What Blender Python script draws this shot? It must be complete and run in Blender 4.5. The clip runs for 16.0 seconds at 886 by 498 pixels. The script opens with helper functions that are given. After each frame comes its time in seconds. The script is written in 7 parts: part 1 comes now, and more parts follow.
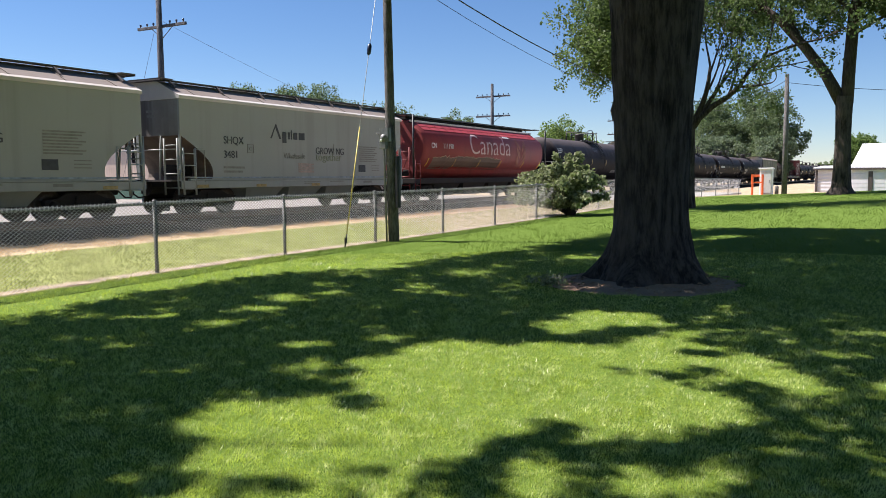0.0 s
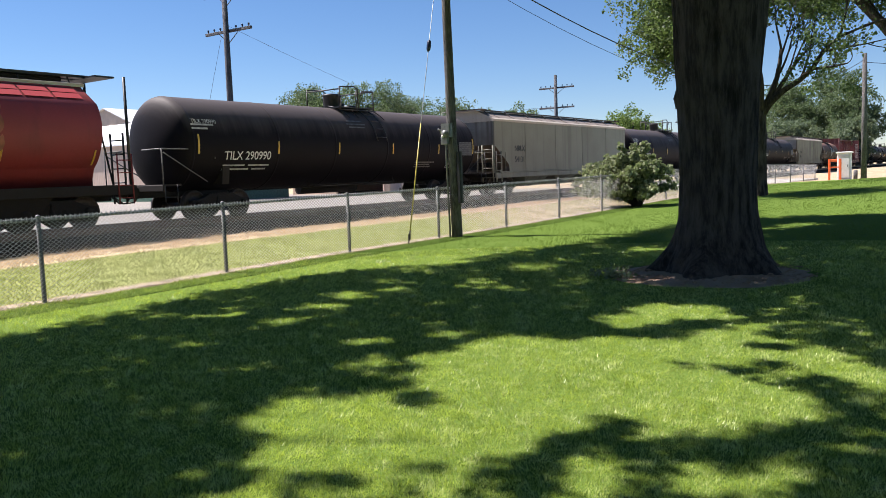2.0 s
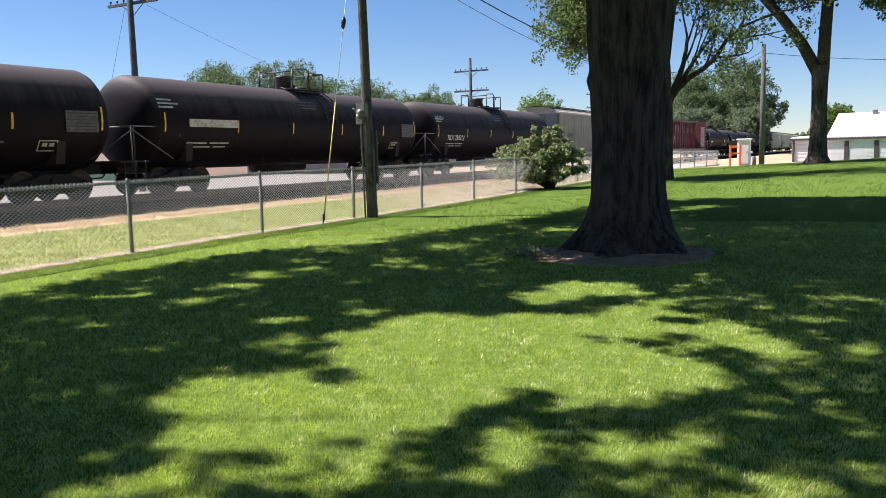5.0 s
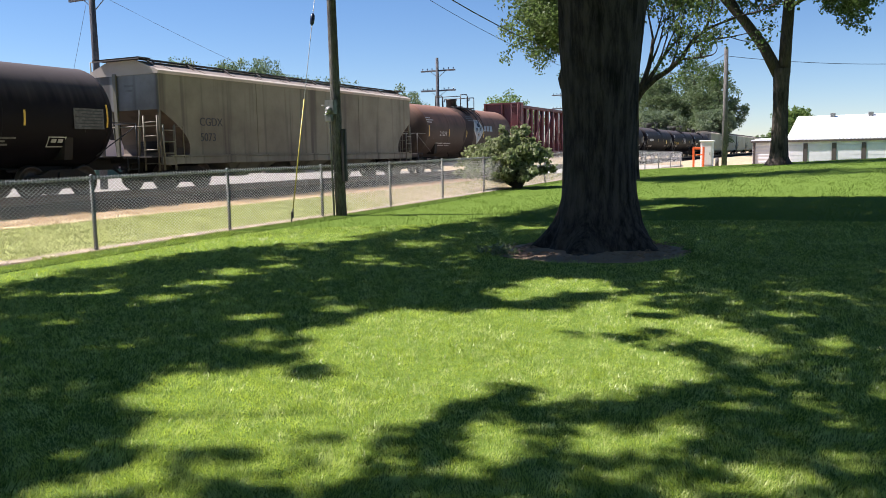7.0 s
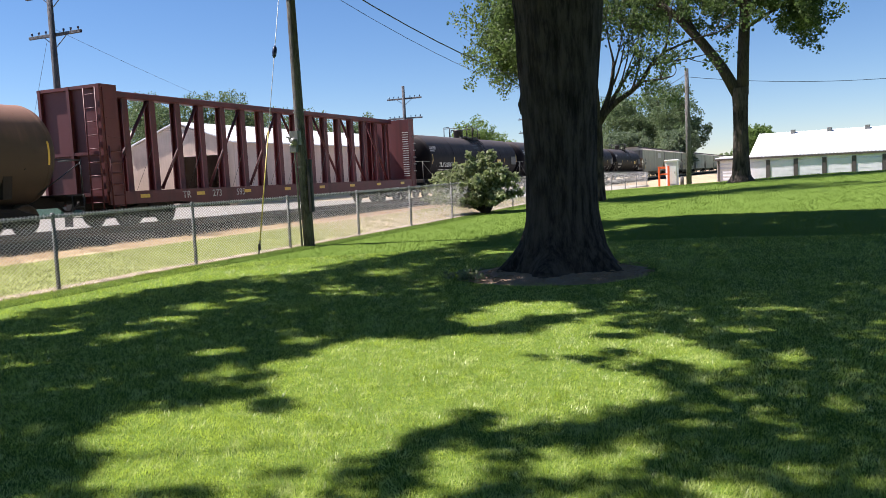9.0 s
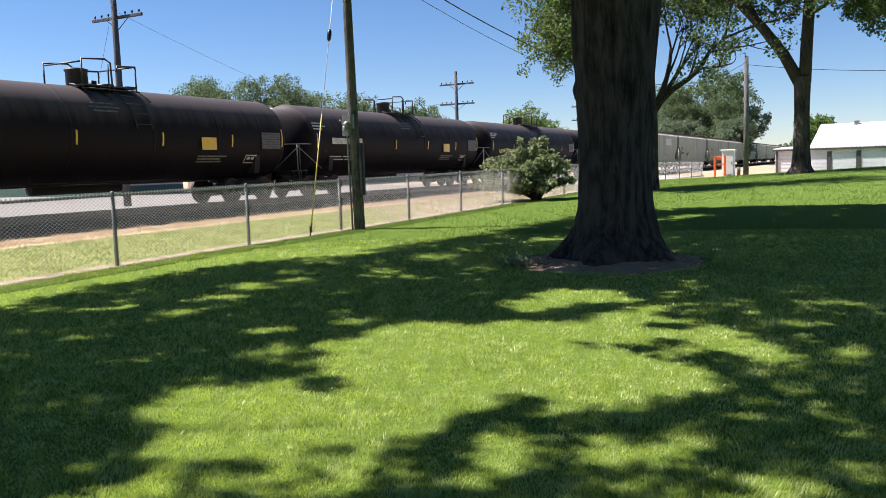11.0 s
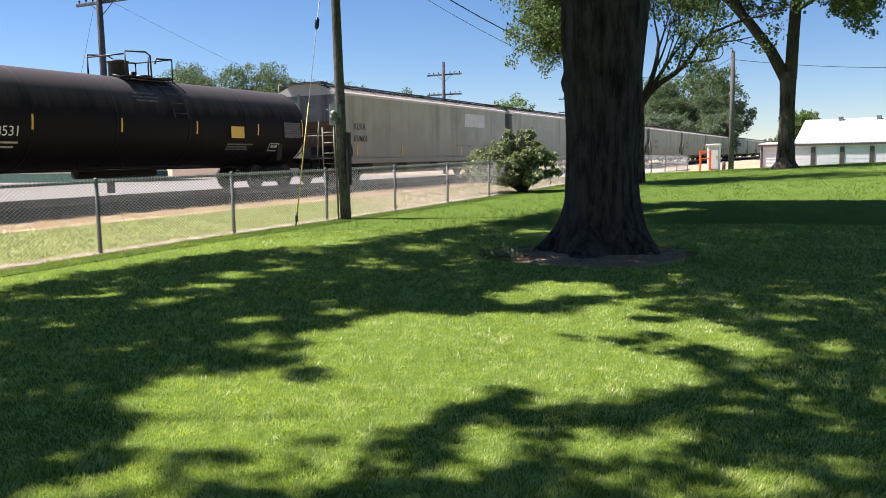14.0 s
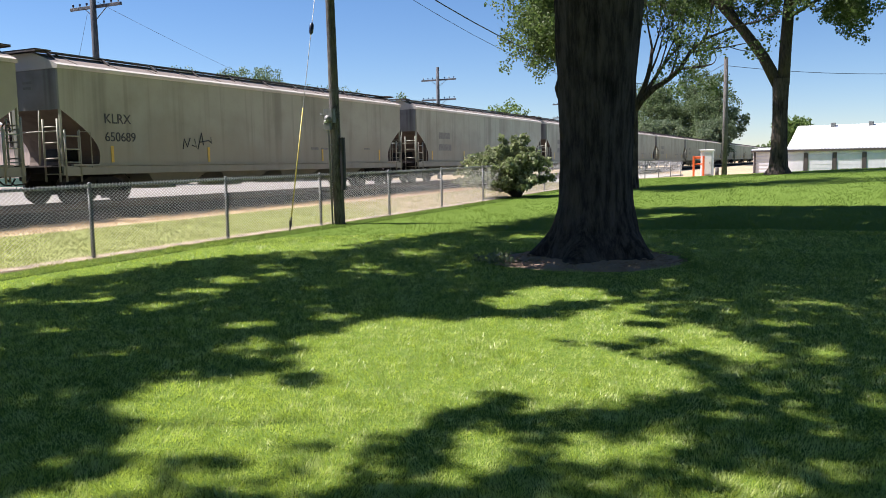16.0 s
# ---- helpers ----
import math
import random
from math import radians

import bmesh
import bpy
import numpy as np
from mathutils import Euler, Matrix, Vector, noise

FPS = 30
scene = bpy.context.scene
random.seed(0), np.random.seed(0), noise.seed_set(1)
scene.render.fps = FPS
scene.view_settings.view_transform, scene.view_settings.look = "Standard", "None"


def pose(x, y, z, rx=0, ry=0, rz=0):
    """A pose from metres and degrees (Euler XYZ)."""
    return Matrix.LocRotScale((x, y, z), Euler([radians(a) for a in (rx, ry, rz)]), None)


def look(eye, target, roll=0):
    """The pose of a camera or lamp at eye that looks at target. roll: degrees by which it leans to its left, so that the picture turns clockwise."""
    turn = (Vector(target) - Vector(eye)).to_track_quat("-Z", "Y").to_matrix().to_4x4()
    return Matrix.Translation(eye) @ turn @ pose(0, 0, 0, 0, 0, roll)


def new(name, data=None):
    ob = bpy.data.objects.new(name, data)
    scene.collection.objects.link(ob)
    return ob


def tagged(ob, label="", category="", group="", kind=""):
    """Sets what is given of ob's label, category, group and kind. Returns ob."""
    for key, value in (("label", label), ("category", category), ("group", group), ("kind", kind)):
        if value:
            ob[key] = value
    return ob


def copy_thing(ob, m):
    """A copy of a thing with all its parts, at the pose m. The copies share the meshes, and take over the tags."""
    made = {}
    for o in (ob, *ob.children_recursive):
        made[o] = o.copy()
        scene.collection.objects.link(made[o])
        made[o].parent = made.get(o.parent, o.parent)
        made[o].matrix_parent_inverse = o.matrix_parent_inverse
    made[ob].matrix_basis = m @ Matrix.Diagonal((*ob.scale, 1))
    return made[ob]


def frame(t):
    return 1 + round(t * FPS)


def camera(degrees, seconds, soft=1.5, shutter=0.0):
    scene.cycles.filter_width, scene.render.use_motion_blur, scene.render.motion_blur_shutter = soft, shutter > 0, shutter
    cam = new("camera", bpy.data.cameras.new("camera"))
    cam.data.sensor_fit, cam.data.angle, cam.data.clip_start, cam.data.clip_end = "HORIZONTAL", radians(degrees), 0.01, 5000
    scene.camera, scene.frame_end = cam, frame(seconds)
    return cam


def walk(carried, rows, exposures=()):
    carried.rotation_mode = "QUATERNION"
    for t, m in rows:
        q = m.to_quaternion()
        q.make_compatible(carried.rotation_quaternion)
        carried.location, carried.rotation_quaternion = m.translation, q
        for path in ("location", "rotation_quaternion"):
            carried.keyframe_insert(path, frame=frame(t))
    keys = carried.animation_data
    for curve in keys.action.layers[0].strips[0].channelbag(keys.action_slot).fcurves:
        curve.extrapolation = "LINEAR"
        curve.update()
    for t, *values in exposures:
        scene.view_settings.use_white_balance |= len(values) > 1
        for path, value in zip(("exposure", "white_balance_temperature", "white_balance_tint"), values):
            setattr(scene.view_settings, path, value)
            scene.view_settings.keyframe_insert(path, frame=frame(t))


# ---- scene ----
EXPOSURES = [(0.0, 1.22, 6400, 19), (3.5, 1.22, 6400, 19), (6.0, 1.27, 6400, 19), (16.0, 1.27, 6400, 19)]
cam = camera(57.98, 16.0, soft=0.8)
# seconds, place, yaw, pitch, roll
PATH_ROWS = [
    (0.0, 0.003, -0.060, 1.443, 29.734, -5.017, 0.479),
    (0.5, 0.026, -0.050, 1.447, 33.235, -5.316, 1.705),
    (1.0, 0.027, -0.015, 1.446, 36.320, -5.192, 2.242),
    (1.5, 0.054, -0.023, 1.453, 35.782, -5.227, 2.310),
    (2.0, 0.063, -0.024, 1.457, 34.388, -5.324, 2.047),
    (2.5, 0.062, -0.015, 1.462, 33.707, -5.242, 1.682),
    (3.0, 0.053, -0.010, 1.466, 33.152, -5.704, 1.771),
    (3.5, 0.053, 0.006, 1.450, 30.596, -7.419, 2.255),
    (6.0, -0.055, -0.010, 1.367, 26.681, -6.156, 1.013),
    (6.5, -0.094, -0.035, 1.352, 25.268, -6.383, 1.001),
    (7.0, -0.068, -0.004, 1.359, 25.874, -6.747, 1.024),
    (7.5, -0.032, 0.011, 1.368, 25.582, -6.391, 1.267),
    (8.0, -0.006, 0.011, 1.367, 24.435, -4.966, 2.001),
    (8.5, 0.016, 0.009, 1.358, 23.667, -4.830, 2.501),
    (9.0, 0.023, 0.009, 1.369, 23.742, -4.947, 2.730),
    (9.5, 0.018, 0.008, 1.357, 25.339, -4.836, 2.589),
    (10.0, 0.010, 0.011, 1.349, 26.882, -5.285, 2.211),
    (12.5, -0.012, 0.024, 1.354, 27.044, -6.194, 1.295),
    (13.0, -0.018, 0.027, 1.352, 26.724, -6.264, 1.157),
    (13.5, -0.017, 0.031, 1.353, 26.438, -6.393, 1.100),
    (14.0, -0.016, 0.025, 1.352, 26.373, -6.462, 1.046),
    (14.5, -0.016, 0.019, 1.355, 26.299, -6.723, 1.036),
    (15.0, -0.011, 0.019, 1.355, 26.219, -6.612, 0.902),
    (15.5, -0.012, 0.017, 1.360, 25.939, -6.125, 0.939),
    (16.0, -0.013, 0.019, 1.354, 25.959, -6.111, 0.941),
]
walk(cam, [(t, pose(x, y, z, 90 + pitch, roll, yaw)) for t, x, y, z, yaw, pitch, roll in PATH_ROWS], EXPOSURES)

# ---------- light ----------
# shadows fall 0.70 m along +x and 0.15 m along +y for each metre of height
SUN_SHIFT = (0.70, 0.15)
world = bpy.data.worlds.new("sky")
scene.world = world
world.use_nodes = True
wn = world.node_tree.nodes
wn.clear()
w_out = wn.new("ShaderNodeOutputWorld")
w_bg = wn.new("ShaderNodeBackground")
w_sky = wn.new("ShaderNodeTexSky")
w_sky.sky_type = "NISHITA"
w_sky.sun_disc = False
w_sky.sun_elevation = math.atan(1 / math.hypot(*SUN_SHIFT))
w_sky.sun_rotation = math.atan2(-SUN_SHIFT[0], -SUN_SHIFT[1])
w_sky.air_density, w_sky.dust_density, w_sky.ozone_density = 0.9, 0.0, 4.7
w_bg.inputs["Strength"].default_value = 0.0525
w_hue = wn.new("ShaderNodeHueSaturation")
w_hue.inputs["Saturation"].default_value = 1.14
world.node_tree.links.new(w_sky.outputs[0], w_hue.inputs["Color"])
world.node_tree.links.new(w_hue.outputs[0], w_bg.inputs[0])
world.node_tree.links.new(w_bg.outputs[0], w_out.inputs[0])
sun_data = bpy.data.lights.new("sun", "SUN")
sun_data.energy, sun_data.angle, sun_data.color = 5.0, radians(0.55), (1.0, 0.96, 0.89)
sun = new("sun", sun_data)
sun.matrix_world = look((-SUN_SHIFT[0] * 60, -SUN_SHIFT[1] * 60, 60), (0, 0, 0))


# ---------- materials ----------
class Mat:
    """A small node graph builder round one principled shader."""

    def __init__(self, name, rough=0.6, metal=0.0, spec=0.5):
        self.m = bpy.data.materials.new(name)
        self.m.use_nodes = True
        self.n, self.l = self.m.node_tree.nodes, self.m.node_tree.links
        self.b = self.n["Principled BSDF"]
        self.b.inputs["Roughness"].default_value = rough
        self.b.inputs["Metallic"].default_value = metal
        self.b.inputs["Specular IOR Level"].default_value = spec

    def node(self, kind, **sets):
        n = self.n.new(kind)
        for k, v in sets.items():
            n.inputs[k.replace("_", " ")].default_value = v
        return n

    def coords(self, scale=(1, 1, 1), world_space=False):
        if world_space:
            src = self.n.new("ShaderNodeNewGeometry").outputs["Position"]
        else:
            src = self.n.new("ShaderNodeTexCoord").outputs["Object"]
        mp = self.n.new("ShaderNodeMapping")
        mp.inputs["Scale"].default_value = scale
        self.l.new(src, mp.inputs["Vector"])
        return mp.outputs[0]

    def noise(self, vec, scale, detail=4.0, rough=0.6):
        n = self.n.new("ShaderNodeTexNoise")
        n.inputs["Scale"].default_value, n.inputs["Detail"].default_value = scale, detail
        n.inputs["Roughness"].default_value = rough
        self.l.new(vec, n.inputs["Vector"])
        return n.outputs["Fac"]

    def ramp(self, fac, a, b):
        n = self.n.new("ShaderNodeMapRange")
        n.interpolation_type = "SMOOTHSTEP"
        n.inputs["From Min"].default_value, n.inputs["From Max"].default_value = a, b
        self.l.new(fac, n.inputs["Value"])
        return n.outputs[0]

    def mix(self, fac, a, b, blend="MIX"):
        n = self.n.new("ShaderNodeMix")
        n.data_type, n.blend_type = "RGBA", blend
        for sock, v in ((n.inputs[0], fac), (n.inputs[6], a), (n.inputs[7], b)):
            if isinstance(v, (int, float)):
                sock.default_value = v
            elif isinstance(v, tuple):
                sock.default_value = (*v, 1.0)
            else:
                self.l.new(v, sock)
        return n.outputs[2]

    def math(self, op, a, b=0.0):
        n = self.n.new("ShaderNodeMath")
        n.operation = op
        for sock, v in zip(n.inputs, (a, b)):
            if isinstance(v, (int, float)):
                sock.default_value = v
            else:
                self.l.new(v, sock)
        return n.outputs[0]

    def color(self, c):
        if isinstance(c, tuple):
            self.b.inputs["Base Color"].default_value = (*c, 1)
        else:
            self.l.new(c, self.b.inputs["Base Color"])
        return self

    def roughness(self, r):
        self.l.new(r, self.b.inputs["Roughness"])

    def bump(self, fac, strength=0.4, dist=0.01):
        n = self.n.new("ShaderNodeBump")
        n.inputs["Strength"].default_value, n.inputs["Distance"].default_value = strength, dist
        self.l.new(fac, n.inputs["Height"])
        self.l.new(n.outputs[0], self.b.inputs["Normal"])
        return self


def plain(name, c, rough=0.6, metal=0.0, vary=0.25, scale=8.0):
    m = Mat(name, rough, metal)
    v = m.coords()
    f = m.noise(v, scale, 5)
    dark = tuple(x * (1 - vary) for x in c)
    lite = tuple(min(1, x * (1 + vary)) for x in c)
    m.color(m.mix(m.ramp(f, 0.3, 0.7), dark, lite))
    m.bump(m.noise(v, scale * 6, 3), 0.15, 0.004)
    return m.m


def weathered(name, c, dirt, rust=0.25, rough=0.55, streak=0.6, patches=0.35, splash=None):
    """Old paint on a car: blotches, runs down the side, road dirt and rust specks."""
    m = Mat(name, rough)
    v = m.coords()
    big = m.noise(v, 0.45, 4)
    run = m.noise(m.coords((1.0, 1.5, 0.07)), 1.1, 3, 0.6)
    fine = m.noise(v, 14.0, 4, 0.7)
    col = m.mix(m.math("MULTIPLY", m.ramp(big, 0.35, 0.75), patches), c, dirt)
    col = m.mix(m.math("MULTIPLY", m.ramp(run, 0.50, 0.68), streak), col, tuple(x * 0.55 for x in dirt))
    col = m.mix(m.math("MULTIPLY", m.ramp(fine, 0.58, 0.75), rust), col, (0.13, 0.055, 0.03))
    if splash:
        sz = m.n.new("ShaderNodeSeparateXYZ")
        m.l.new(v, sz.inputs[0])
        edge = m.math("ADD", sz.outputs[2], m.math("MULTIPLY", m.math("SUBTRACT", m.noise(m.coords((1, 0.8, 0.4)), 1.0, 5), 0.5), 2.2))
        col = m.mix(m.math("MULTIPLY", m.math("SUBTRACT", 1.0, m.ramp(edge, 1.3, 2.4)), 0.65), col, splash)
    tone = m.node("ShaderNodeObjectInfo").outputs["Random"]
    col = m.mix(m.math("MULTIPLY", tone, 0.18), col, dirt)
    m.color(col)
    m.roughness(m.math("ADD", m.math("MULTIPLY", fine, 0.25), rough - 0.12))
    m.bump(m.noise(m.coords((1, 0.7, 0.7)), 1.2, 2), 0.12, 0.03)
    return m.m


def lit_dusty_tank(name, c, sunlit_dust, rust=0.1):
    """Tank paint whose upper side is dusty and has sunlight painted in."""
    m = Mat(name, 0.65, 0, 0.09)
    v = m.coords()
    big = m.noise(m.coords((1, 0.5, 1)), 0.9, 4)
    fine = m.noise(v, 12.0, 4, 0.7)
    run = m.noise(m.coords((0.2, 2.2, 0.2)), 1.4, 4)
    geo = m.n.new("ShaderNodeNewGeometry")
    sep = m.n.new("ShaderNodeSeparateXYZ")
    m.l.new(geo.outputs["Normal"], sep.inputs[0])
    # faces turned up get paler: a dusty top plus its sunlit look
    up = m.math("MULTIPLY", m.ramp(m.math("ADD", sep.outputs[2], m.math("MULTIPLY", m.math("SUBTRACT", run, 0.5), 0.5)), 0.15, 0.75), 0.85)
    col = m.mix(m.math("MULTIPLY", m.ramp(big, 0.4, 0.75), 0.5), c, tuple(x * 1.8 for x in c))
    col = m.mix(up, col, sunlit_dust)
    col = m.mix(m.math("MULTIPLY", m.ramp(fine, 0.58, 0.75), rust), col, (0.10, 0.045, 0.03))
    m.color(col)
    m.roughness(m.math("ADD", m.math("MULTIPLY", fine, 0.2), 0.5))
    return m.m


def grass_ground():
    m = Mat("ground_cover", 1.0, 0, 0.05)
    p = m.coords(world_space=True)
    sep = m.n.new("ShaderNodeSeparateXYZ")
    m.l.new(p, sep.inputs[0])
    x, y = sep.outputs[0], sep.outputs[1]
    wob = m.noise(p, 0.8, 5, 0.65)
    wob2 = m.noise(p, 3.5, 4, 0.6)
    xx = m.math("ADD", x, m.math("MULTIPLY", m.math("SUBTRACT", wob, 0.5), 1.1))
    fine = m.noise(p, 40.0, 5, 0.7)
    mid = m.noise(p, 1.6, 4)
    lawn = m.mix(m.ramp(fine, 0.3, 0.72), (0.058, 0.108, 0.015), (0.145, 0.212, 0.042))
    lawn = m.mix(m.math("MULTIPLY", m.ramp(mid, 0.4, 0.75), 0.45), lawn, (0.12, 0.18, 0.04))
    thin = m.mix(m.ramp(m.noise(p, 7.0, 5, 0.7), 0.35, 0.7), (0.21, 0.24, 0.065), (0.33, 0.345, 0.125))
    dry = m.mix(m.ramp(fine, 0.3, 0.7), (0.42, 0.32, 0.19), (0.66, 0.53, 0.36))
    soil = m.mix(m.ramp(wob2, 0.3, 0.7), (0.13, 0.10, 0.07), (0.42, 0.33, 0.23))
    gravel = m.mix(m.ramp(m.noise(p, 22.0, 4, 0.7), 0.3, 0.7), (0.17, 0.155, 0.14), (0.32, 0.30, 0.27))
    # dark strip beside the track, the train's shadow put into its colour
    shaded_cinder = m.mix(m.ramp(fine, 0.3, 0.7), (0.012, 0.0105, 0.0095), (0.042, 0.036, 0.031))
    # strip of thin grass beyond the fence, dry grass, then gravel
    far_side = m.math("SUBTRACT", 1.0, m.ramp(x, -10.6, -10.2))
    col = m.mix(far_side, lawn, thin)
    col = m.mix(m.math("SUBTRACT", 1.0, m.ramp(xx, -15.8, -15.4)), col, dry)
    col = m.mix(m.math("SUBTRACT", 1.0, m.ramp(xx, -18.0, -17.7)), col, shaded_cinder)
    col = m.mix(m.math("SUBTRACT", 1.0, m.ramp(xx, -24.8, -24.0)), col, gravel)
    # the strip widens to bare dry ground towards the crossing
    yy = m.math("ADD", y, m.math("MULTIPLY", x, 1.1))
    dry_end = m.math("MULTIPLY", m.ramp(m.math("ADD", yy, m.math("MULTIPLY", wob, 5.0)), 6.0, 12.0), far_side)
    dry_end = m.math("MULTIPLY", dry_end, m.ramp(xx, -18.2, -17.9))
    col = m.mix(dry_end, col, m.mix(m.ramp(wob2, 0.3, 0.7), (0.40, 0.29, 0.21), (0.56, 0.45, 0.36)))
    # bare soil along the fence line
    off = m.math("ABSOLUTE", m.math("ADD", m.math("ADD", x, 10.30), m.math("MULTIPLY", m.math("SUBTRACT", wob2, 0.5), 0.5)))
    col = m.mix(m.math("SUBTRACT", 1.0, m.ramp(off, 0.10, 0.34)), col, soil)
    # worn gravel at the crossing beyond the lawn
    cross = m.math("MULTIPLY", m.ramp(y, 52.0, 56.0), m.math("SUBTRACT", 1.0, m.ramp(x, -6.0, -3.5)))
    col = m.mix(cross, col, m.mix(m.ramp(wob, 0.3, 0.7), (0.33, 0.25, 0.15), (0.46, 0.38, 0.27)))
    m.color(col)
    m.bump(fine, 0.6, 0.02)
    return m.m


def leaf_mat(name, dark, lite, trans, rough=0.55, patch=None, gloss=0.25):
    m = bpy.data.materials.new(name)
    m.use_nodes = True
    n, l = m.node_tree.nodes, m.node_tree.links
    b = n["Principled BSDF"]
    b.inputs["Roughness"].default_value = rough
    b.inputs["Specular IOR Level"].default_value = gloss
    geo = n.new("ShaderNodeNewGeometry")
    mixc = n.new("ShaderNodeMix")
    mixc.data_type = "RGBA"
    l.new(geo.outputs["Random Per Island"], mixc.inputs[0])
    mixc.inputs[6].default_value, mixc.inputs[7].default_value = (*dark, 1), (*lite, 1)
    out = mixc.outputs[2]
    if patch:
        nz = n.new("ShaderNodeTexNoise")
        nz.inputs["Scale"].default_value, nz.inputs["Detail"].default_value = 8.0, 8.0
        l.new(geo.outputs["Position"], nz.inputs["Vector"])
        rg = n.new("ShaderNodeMapRange")
        rg.inputs["From Min"].default_value, rg.inputs["From Max"].default_value = 0.46, 0.66
        rg.inputs["To Max"].default_value = 0.75
        l.new(nz.outputs["Fac"], rg.inputs["Value"])
        mp = n.new("ShaderNodeMix")
        mp.data_type = "RGBA"
        l.new(rg.outputs[0], mp.inputs[0])
        l.new(out, mp.inputs[6])
        mp.inputs[7].default_value = (*patch, 1)
        out = mp.outputs[2]
    l.new(out, b.inputs["Base Color"])
    tr = n.new("ShaderNodeBsdfTranslucent")
    tr.inputs["Color"].default_value = (*trans, 1)
    ms = n.new("ShaderNodeMixShader")
    ms.inputs[0].default_value = 0.42
    l.new(b.outputs[0], ms.inputs[1])
    l.new(tr.outputs[0], ms.inputs[2])
    l.new(ms.outputs[0], n["Material Output"].inputs[0])
    return m


def bark_mat(name, a, b, scale=1.0):
    m = Mat(name, 0.95, 0, 0.15)
    v = m.coords((5.0 * scale, 5.0 * scale, 0.9 * scale))
    f = m.noise(v, 2.2, 6, 0.7)
    g = m.noise(m.coords((14 * scale, 14 * scale, 3 * scale)), 2.0, 5, 0.7)
    big = m.noise(m.coords(), 0.9, 3)
    col = m.mix(m.ramp(f, 0.35, 0.65), a, b)
    col = m.mix(m.math("MULTIPLY", m.ramp(big, 0.4, 0.7), 0.4), col, tuple(x * 1.5 for x in b))
    m.color(col)
    m.bump(m.math("ADD", m.math("MULTIPLY", f, 1.0), m.math("MULTIPLY", g, 0.35)), 1.0, 0.06)
    return m.m


def ballast_mat():
    m = Mat("shaded_ballast_stone", 1.0, 0, 0.04)
    p = m.coords(world_space=True)
    vor = m.n.new("ShaderNodeTexVoronoi")
    vor.inputs["Scale"].default_value = 17.0
    m.l.new(p, vor.inputs["Vector"])
    # dark stones, made darker still to stand in for the train's shadow
    col = m.mix(vor.outputs["Color"], (0.009, 0.008, 0.008), (0.040, 0.035, 0.032))
    col = m.mix(m.math("MULTIPLY", m.ramp(m.noise(p, 0.5, 4), 0.4, 0.7), 0.5), col, (0.050, 0.039, 0.031))
    m.color(col)
    m.bump(vor.outputs["Distance"], 1.0, 0.05)
    return m.m


def corrugated(name, c, period=0.3, axis=0, relief=0.6):
    m = Mat(name, 0.45)
    v = m.coords()
    sep = m.n.new("ShaderNodeSeparateXYZ")
    m.l.new(v, sep.inputs[0])
    wave = m.math("SINE", m.math("MULTIPLY", sep.outputs[axis], 2 * math.pi / period))
    f = m.noise(v, 0.7, 5)
    m.color(m.mix(m.ramp(f, 0.3, 0.75), c, tuple(x * 0.8 for x in c)))
    m.bump(wave, relief, 0.02)
    return m.m


def concrete(name, c):
    m = Mat(name, 0.9)
    v = m.coords()
    f = m.noise(v, 1.3, 6, 0.65)
    g = m.noise(v, 30.0, 4)
    m.color(m.mix(m.ramp(f, 0.3, 0.7), tuple(x * 0.75 for x in c), c))
    m.bump(g, 0.4, 0.01)
    return m.m


M_GROUND = grass_ground()
M_BLADE = leaf_mat("grass_blade", (0.038, 0.088, 0.009), (0.54, 0.63, 0.17), (0.45, 0.58, 0.075), 0.38, (0.70, 0.74, 0.32), 0.45)
M_BLADE_FAR = leaf_mat("far_lawn_blade", (0.070, 0.130, 0.022), (0.150, 0.225, 0.048), (0.16, 0.245, 0.038), 0.7, (0.16, 0.22, 0.055), 0.1)
M_BLADE_THIN = leaf_mat("verge_blade", (0.18, 0.215, 0.045), (0.31, 0.34, 0.115), (0.30, 0.35, 0.085), 0.7, (0.37, 0.35, 0.15), 0.1)
M_BLADE_DRY = leaf_mat("dry_blade", (0.40, 0.29, 0.18), (0.70, 0.56, 0.38), (0.50, 0.38, 0.24), 0.7)
M_LEAF = leaf_mat("maple_leaf", (0.025, 0.050, 0.014), (0.145, 0.195, 0.070), (0.125, 0.190, 0.050))
M_LEAF_BRIGHT = leaf_mat("light_green_leaf", (0.06, 0.105, 0.03), (0.20, 0.28, 0.09), (0.16, 0.25, 0.06))
M_LEAF_SUN = leaf_mat("sunlit_maple_leaf", (0.025, 0.055, 0.012), (0.11, 0.17, 0.045), (0.15, 0.25, 0.035))
M_LEAF_DARK = leaf_mat("dark_maple_leaf", (0.016, 0.032, 0.011), (0.105, 0.148, 0.052), (0.085, 0.135, 0.036))
M_LEAF_FAR = leaf_mat("poplar_leaf", (0.052, 0.084, 0.038), (0.165, 0.215, 0.112), (0.11, 0.165, 0.065))
M_LEAF_GREY = leaf_mat("grey_leaf", (0.10, 0.14, 0.09), (0.20, 0.25, 0.17), (0.16, 0.22, 0.10))
M_LEAF_BUSH = leaf_mat("shrub_leaf", (0.065, 0.088, 0.04), (0.42, 0.45, 0.27), (0.20, 0.25, 0.10))
M_BARK = bark_mat("maple_bark", (0.017, 0.014, 0.012), (0.088, 0.071, 0.059))
M_BARK_FAR = bark_mat("limb_bark", (0.035, 0.028, 0.024), (0.08, 0.065, 0.055), 2.0)
M_MULCH = concrete("bark_mulch", (0.33, 0.225, 0.15))
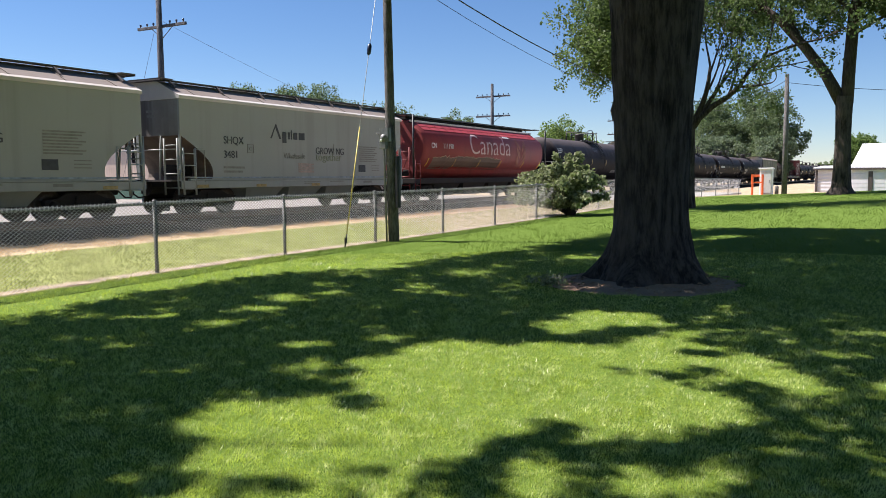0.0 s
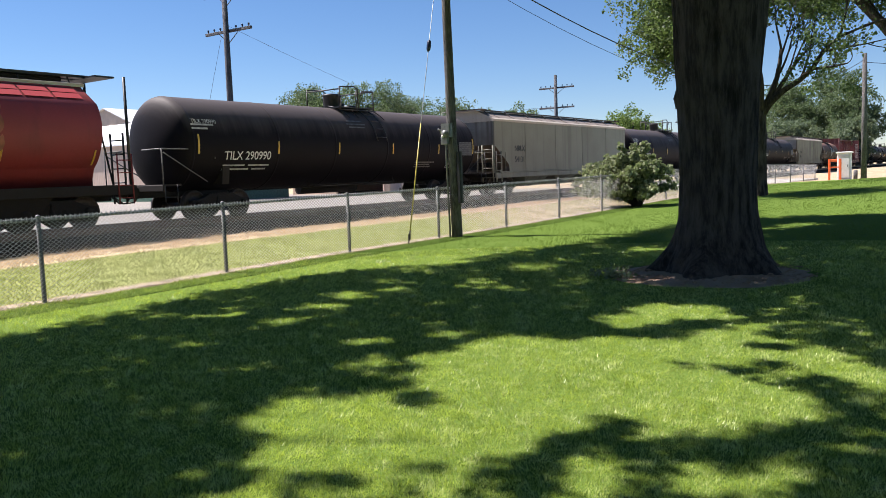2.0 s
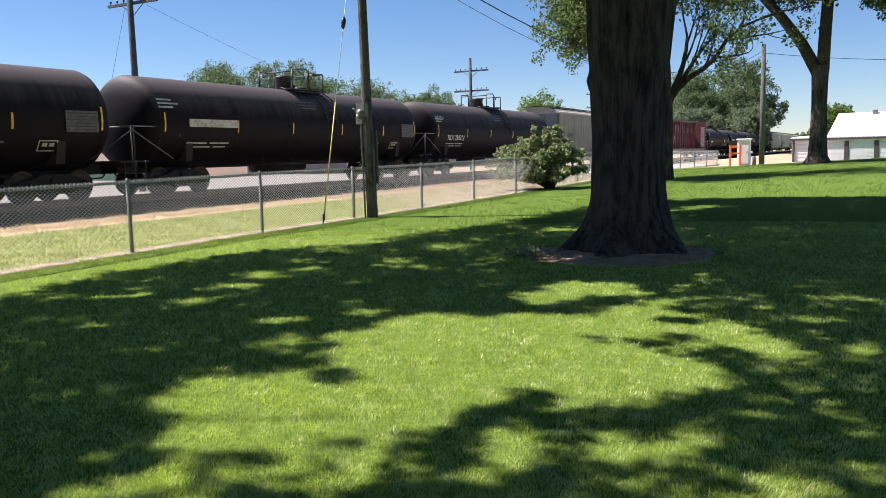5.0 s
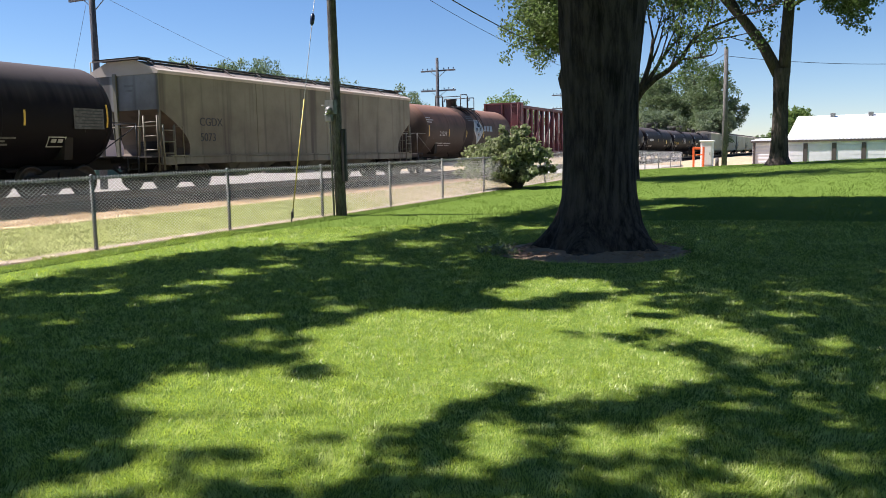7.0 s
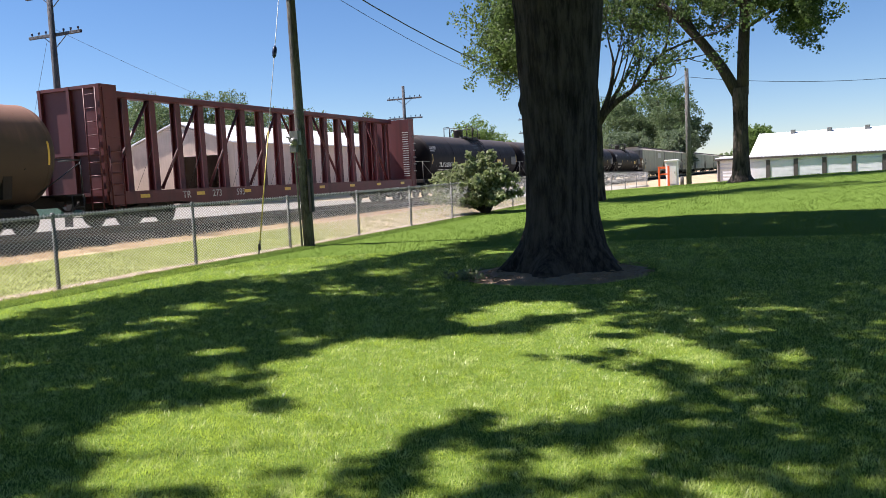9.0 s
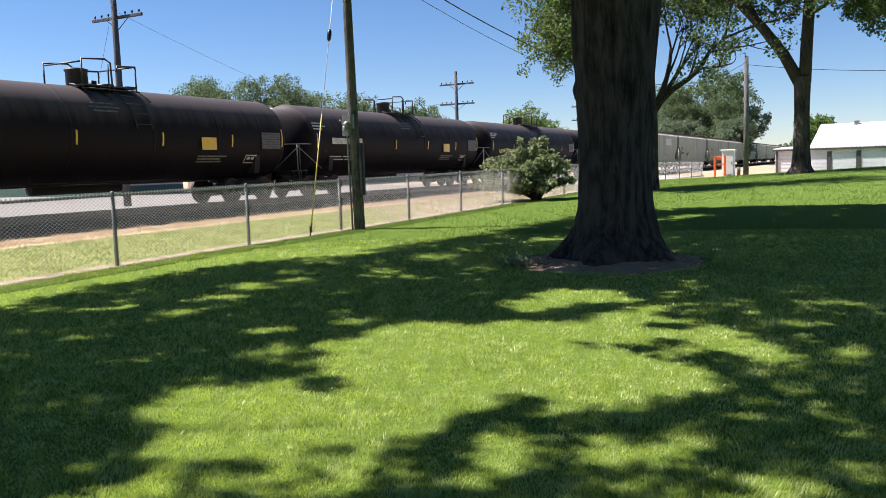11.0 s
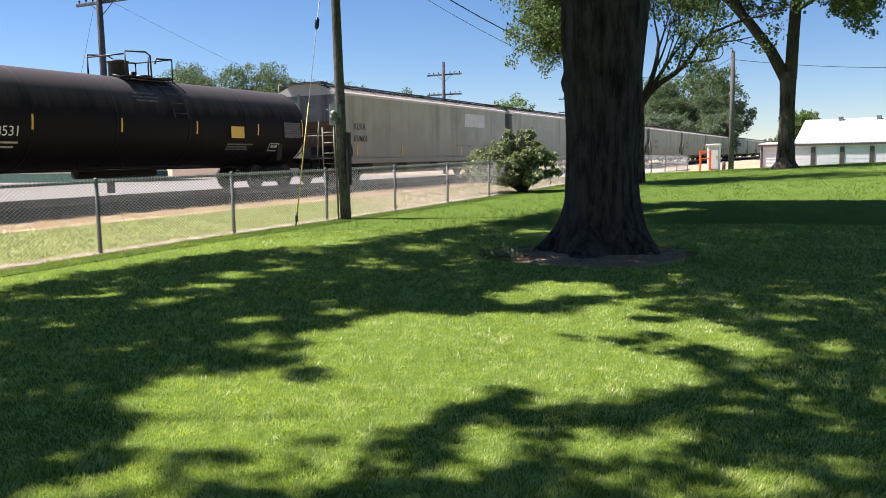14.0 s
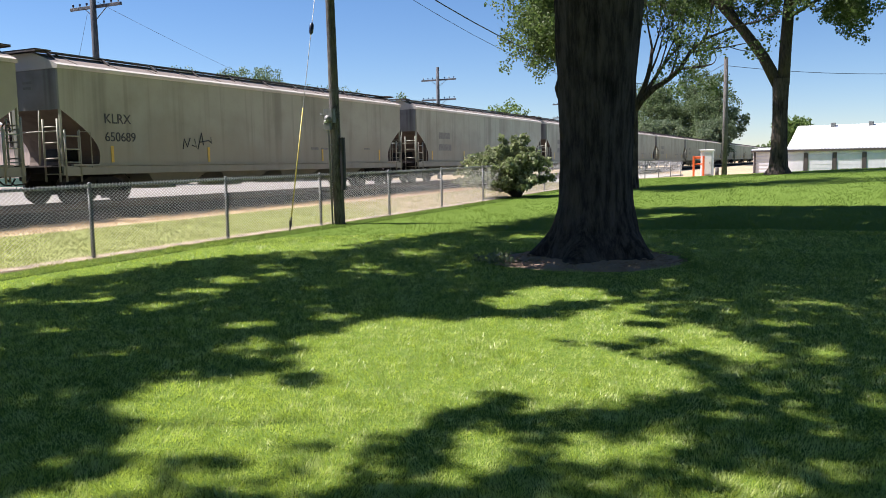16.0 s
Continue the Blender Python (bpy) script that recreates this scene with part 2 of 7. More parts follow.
M_GALV = plain("galvanised_steel", (0.15, 0.15, 0.152), 0.6, 0.2, 0.3, 10)
M_WIRE = plain("galvanised_wire", (0.46, 0.46, 0.455), 0.5, 0.2, 0.2, 20)
M_LINE = plain("weathered_line_wire", (0.09, 0.095, 0.11), 0.7, 0.1, 0.1, 4)
M_WOODPOLE = bark_mat("weathered_pole_wood", (0.068, 0.065, 0.063), (0.185, 0.174, 0.166), 3.0)
M_WOODDARK = bark_mat("creosoted_wood", (0.06, 0.06, 0.065), (0.16, 0.16, 0.17), 3.0)
M_GREYBOX = plain("grey_metal_box", (0.16, 0.165, 0.16), 0.5, 0.3)
M_YELLOW = plain("yellow_plastic", (0.50, 0.40, 0.07), 0.45, 0, 0.12)
M_BLUE = plain("dark_glaze", (0.02, 0.03, 0.07), 0.25)
M_BALLAST = ballast_mat()
M_RAIL = plain("rail_steel", (0.14, 0.09, 0.07), 0.5, 0.5)
M_RAILTOP = plain("polished_rail_head", (0.55, 0.55, 0.55), 0.25, 1.0, 0.1)
M_TIE = bark_mat("wooden_sleeper", (0.04, 0.032, 0.027), (0.12, 0.095, 0.08), 2.0)
M_UNDER = weathered("underframe_grime", (0.015, 0.0125, 0.0115), (0.032, 0.025, 0.021), 0.3, 0.9)
M_WHEEL = plain("wheel_steel", (0.055, 0.043, 0.036), 0.5, 0.6)
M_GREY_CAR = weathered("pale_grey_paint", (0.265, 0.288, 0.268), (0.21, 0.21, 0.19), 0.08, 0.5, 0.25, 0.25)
# eave paints: side paints made paler, the sunlight put into the colour
M_GREY_LIT = weathered("sunlit_pale_grey", (0.52, 0.50, 0.47), (0.40, 0.34, 0.29), 0.2, 0.6, 0.2, 0.4)
M_BEIGE_CAR = weathered("beige_grey_paint", (0.205, 0.20, 0.142), (0.10, 0.083, 0.055), 0.3, 0.6, 0.85, 0.8)
M_OLIVE_CAR = weathered("olive_grey_paint", (0.205, 0.213, 0.165), (0.145, 0.135, 0.10), 0.15, 0.6, 0.45, 0.6)
M_BEIGE_LIT = weathered("sunlit_beige", (0.47, 0.42, 0.36), (0.34, 0.25, 0.20), 0.35, 0.65, 0.3, 0.5)
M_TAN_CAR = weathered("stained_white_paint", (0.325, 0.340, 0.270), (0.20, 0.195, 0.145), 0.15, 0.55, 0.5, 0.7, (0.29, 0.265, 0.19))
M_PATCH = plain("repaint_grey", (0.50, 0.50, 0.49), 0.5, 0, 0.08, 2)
M_TAN_LIT = weathered("sunlit_stained_white", (0.56, 0.53, 0.48), (0.40, 0.34, 0.28), 0.2, 0.6, 0.3, 0.4)
M_SLOPE = weathered("rusty_slope_sheet", (0.15, 0.112, 0.085), (0.085, 0.055, 0.04), 0.5, 0.8)
M_ENDSHEET = weathered("stained_end_sheet", (0.27, 0.275, 0.265), (0.12, 0.105, 0.09), 0.25, 0.65, 0.95, 0.95)
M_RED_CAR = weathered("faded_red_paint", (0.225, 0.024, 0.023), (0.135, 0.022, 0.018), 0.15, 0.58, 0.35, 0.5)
# lighter copy of the red: sunlight on the upper panels is in the colour
M_RED_LIT = weathered("sunlit_red_paint", (0.44, 0.050, 0.046), (0.35, 0.05, 0.042), 0.1, 0.45, 0.3, 0.3)
M_TANK = lit_dusty_tank("black_tank_paint", (0.0080, 0.0070, 0.0095), (0.098, 0.084, 0.082))
M_TANK_BROWN = lit_dusty_tank("rusty_brown_tank", (0.070, 0.054, 0.045), (0.27, 0.150, 0.11), 0.3)
M_CB_RED = weathered("oxide_red_paint", (0.115, 0.022, 0.024), (0.060, 0.018, 0.018), 0.3, 0.55, 0.5, 0.5)
M_BLACKMETAL = plain("black_painted_steel", (0.02, 0.02, 0.02), 0.5, 0.2)
M_WHITE = plain("white_stencil", (0.72, 0.72, 0.70), 0.6, 0, 0.12, 5)
M_DIMWHITE = plain("faded_stencil", (0.40, 0.40, 0.38), 0.6, 0, 0.3, 6)
M_FADEDWHITE = plain("weathered_white_lettering", (0.50, 0.36, 0.34), 0.6, 0, 0.35, 7)
M_PANEL = plain("pale_data_panel", (0.075, 0.075, 0.08), 0.6, 0, 0.35, 9)
M_ROOFTAN = weathered("dusty_tan_roof", (0.215, 0.180, 0.155), (0.155, 0.125, 0.105), 0.15, 0.7, 0.2, 0.5)
M_WALK = plain("dark_walkway_steel", (0.10, 0.085, 0.078), 0.7, 0.1)
M_SCRAWL = plain("pale_spray_paint", (0.42, 0.42, 0.44), 0.6, 0, 0.25, 6)
M_SPILL = lit_dusty_tank("dark_spill_stain", (0.028, 0.021, 0.018), (0.075, 0.052, 0.044), 0.15)
M_GHOST = plain("worn_stencil", (0.12, 0.12, 0.115), 0.6, 0, 0.4, 6)
M_DARKINK = plain("black_stencil", (0.03, 0.035, 0.04), 0.6, 0, 0.2, 5)
M_FADEINK = plain("faded_dark_stencil", (0.17, 0.17, 0.15), 0.6, 0, 0.2, 5)
M_GREENINK = plain("faded_green_lettering", (0.17, 0.20, 0.13), 0.6, 0, 0.25, 5)
M_REFLECTOLD = plain("dirty_yellow_reflector", (0.30, 0.22, 0.08), 0.6, 0, 0.3)
M_REFLECT = plain("yellow_reflector", (0.62, 0.40, 0.05), 0.35, 0, 0.1)
M_GOLD = plain("faded_gold_paint", (0.25, 0.085, 0.055), 0.6, 0, 0.3, 3)
M_GRAFFITI = weathered("faded_dark_scrawl", (0.055, 0.034, 0.024), (0.105, 0.066, 0.048), 0.3, 0.6, 0.5, 0.9)
M_OUTLINE = plain("faded_pale_outline", (0.36, 0.27, 0.18), 0.6, 0, 0.3, 4)
M_SLATE = plain("faded_slate_decal", (0.20, 0.25, 0.29), 0.5, 0, 0.35, 3)
M_RUSTINK = plain("faded_red_stencil", (0.33, 0.22, 0.19), 0.6, 0, 0.3, 5)
M_BEIGE_WALL = corrugated("beige_metal_siding", (0.68, 0.53, 0.45), 0.25, 1, 0.2)
M_BEIGE_WALL_X = corrugated("beige_metal_siding_end", (0.60, 0.46, 0.37), 0.25, 0, 0.2)
M_WHITE_ROOF = corrugated("white_metal_roof", (0.80, 0.80, 0.80), 0.3, 1)
M_BARN_WALL = corrugated("pale_grey_door_panel", (0.72, 0.70, 0.72), 0.45, 2)
M_BARN_DOOR = plain("pale_grey_door", (0.68, 0.66, 0.69), 0.5, 0, 0.05, 2)
M_BARN_ROOF = corrugated("bright_white_roof", (0.85, 0.85, 0.86), 0.4, 0)
M_BARN_TRIM = plain("dark_brown_trim", (0.07, 0.055, 0.05), 0.6)
M_SHADE_IN = plain("shaded_interior", (0.03, 0.025, 0.025), 0.9)
M_GREENBASE = plain("green_painted_base", (0.07, 0.14, 0.10), 0.6)
M_ORANGE = plain("orange_plastic", (0.80, 0.13, 0.03), 0.45, 0, 0.1)
M_CONC = concrete("pale_concrete", (0.52, 0.50, 0.47))
M_WHITEBOX = plain("white_cabinet_paint", (0.75, 0.75, 0.73), 0.5, 0, 0.06)


# ---------- mesh helpers ----------
class Geo:
    """Vertices and faces of one mesh, with a material index per face."""

    def __init__(self):
        self.v, self.f, self.mi, self.sm = [], [], [], []

    def add(self, verts, faces, mi=0, smooth=False):
        o = len(self.v)
        self.v += [tuple(p) for p in verts]
        self.f += [tuple(i + o for i in q) for q in faces]
        self.mi += [mi] * len(faces)
        self.sm += [smooth] * len(faces)
        return self

    def box(self, c, s, mi=0, ch=0.0):
        """A box of centre c and size s; ch: chamfer of its edges along the longest side."""
        s = list(s)
        if ch <= 0:
            x, y, z = (a / 2 for a in s)
            vs = [(c[0] + i * x, c[1] + j * y, c[2] + k * z) for i in (-1, 1) for j in (-1, 1) for k in (-1, 1)]
            return self.add(vs, [(0, 1, 3, 2), (4, 6, 7, 5), (0, 4, 5, 1), (2, 3, 7, 6), (0, 2, 6, 4), (1, 5, 7, 3)], mi)
        ax = s.index(max(s))
        a, b = [i for i in range(3) if i != ax]
        ha, hb, hl = s[a] / 2, s[b] / 2, s[ax] / 2
        oct_ = [(-ha + ch, -hb), (ha - ch, -hb), (ha, -hb + ch), (ha, hb - ch), (ha - ch, hb), (-ha + ch, hb), (-ha, hb - ch), (-ha, -hb + ch)]
        vs = []
        for e in (-hl, hl):
            for p, q in oct_:
                w = [0, 0, 0]
                w[a], w[b], w[ax] = c[a] + p, c[b] + q, c[ax] + e
                vs.append(w)
        fs = [tuple(range(8))[::-1], tuple(range(8, 16))] + [(i, (i + 1) % 8, 8 + (i + 1) % 8, 8 + i) for i in range(8)]
        if ax == 1:
            fs = [q[::-1] for q in fs]
        return self.add(vs, fs, mi)

    def tube(self, pts, radii, n=8, mi=0, caps=True, smooth=True):
        """A round tube along points."""
        pts = [Vector(p) for p in pts]
        if not hasattr(radii, "__len__"):
            radii = [radii] * len(pts)
        vs, fs = [], []
        ref = Vector((0, 0, 1)) if abs((pts[1] - pts[0]).normalized().z) < 0.9 else Vector((1, 0, 0))
        for i, p in enumerate(pts):
            t = (pts[min(i + 1, len(pts) - 1)] - pts[max(i - 1, 0)]).normalized()
            u = t.cross(ref).normalized()
            ref2 = u.cross(t)
            for k in range(n):
                a = 2 * math.pi * k / n
                vs.append(p + (u * math.cos(a) + ref2 * math.sin(a)) * radii[i])
        for i in range(len(pts) - 1):
            for k in range(n):
                fs.append((i * n + k, i * n + (k + 1) % n, (i + 1) * n + (k + 1) % n, (i + 1) * n + k))
        self.add(vs, fs, mi, smooth)
        if caps:
            o = len(self.v) - len(vs)
            self.f += [tuple(o + k for k in range(n))[::-1], tuple(o + len(vs) - n + k for k in range(n))]
            self.mi += [mi, mi]
            self.sm += [False, False]
        return self

    def prism(self, poly, lo, hi, axis=0, mi=0, side_mi=None):
        """A polygon, given in the two other axes, drawn out along axis from lo to hi."""
        oth = [i for i in range(3) if i != axis]
        vs = []
        for e in (lo, hi):
            for p, q in poly:
                w = [0, 0, 0]
                w[axis], w[oth[0]], w[oth[1]] = e, p, q
                vs.append(w)
        n = len(poly)
        self.add(vs, [tuple(range(n)), tuple(range(n, 2 * n))[::-1]], mi)
        o = len(self.v) - 2 * n
        for i in range(n):
            self.f.append((o + i, o + n + i, o + n + (i + 1) % n, o + (i + 1) % n))
            self.mi.append(mi if side_mi is None else side_mi[i])
            self.sm.append(False)
        return self

    def lathe(self, prof, n=32, axis=1, centre=(0, 0, 0), mi=0, smooth=True):
        """A profile of (along, radius) turned round an axis."""
        vs, fs = [], []
        a1, a2 = [i for i in range(3) if i != axis]
        for y, r in prof:
            for k in range(n):
                a = 2 * math.pi * k / n
                w = [0, 0, 0]
                w[axis], w[a1], w[a2] = centre[axis] + y, centre[a1] + r * math.cos(a), centre[a2] + r * math.sin(a)
                vs.append(w)
        for i in range(len(prof) - 1):
            for k in range(n):
                fs.append((i * n + k, i * n + (k + 1) % n, (i + 1) * n + (k + 1) % n, (i + 1) * n + k))
        return self.add(vs, fs, mi, smooth)

    def mesh(self, name, mats):
        me = bpy.data.meshes.new(name)
        me.from_pydata([tuple(p) for p in self.v], [], self.f)
        for m in mats if isinstance(mats, (list, tuple)) else [mats]:
            me.materials.append(m)
        me.polygons.foreach_set("material_index", self.mi)
        me.polygons.foreach_set("use_smooth", self.sm)
        bm = bmesh.new()
        bm.from_mesh(me)
        bmesh.ops.recalc_face_normals(bm, faces=bm.faces)
        bm.to_mesh(me)
        bm.free()
        return me


def part(name, geo, mats, parent, label="", at=None):
    """One mesh object under a thing or a part."""
    me = geo if isinstance(geo, bpy.types.Mesh) else geo.mesh(name, mats)
    ob = new(name, me)
    ob.parent = parent
    if at:
        ob.location = at
    return tagged(ob, label) if label else ob


def thing(name, label, category, at=(0, 0, 0), group="", kind="", rz=0.0):
    ob = new(name)
    ob.empty_display_size = 0.2
    ob.matrix_basis = pose(*at, 0, 0, rz)
    return tagged(ob, label, category, group, kind)


def solid(name, geo, mats, label, category, group="", kind="", at=(0, 0, 0)):
    ob = new(name, geo if isinstance(geo, bpy.types.Mesh) else geo.mesh(name, mats))
    ob.location = at
    return tagged(ob, label, category, group, kind)


def letters(text, size, mat, thick=0.004, narrow=1.0, thin=0.0):
    cu = bpy.data.curves.new("lettering", "FONT")
    cu.body, cu.size, cu.extrude, cu.offset = text, size, thick, -thin
    ob = bpy.data.objects.new("lettering", cu)
    scene.collection.objects.link(ob)
    me = bpy.data.meshes.new_from_object(ob.evaluated_get(bpy.context.evaluated_depsgraph_get()))
    bpy.data.objects.remove(ob)
    # the lettering reads along +y and faces +x
    me.transform(Matrix(((0, 0, 1, 0), (narrow, 0, 0, 0), (0, 1, 0, 0), (0, 0, 0, 1))))
    me.materials.clear()
    me.materials.append(mat)
    return me


def quick_mesh(name, verts, loops, per, mat):
    """A mesh from arrays: faces of per corners each."""
    me = bpy.data.meshes.new(name)
    nf = len(loops) // per
    me.vertices.add(len(verts))
    me.vertices.foreach_set("co", np.asarray(verts, np.float32).ravel())
    me.loops.add(len(loops))
    me.loops.foreach_set("vertex_index", np.asarray(loops, np.int32))
    me.polygons.add(nf)
    me.polygons.foreach_set("loop_start", np.arange(nf, dtype=np.int32) * per)
    me.polygons.foreach_set("loop_total", np.full(nf, per, np.int32))
    me.materials.append(mat)
    me.update(calc_edges=True)
    return me


# ---------- ground ----------
def smooth(a, b, v):
    t = np.clip((v - a) / (b - a), 0, 1)
    return t * t * (3 - 2 * t)


def height(x, y):
    """Ground level: a low rise on the lawn, a slight fall beyond it, flat yard behind the track."""
    x, y = np.asarray(x, float), np.asarray(y, float)
    z = 0.85 * np.exp(-((x - 6) ** 2 / 242 + (y - 42) ** 2 / 392))
    z = z - 0.55 * smooth(60, 100, y) * smooth(-16, -8, x)
    z = z - 0.05 * smooth(-6, -9, x) * smooth(12, 4, y)
    z = z - 0.04 * smooth(-13, -16.5, x) + 0.20 * smooth(-23.5, -26.5, x)
    return z


def build_ground():
    xs = np.unique(np.concatenate([np.array([-3000, -1500, -700, -350, -200, -120, -90, -70, -50, -40, -32, -28]), np.linspace(-26, -10, 22), np.linspace(-9, 30, 50), np.array([36, 45, 60, 80, 120, 200, 350, 700, 1500, 3000])]))
    ys = np.unique(np.concatenate([np.array([-3000, -1500, -700, -350, -200, -120, -80, -50, -30, -20]), np.linspace(-12, 70, 83), np.linspace(74, 130, 15), np.array([150, 200, 300, 450, 700, 1200, 2000, 3500])]))
    gx, gy = np.meshgrid(xs, ys, indexing="ij")
    gz = height(gx, gy)
    verts = np.stack([gx, gy, gz], -1).reshape(-1, 3)
    nx, ny = len(xs), len(ys)
    i, j = np.meshgrid(np.arange(nx - 1), np.arange(ny - 1), indexing="ij")
    a = (i * ny + j).ravel()
    loops = np.stack([a, a + ny, a + ny + 1, a + 1], 1).ravel()
    me = quick_mesh("ground", verts, loops, 4, M_GROUND)
    me.polygons.foreach_set("use_smooth", np.ones(len(me.polygons), bool))
    return tagged(new("ground", me), "mown green lawn with dry strip and gravel yard", "ground", kind="structure")


build_ground()


def lawn_blades(name, n, near, far, seed, mat, label):
    """Blades of the mown lawn in small tufts, thick near the path and thinner away from it."""
    rng = np.random.default_rng(seed)
    d = near * (far / near) ** rng.random(n)
    a = np.where(rng.random(n) < 0.90, rng.uniform(radians(-16), radians(72), n), rng.uniform(radians(-75), radians(125), n))
    p = np.stack([-np.sin(a) * d, np.cos(a) * d], 1)
    keep = p[:, 0] > -10.02 + 0.10 * np.sin(p[:, 1] * 2.1) + 0.10 * np.sin(p[:, 1] * 5.3 + 1) - 0.16 * rng.random(n) ** 2
    keep &= np.hypot(p[:, 0] + 2.95, (p[:, 1] - 10.35) * 1.12) > 1.24 + 0.12 * np.sin(np.arctan2(p[:, 1] - 10.35, p[:, 0] + 2.95) * 5)
    p, d = p[keep], d[keep]
    n = len(p)
    # tufts: neighbours lean alike and stand alike
    cell = 0.045 + 0.006 * d
    w = p + 0.35 * cell[:, None] * rng.normal(0, 1, (n, 2))
    ci, cj = np.floor(w[:, 0] / cell), np.floor(w[:, 1] / cell)
    h1 = np.modf(np.abs(np.sin(ci * 127.1 + cj * 311.7) * 43758.5453))[0]
    h2 = np.modf(np.abs(np.sin(ci * 269.5 + cj * 183.3) * 28001.8384))[0]
    patch = 0.95 + 0.20 * np.sin(p[:, 0] * 1.9 + np.sin(p[:, 1] * 1.3) * 2) * np.sin(p[:, 1] * 1.6 + 0.7 * p[:, 0])
    hh = (0.0185 + 0.0006 * d) * rng.uniform(0.5, 1.2, n) * (0.55 + 0.9 * h1) * patch
    tall = rng.random(n) < 0.0015
    hh[tall] *= 2.0
    wide = (0.0027 + 0.00055 * d) * rng.uniform(0.6, 1.5, n)
    ang = rng.uniform(0, 2 * np.pi, n)
    la = 2 * np.pi * h2 + rng.normal(0, 0.8, n)
    lean = rng.uniform(0.2, 1.4, n) * hh
    z = height(p[:, 0], p[:, 1])
    dx, dy = np.cos(ang) * wide / 2, np.sin(ang) * wide / 2
    v = np.empty((n, 3, 3))
    v[:, 0] = np.stack([p[:, 0] - dx, p[:, 1] - dy, z - 0.004], 1)
    v[:, 1] = np.stack([p[:, 0] + dx, p[:, 1] + dy, z - 0.004], 1)
    v[:, 2] = np.stack([p[:, 0] + np.cos(la) * lean, p[:, 1] + np.sin(la) * lean, z + hh], 1)
    me = quick_mesh(name, v.reshape(-1, 3), np.arange(3 * n), 3, mat)
    tagged(new(name, me), label, "grass", kind="stuff")


lawn_blades("lawn_grass", 840000, 1.5, 15.0, 5, M_BLADE, "short green blades of a mown lawn")
lawn_blades("far_lawn_grass", 260000, 14.0, 44.0, 6, M_BLADE_FAR, "short green blades of the farther lawn")


def build_verge():
    """Thin grass beyond the fence and dry tufts beside the ballast."""
    rng = np.random.default_rng(15)
    for name, n, xc, xs, h, w, mat, label in (("verge_grass", 90000, -12.95, 2.5, 0.035, 0.014, M_BLADE_THIN, "thin sunlit grass beyond the fence"), ("dry_grass", 26000, -16.5, 1.0, 0.10, 0.012, M_BLADE_DRY, "dry straw-coloured grass beside the ballast")):
        y = 3.0 + 47.0 * rng.random(n) ** 1.5
        if name == "dry_grass":
            # the straw stands in ragged tufts
            y = np.round(y / 0.16 + rng.normal(0, 0.25, n)) * 0.16 + rng.normal(0, 0.05, n)
            x = xc + rng.normal(0, xs * 0.6, n) + 0.18 * np.sin(y * 1.7) + 0.14 * np.sin(y * 4.3)
        else:
            x = xc + rng.uniform(-xs, xs, n)
        hh = h * rng.uniform(0.3, 1.3, n) * (1.0 + 0.35 * np.sin(y * 5.1 + 2.0 * np.sin(x * 3.0)))
        ang, la = rng.uniform(0, 2 * np.pi, n), rng.uniform(0, 2 * np.pi, n)
        lean = rng.uniform(0.2, 1.2, n) * hh
        z = height(x, y)
        dx, dy = np.cos(ang) * w / 2, np.sin(ang) * w / 2
        v = np.empty((n, 3, 3))
        v[:, 0] = np.stack([x - dx, y - dy, z - 0.004], 1)
        v[:, 1] = np.stack([x + dx, y + dy, z - 0.004], 1)
        v[:, 2] = np.stack([x + np.cos(la) * lean, y + np.sin(la) * lean, z + hh], 1)
        tagged(new(name, quick_mesh(name, v.reshape(-1, 3), np.arange(3 * n), 3, mat)), label, "grass", kind="stuff")


build_verge()

# ---------- track ----------
TRACK_X, RAIL_Z, SPEED = -21.4, 0.32, 17.3
BODY_LIFT = 0.13


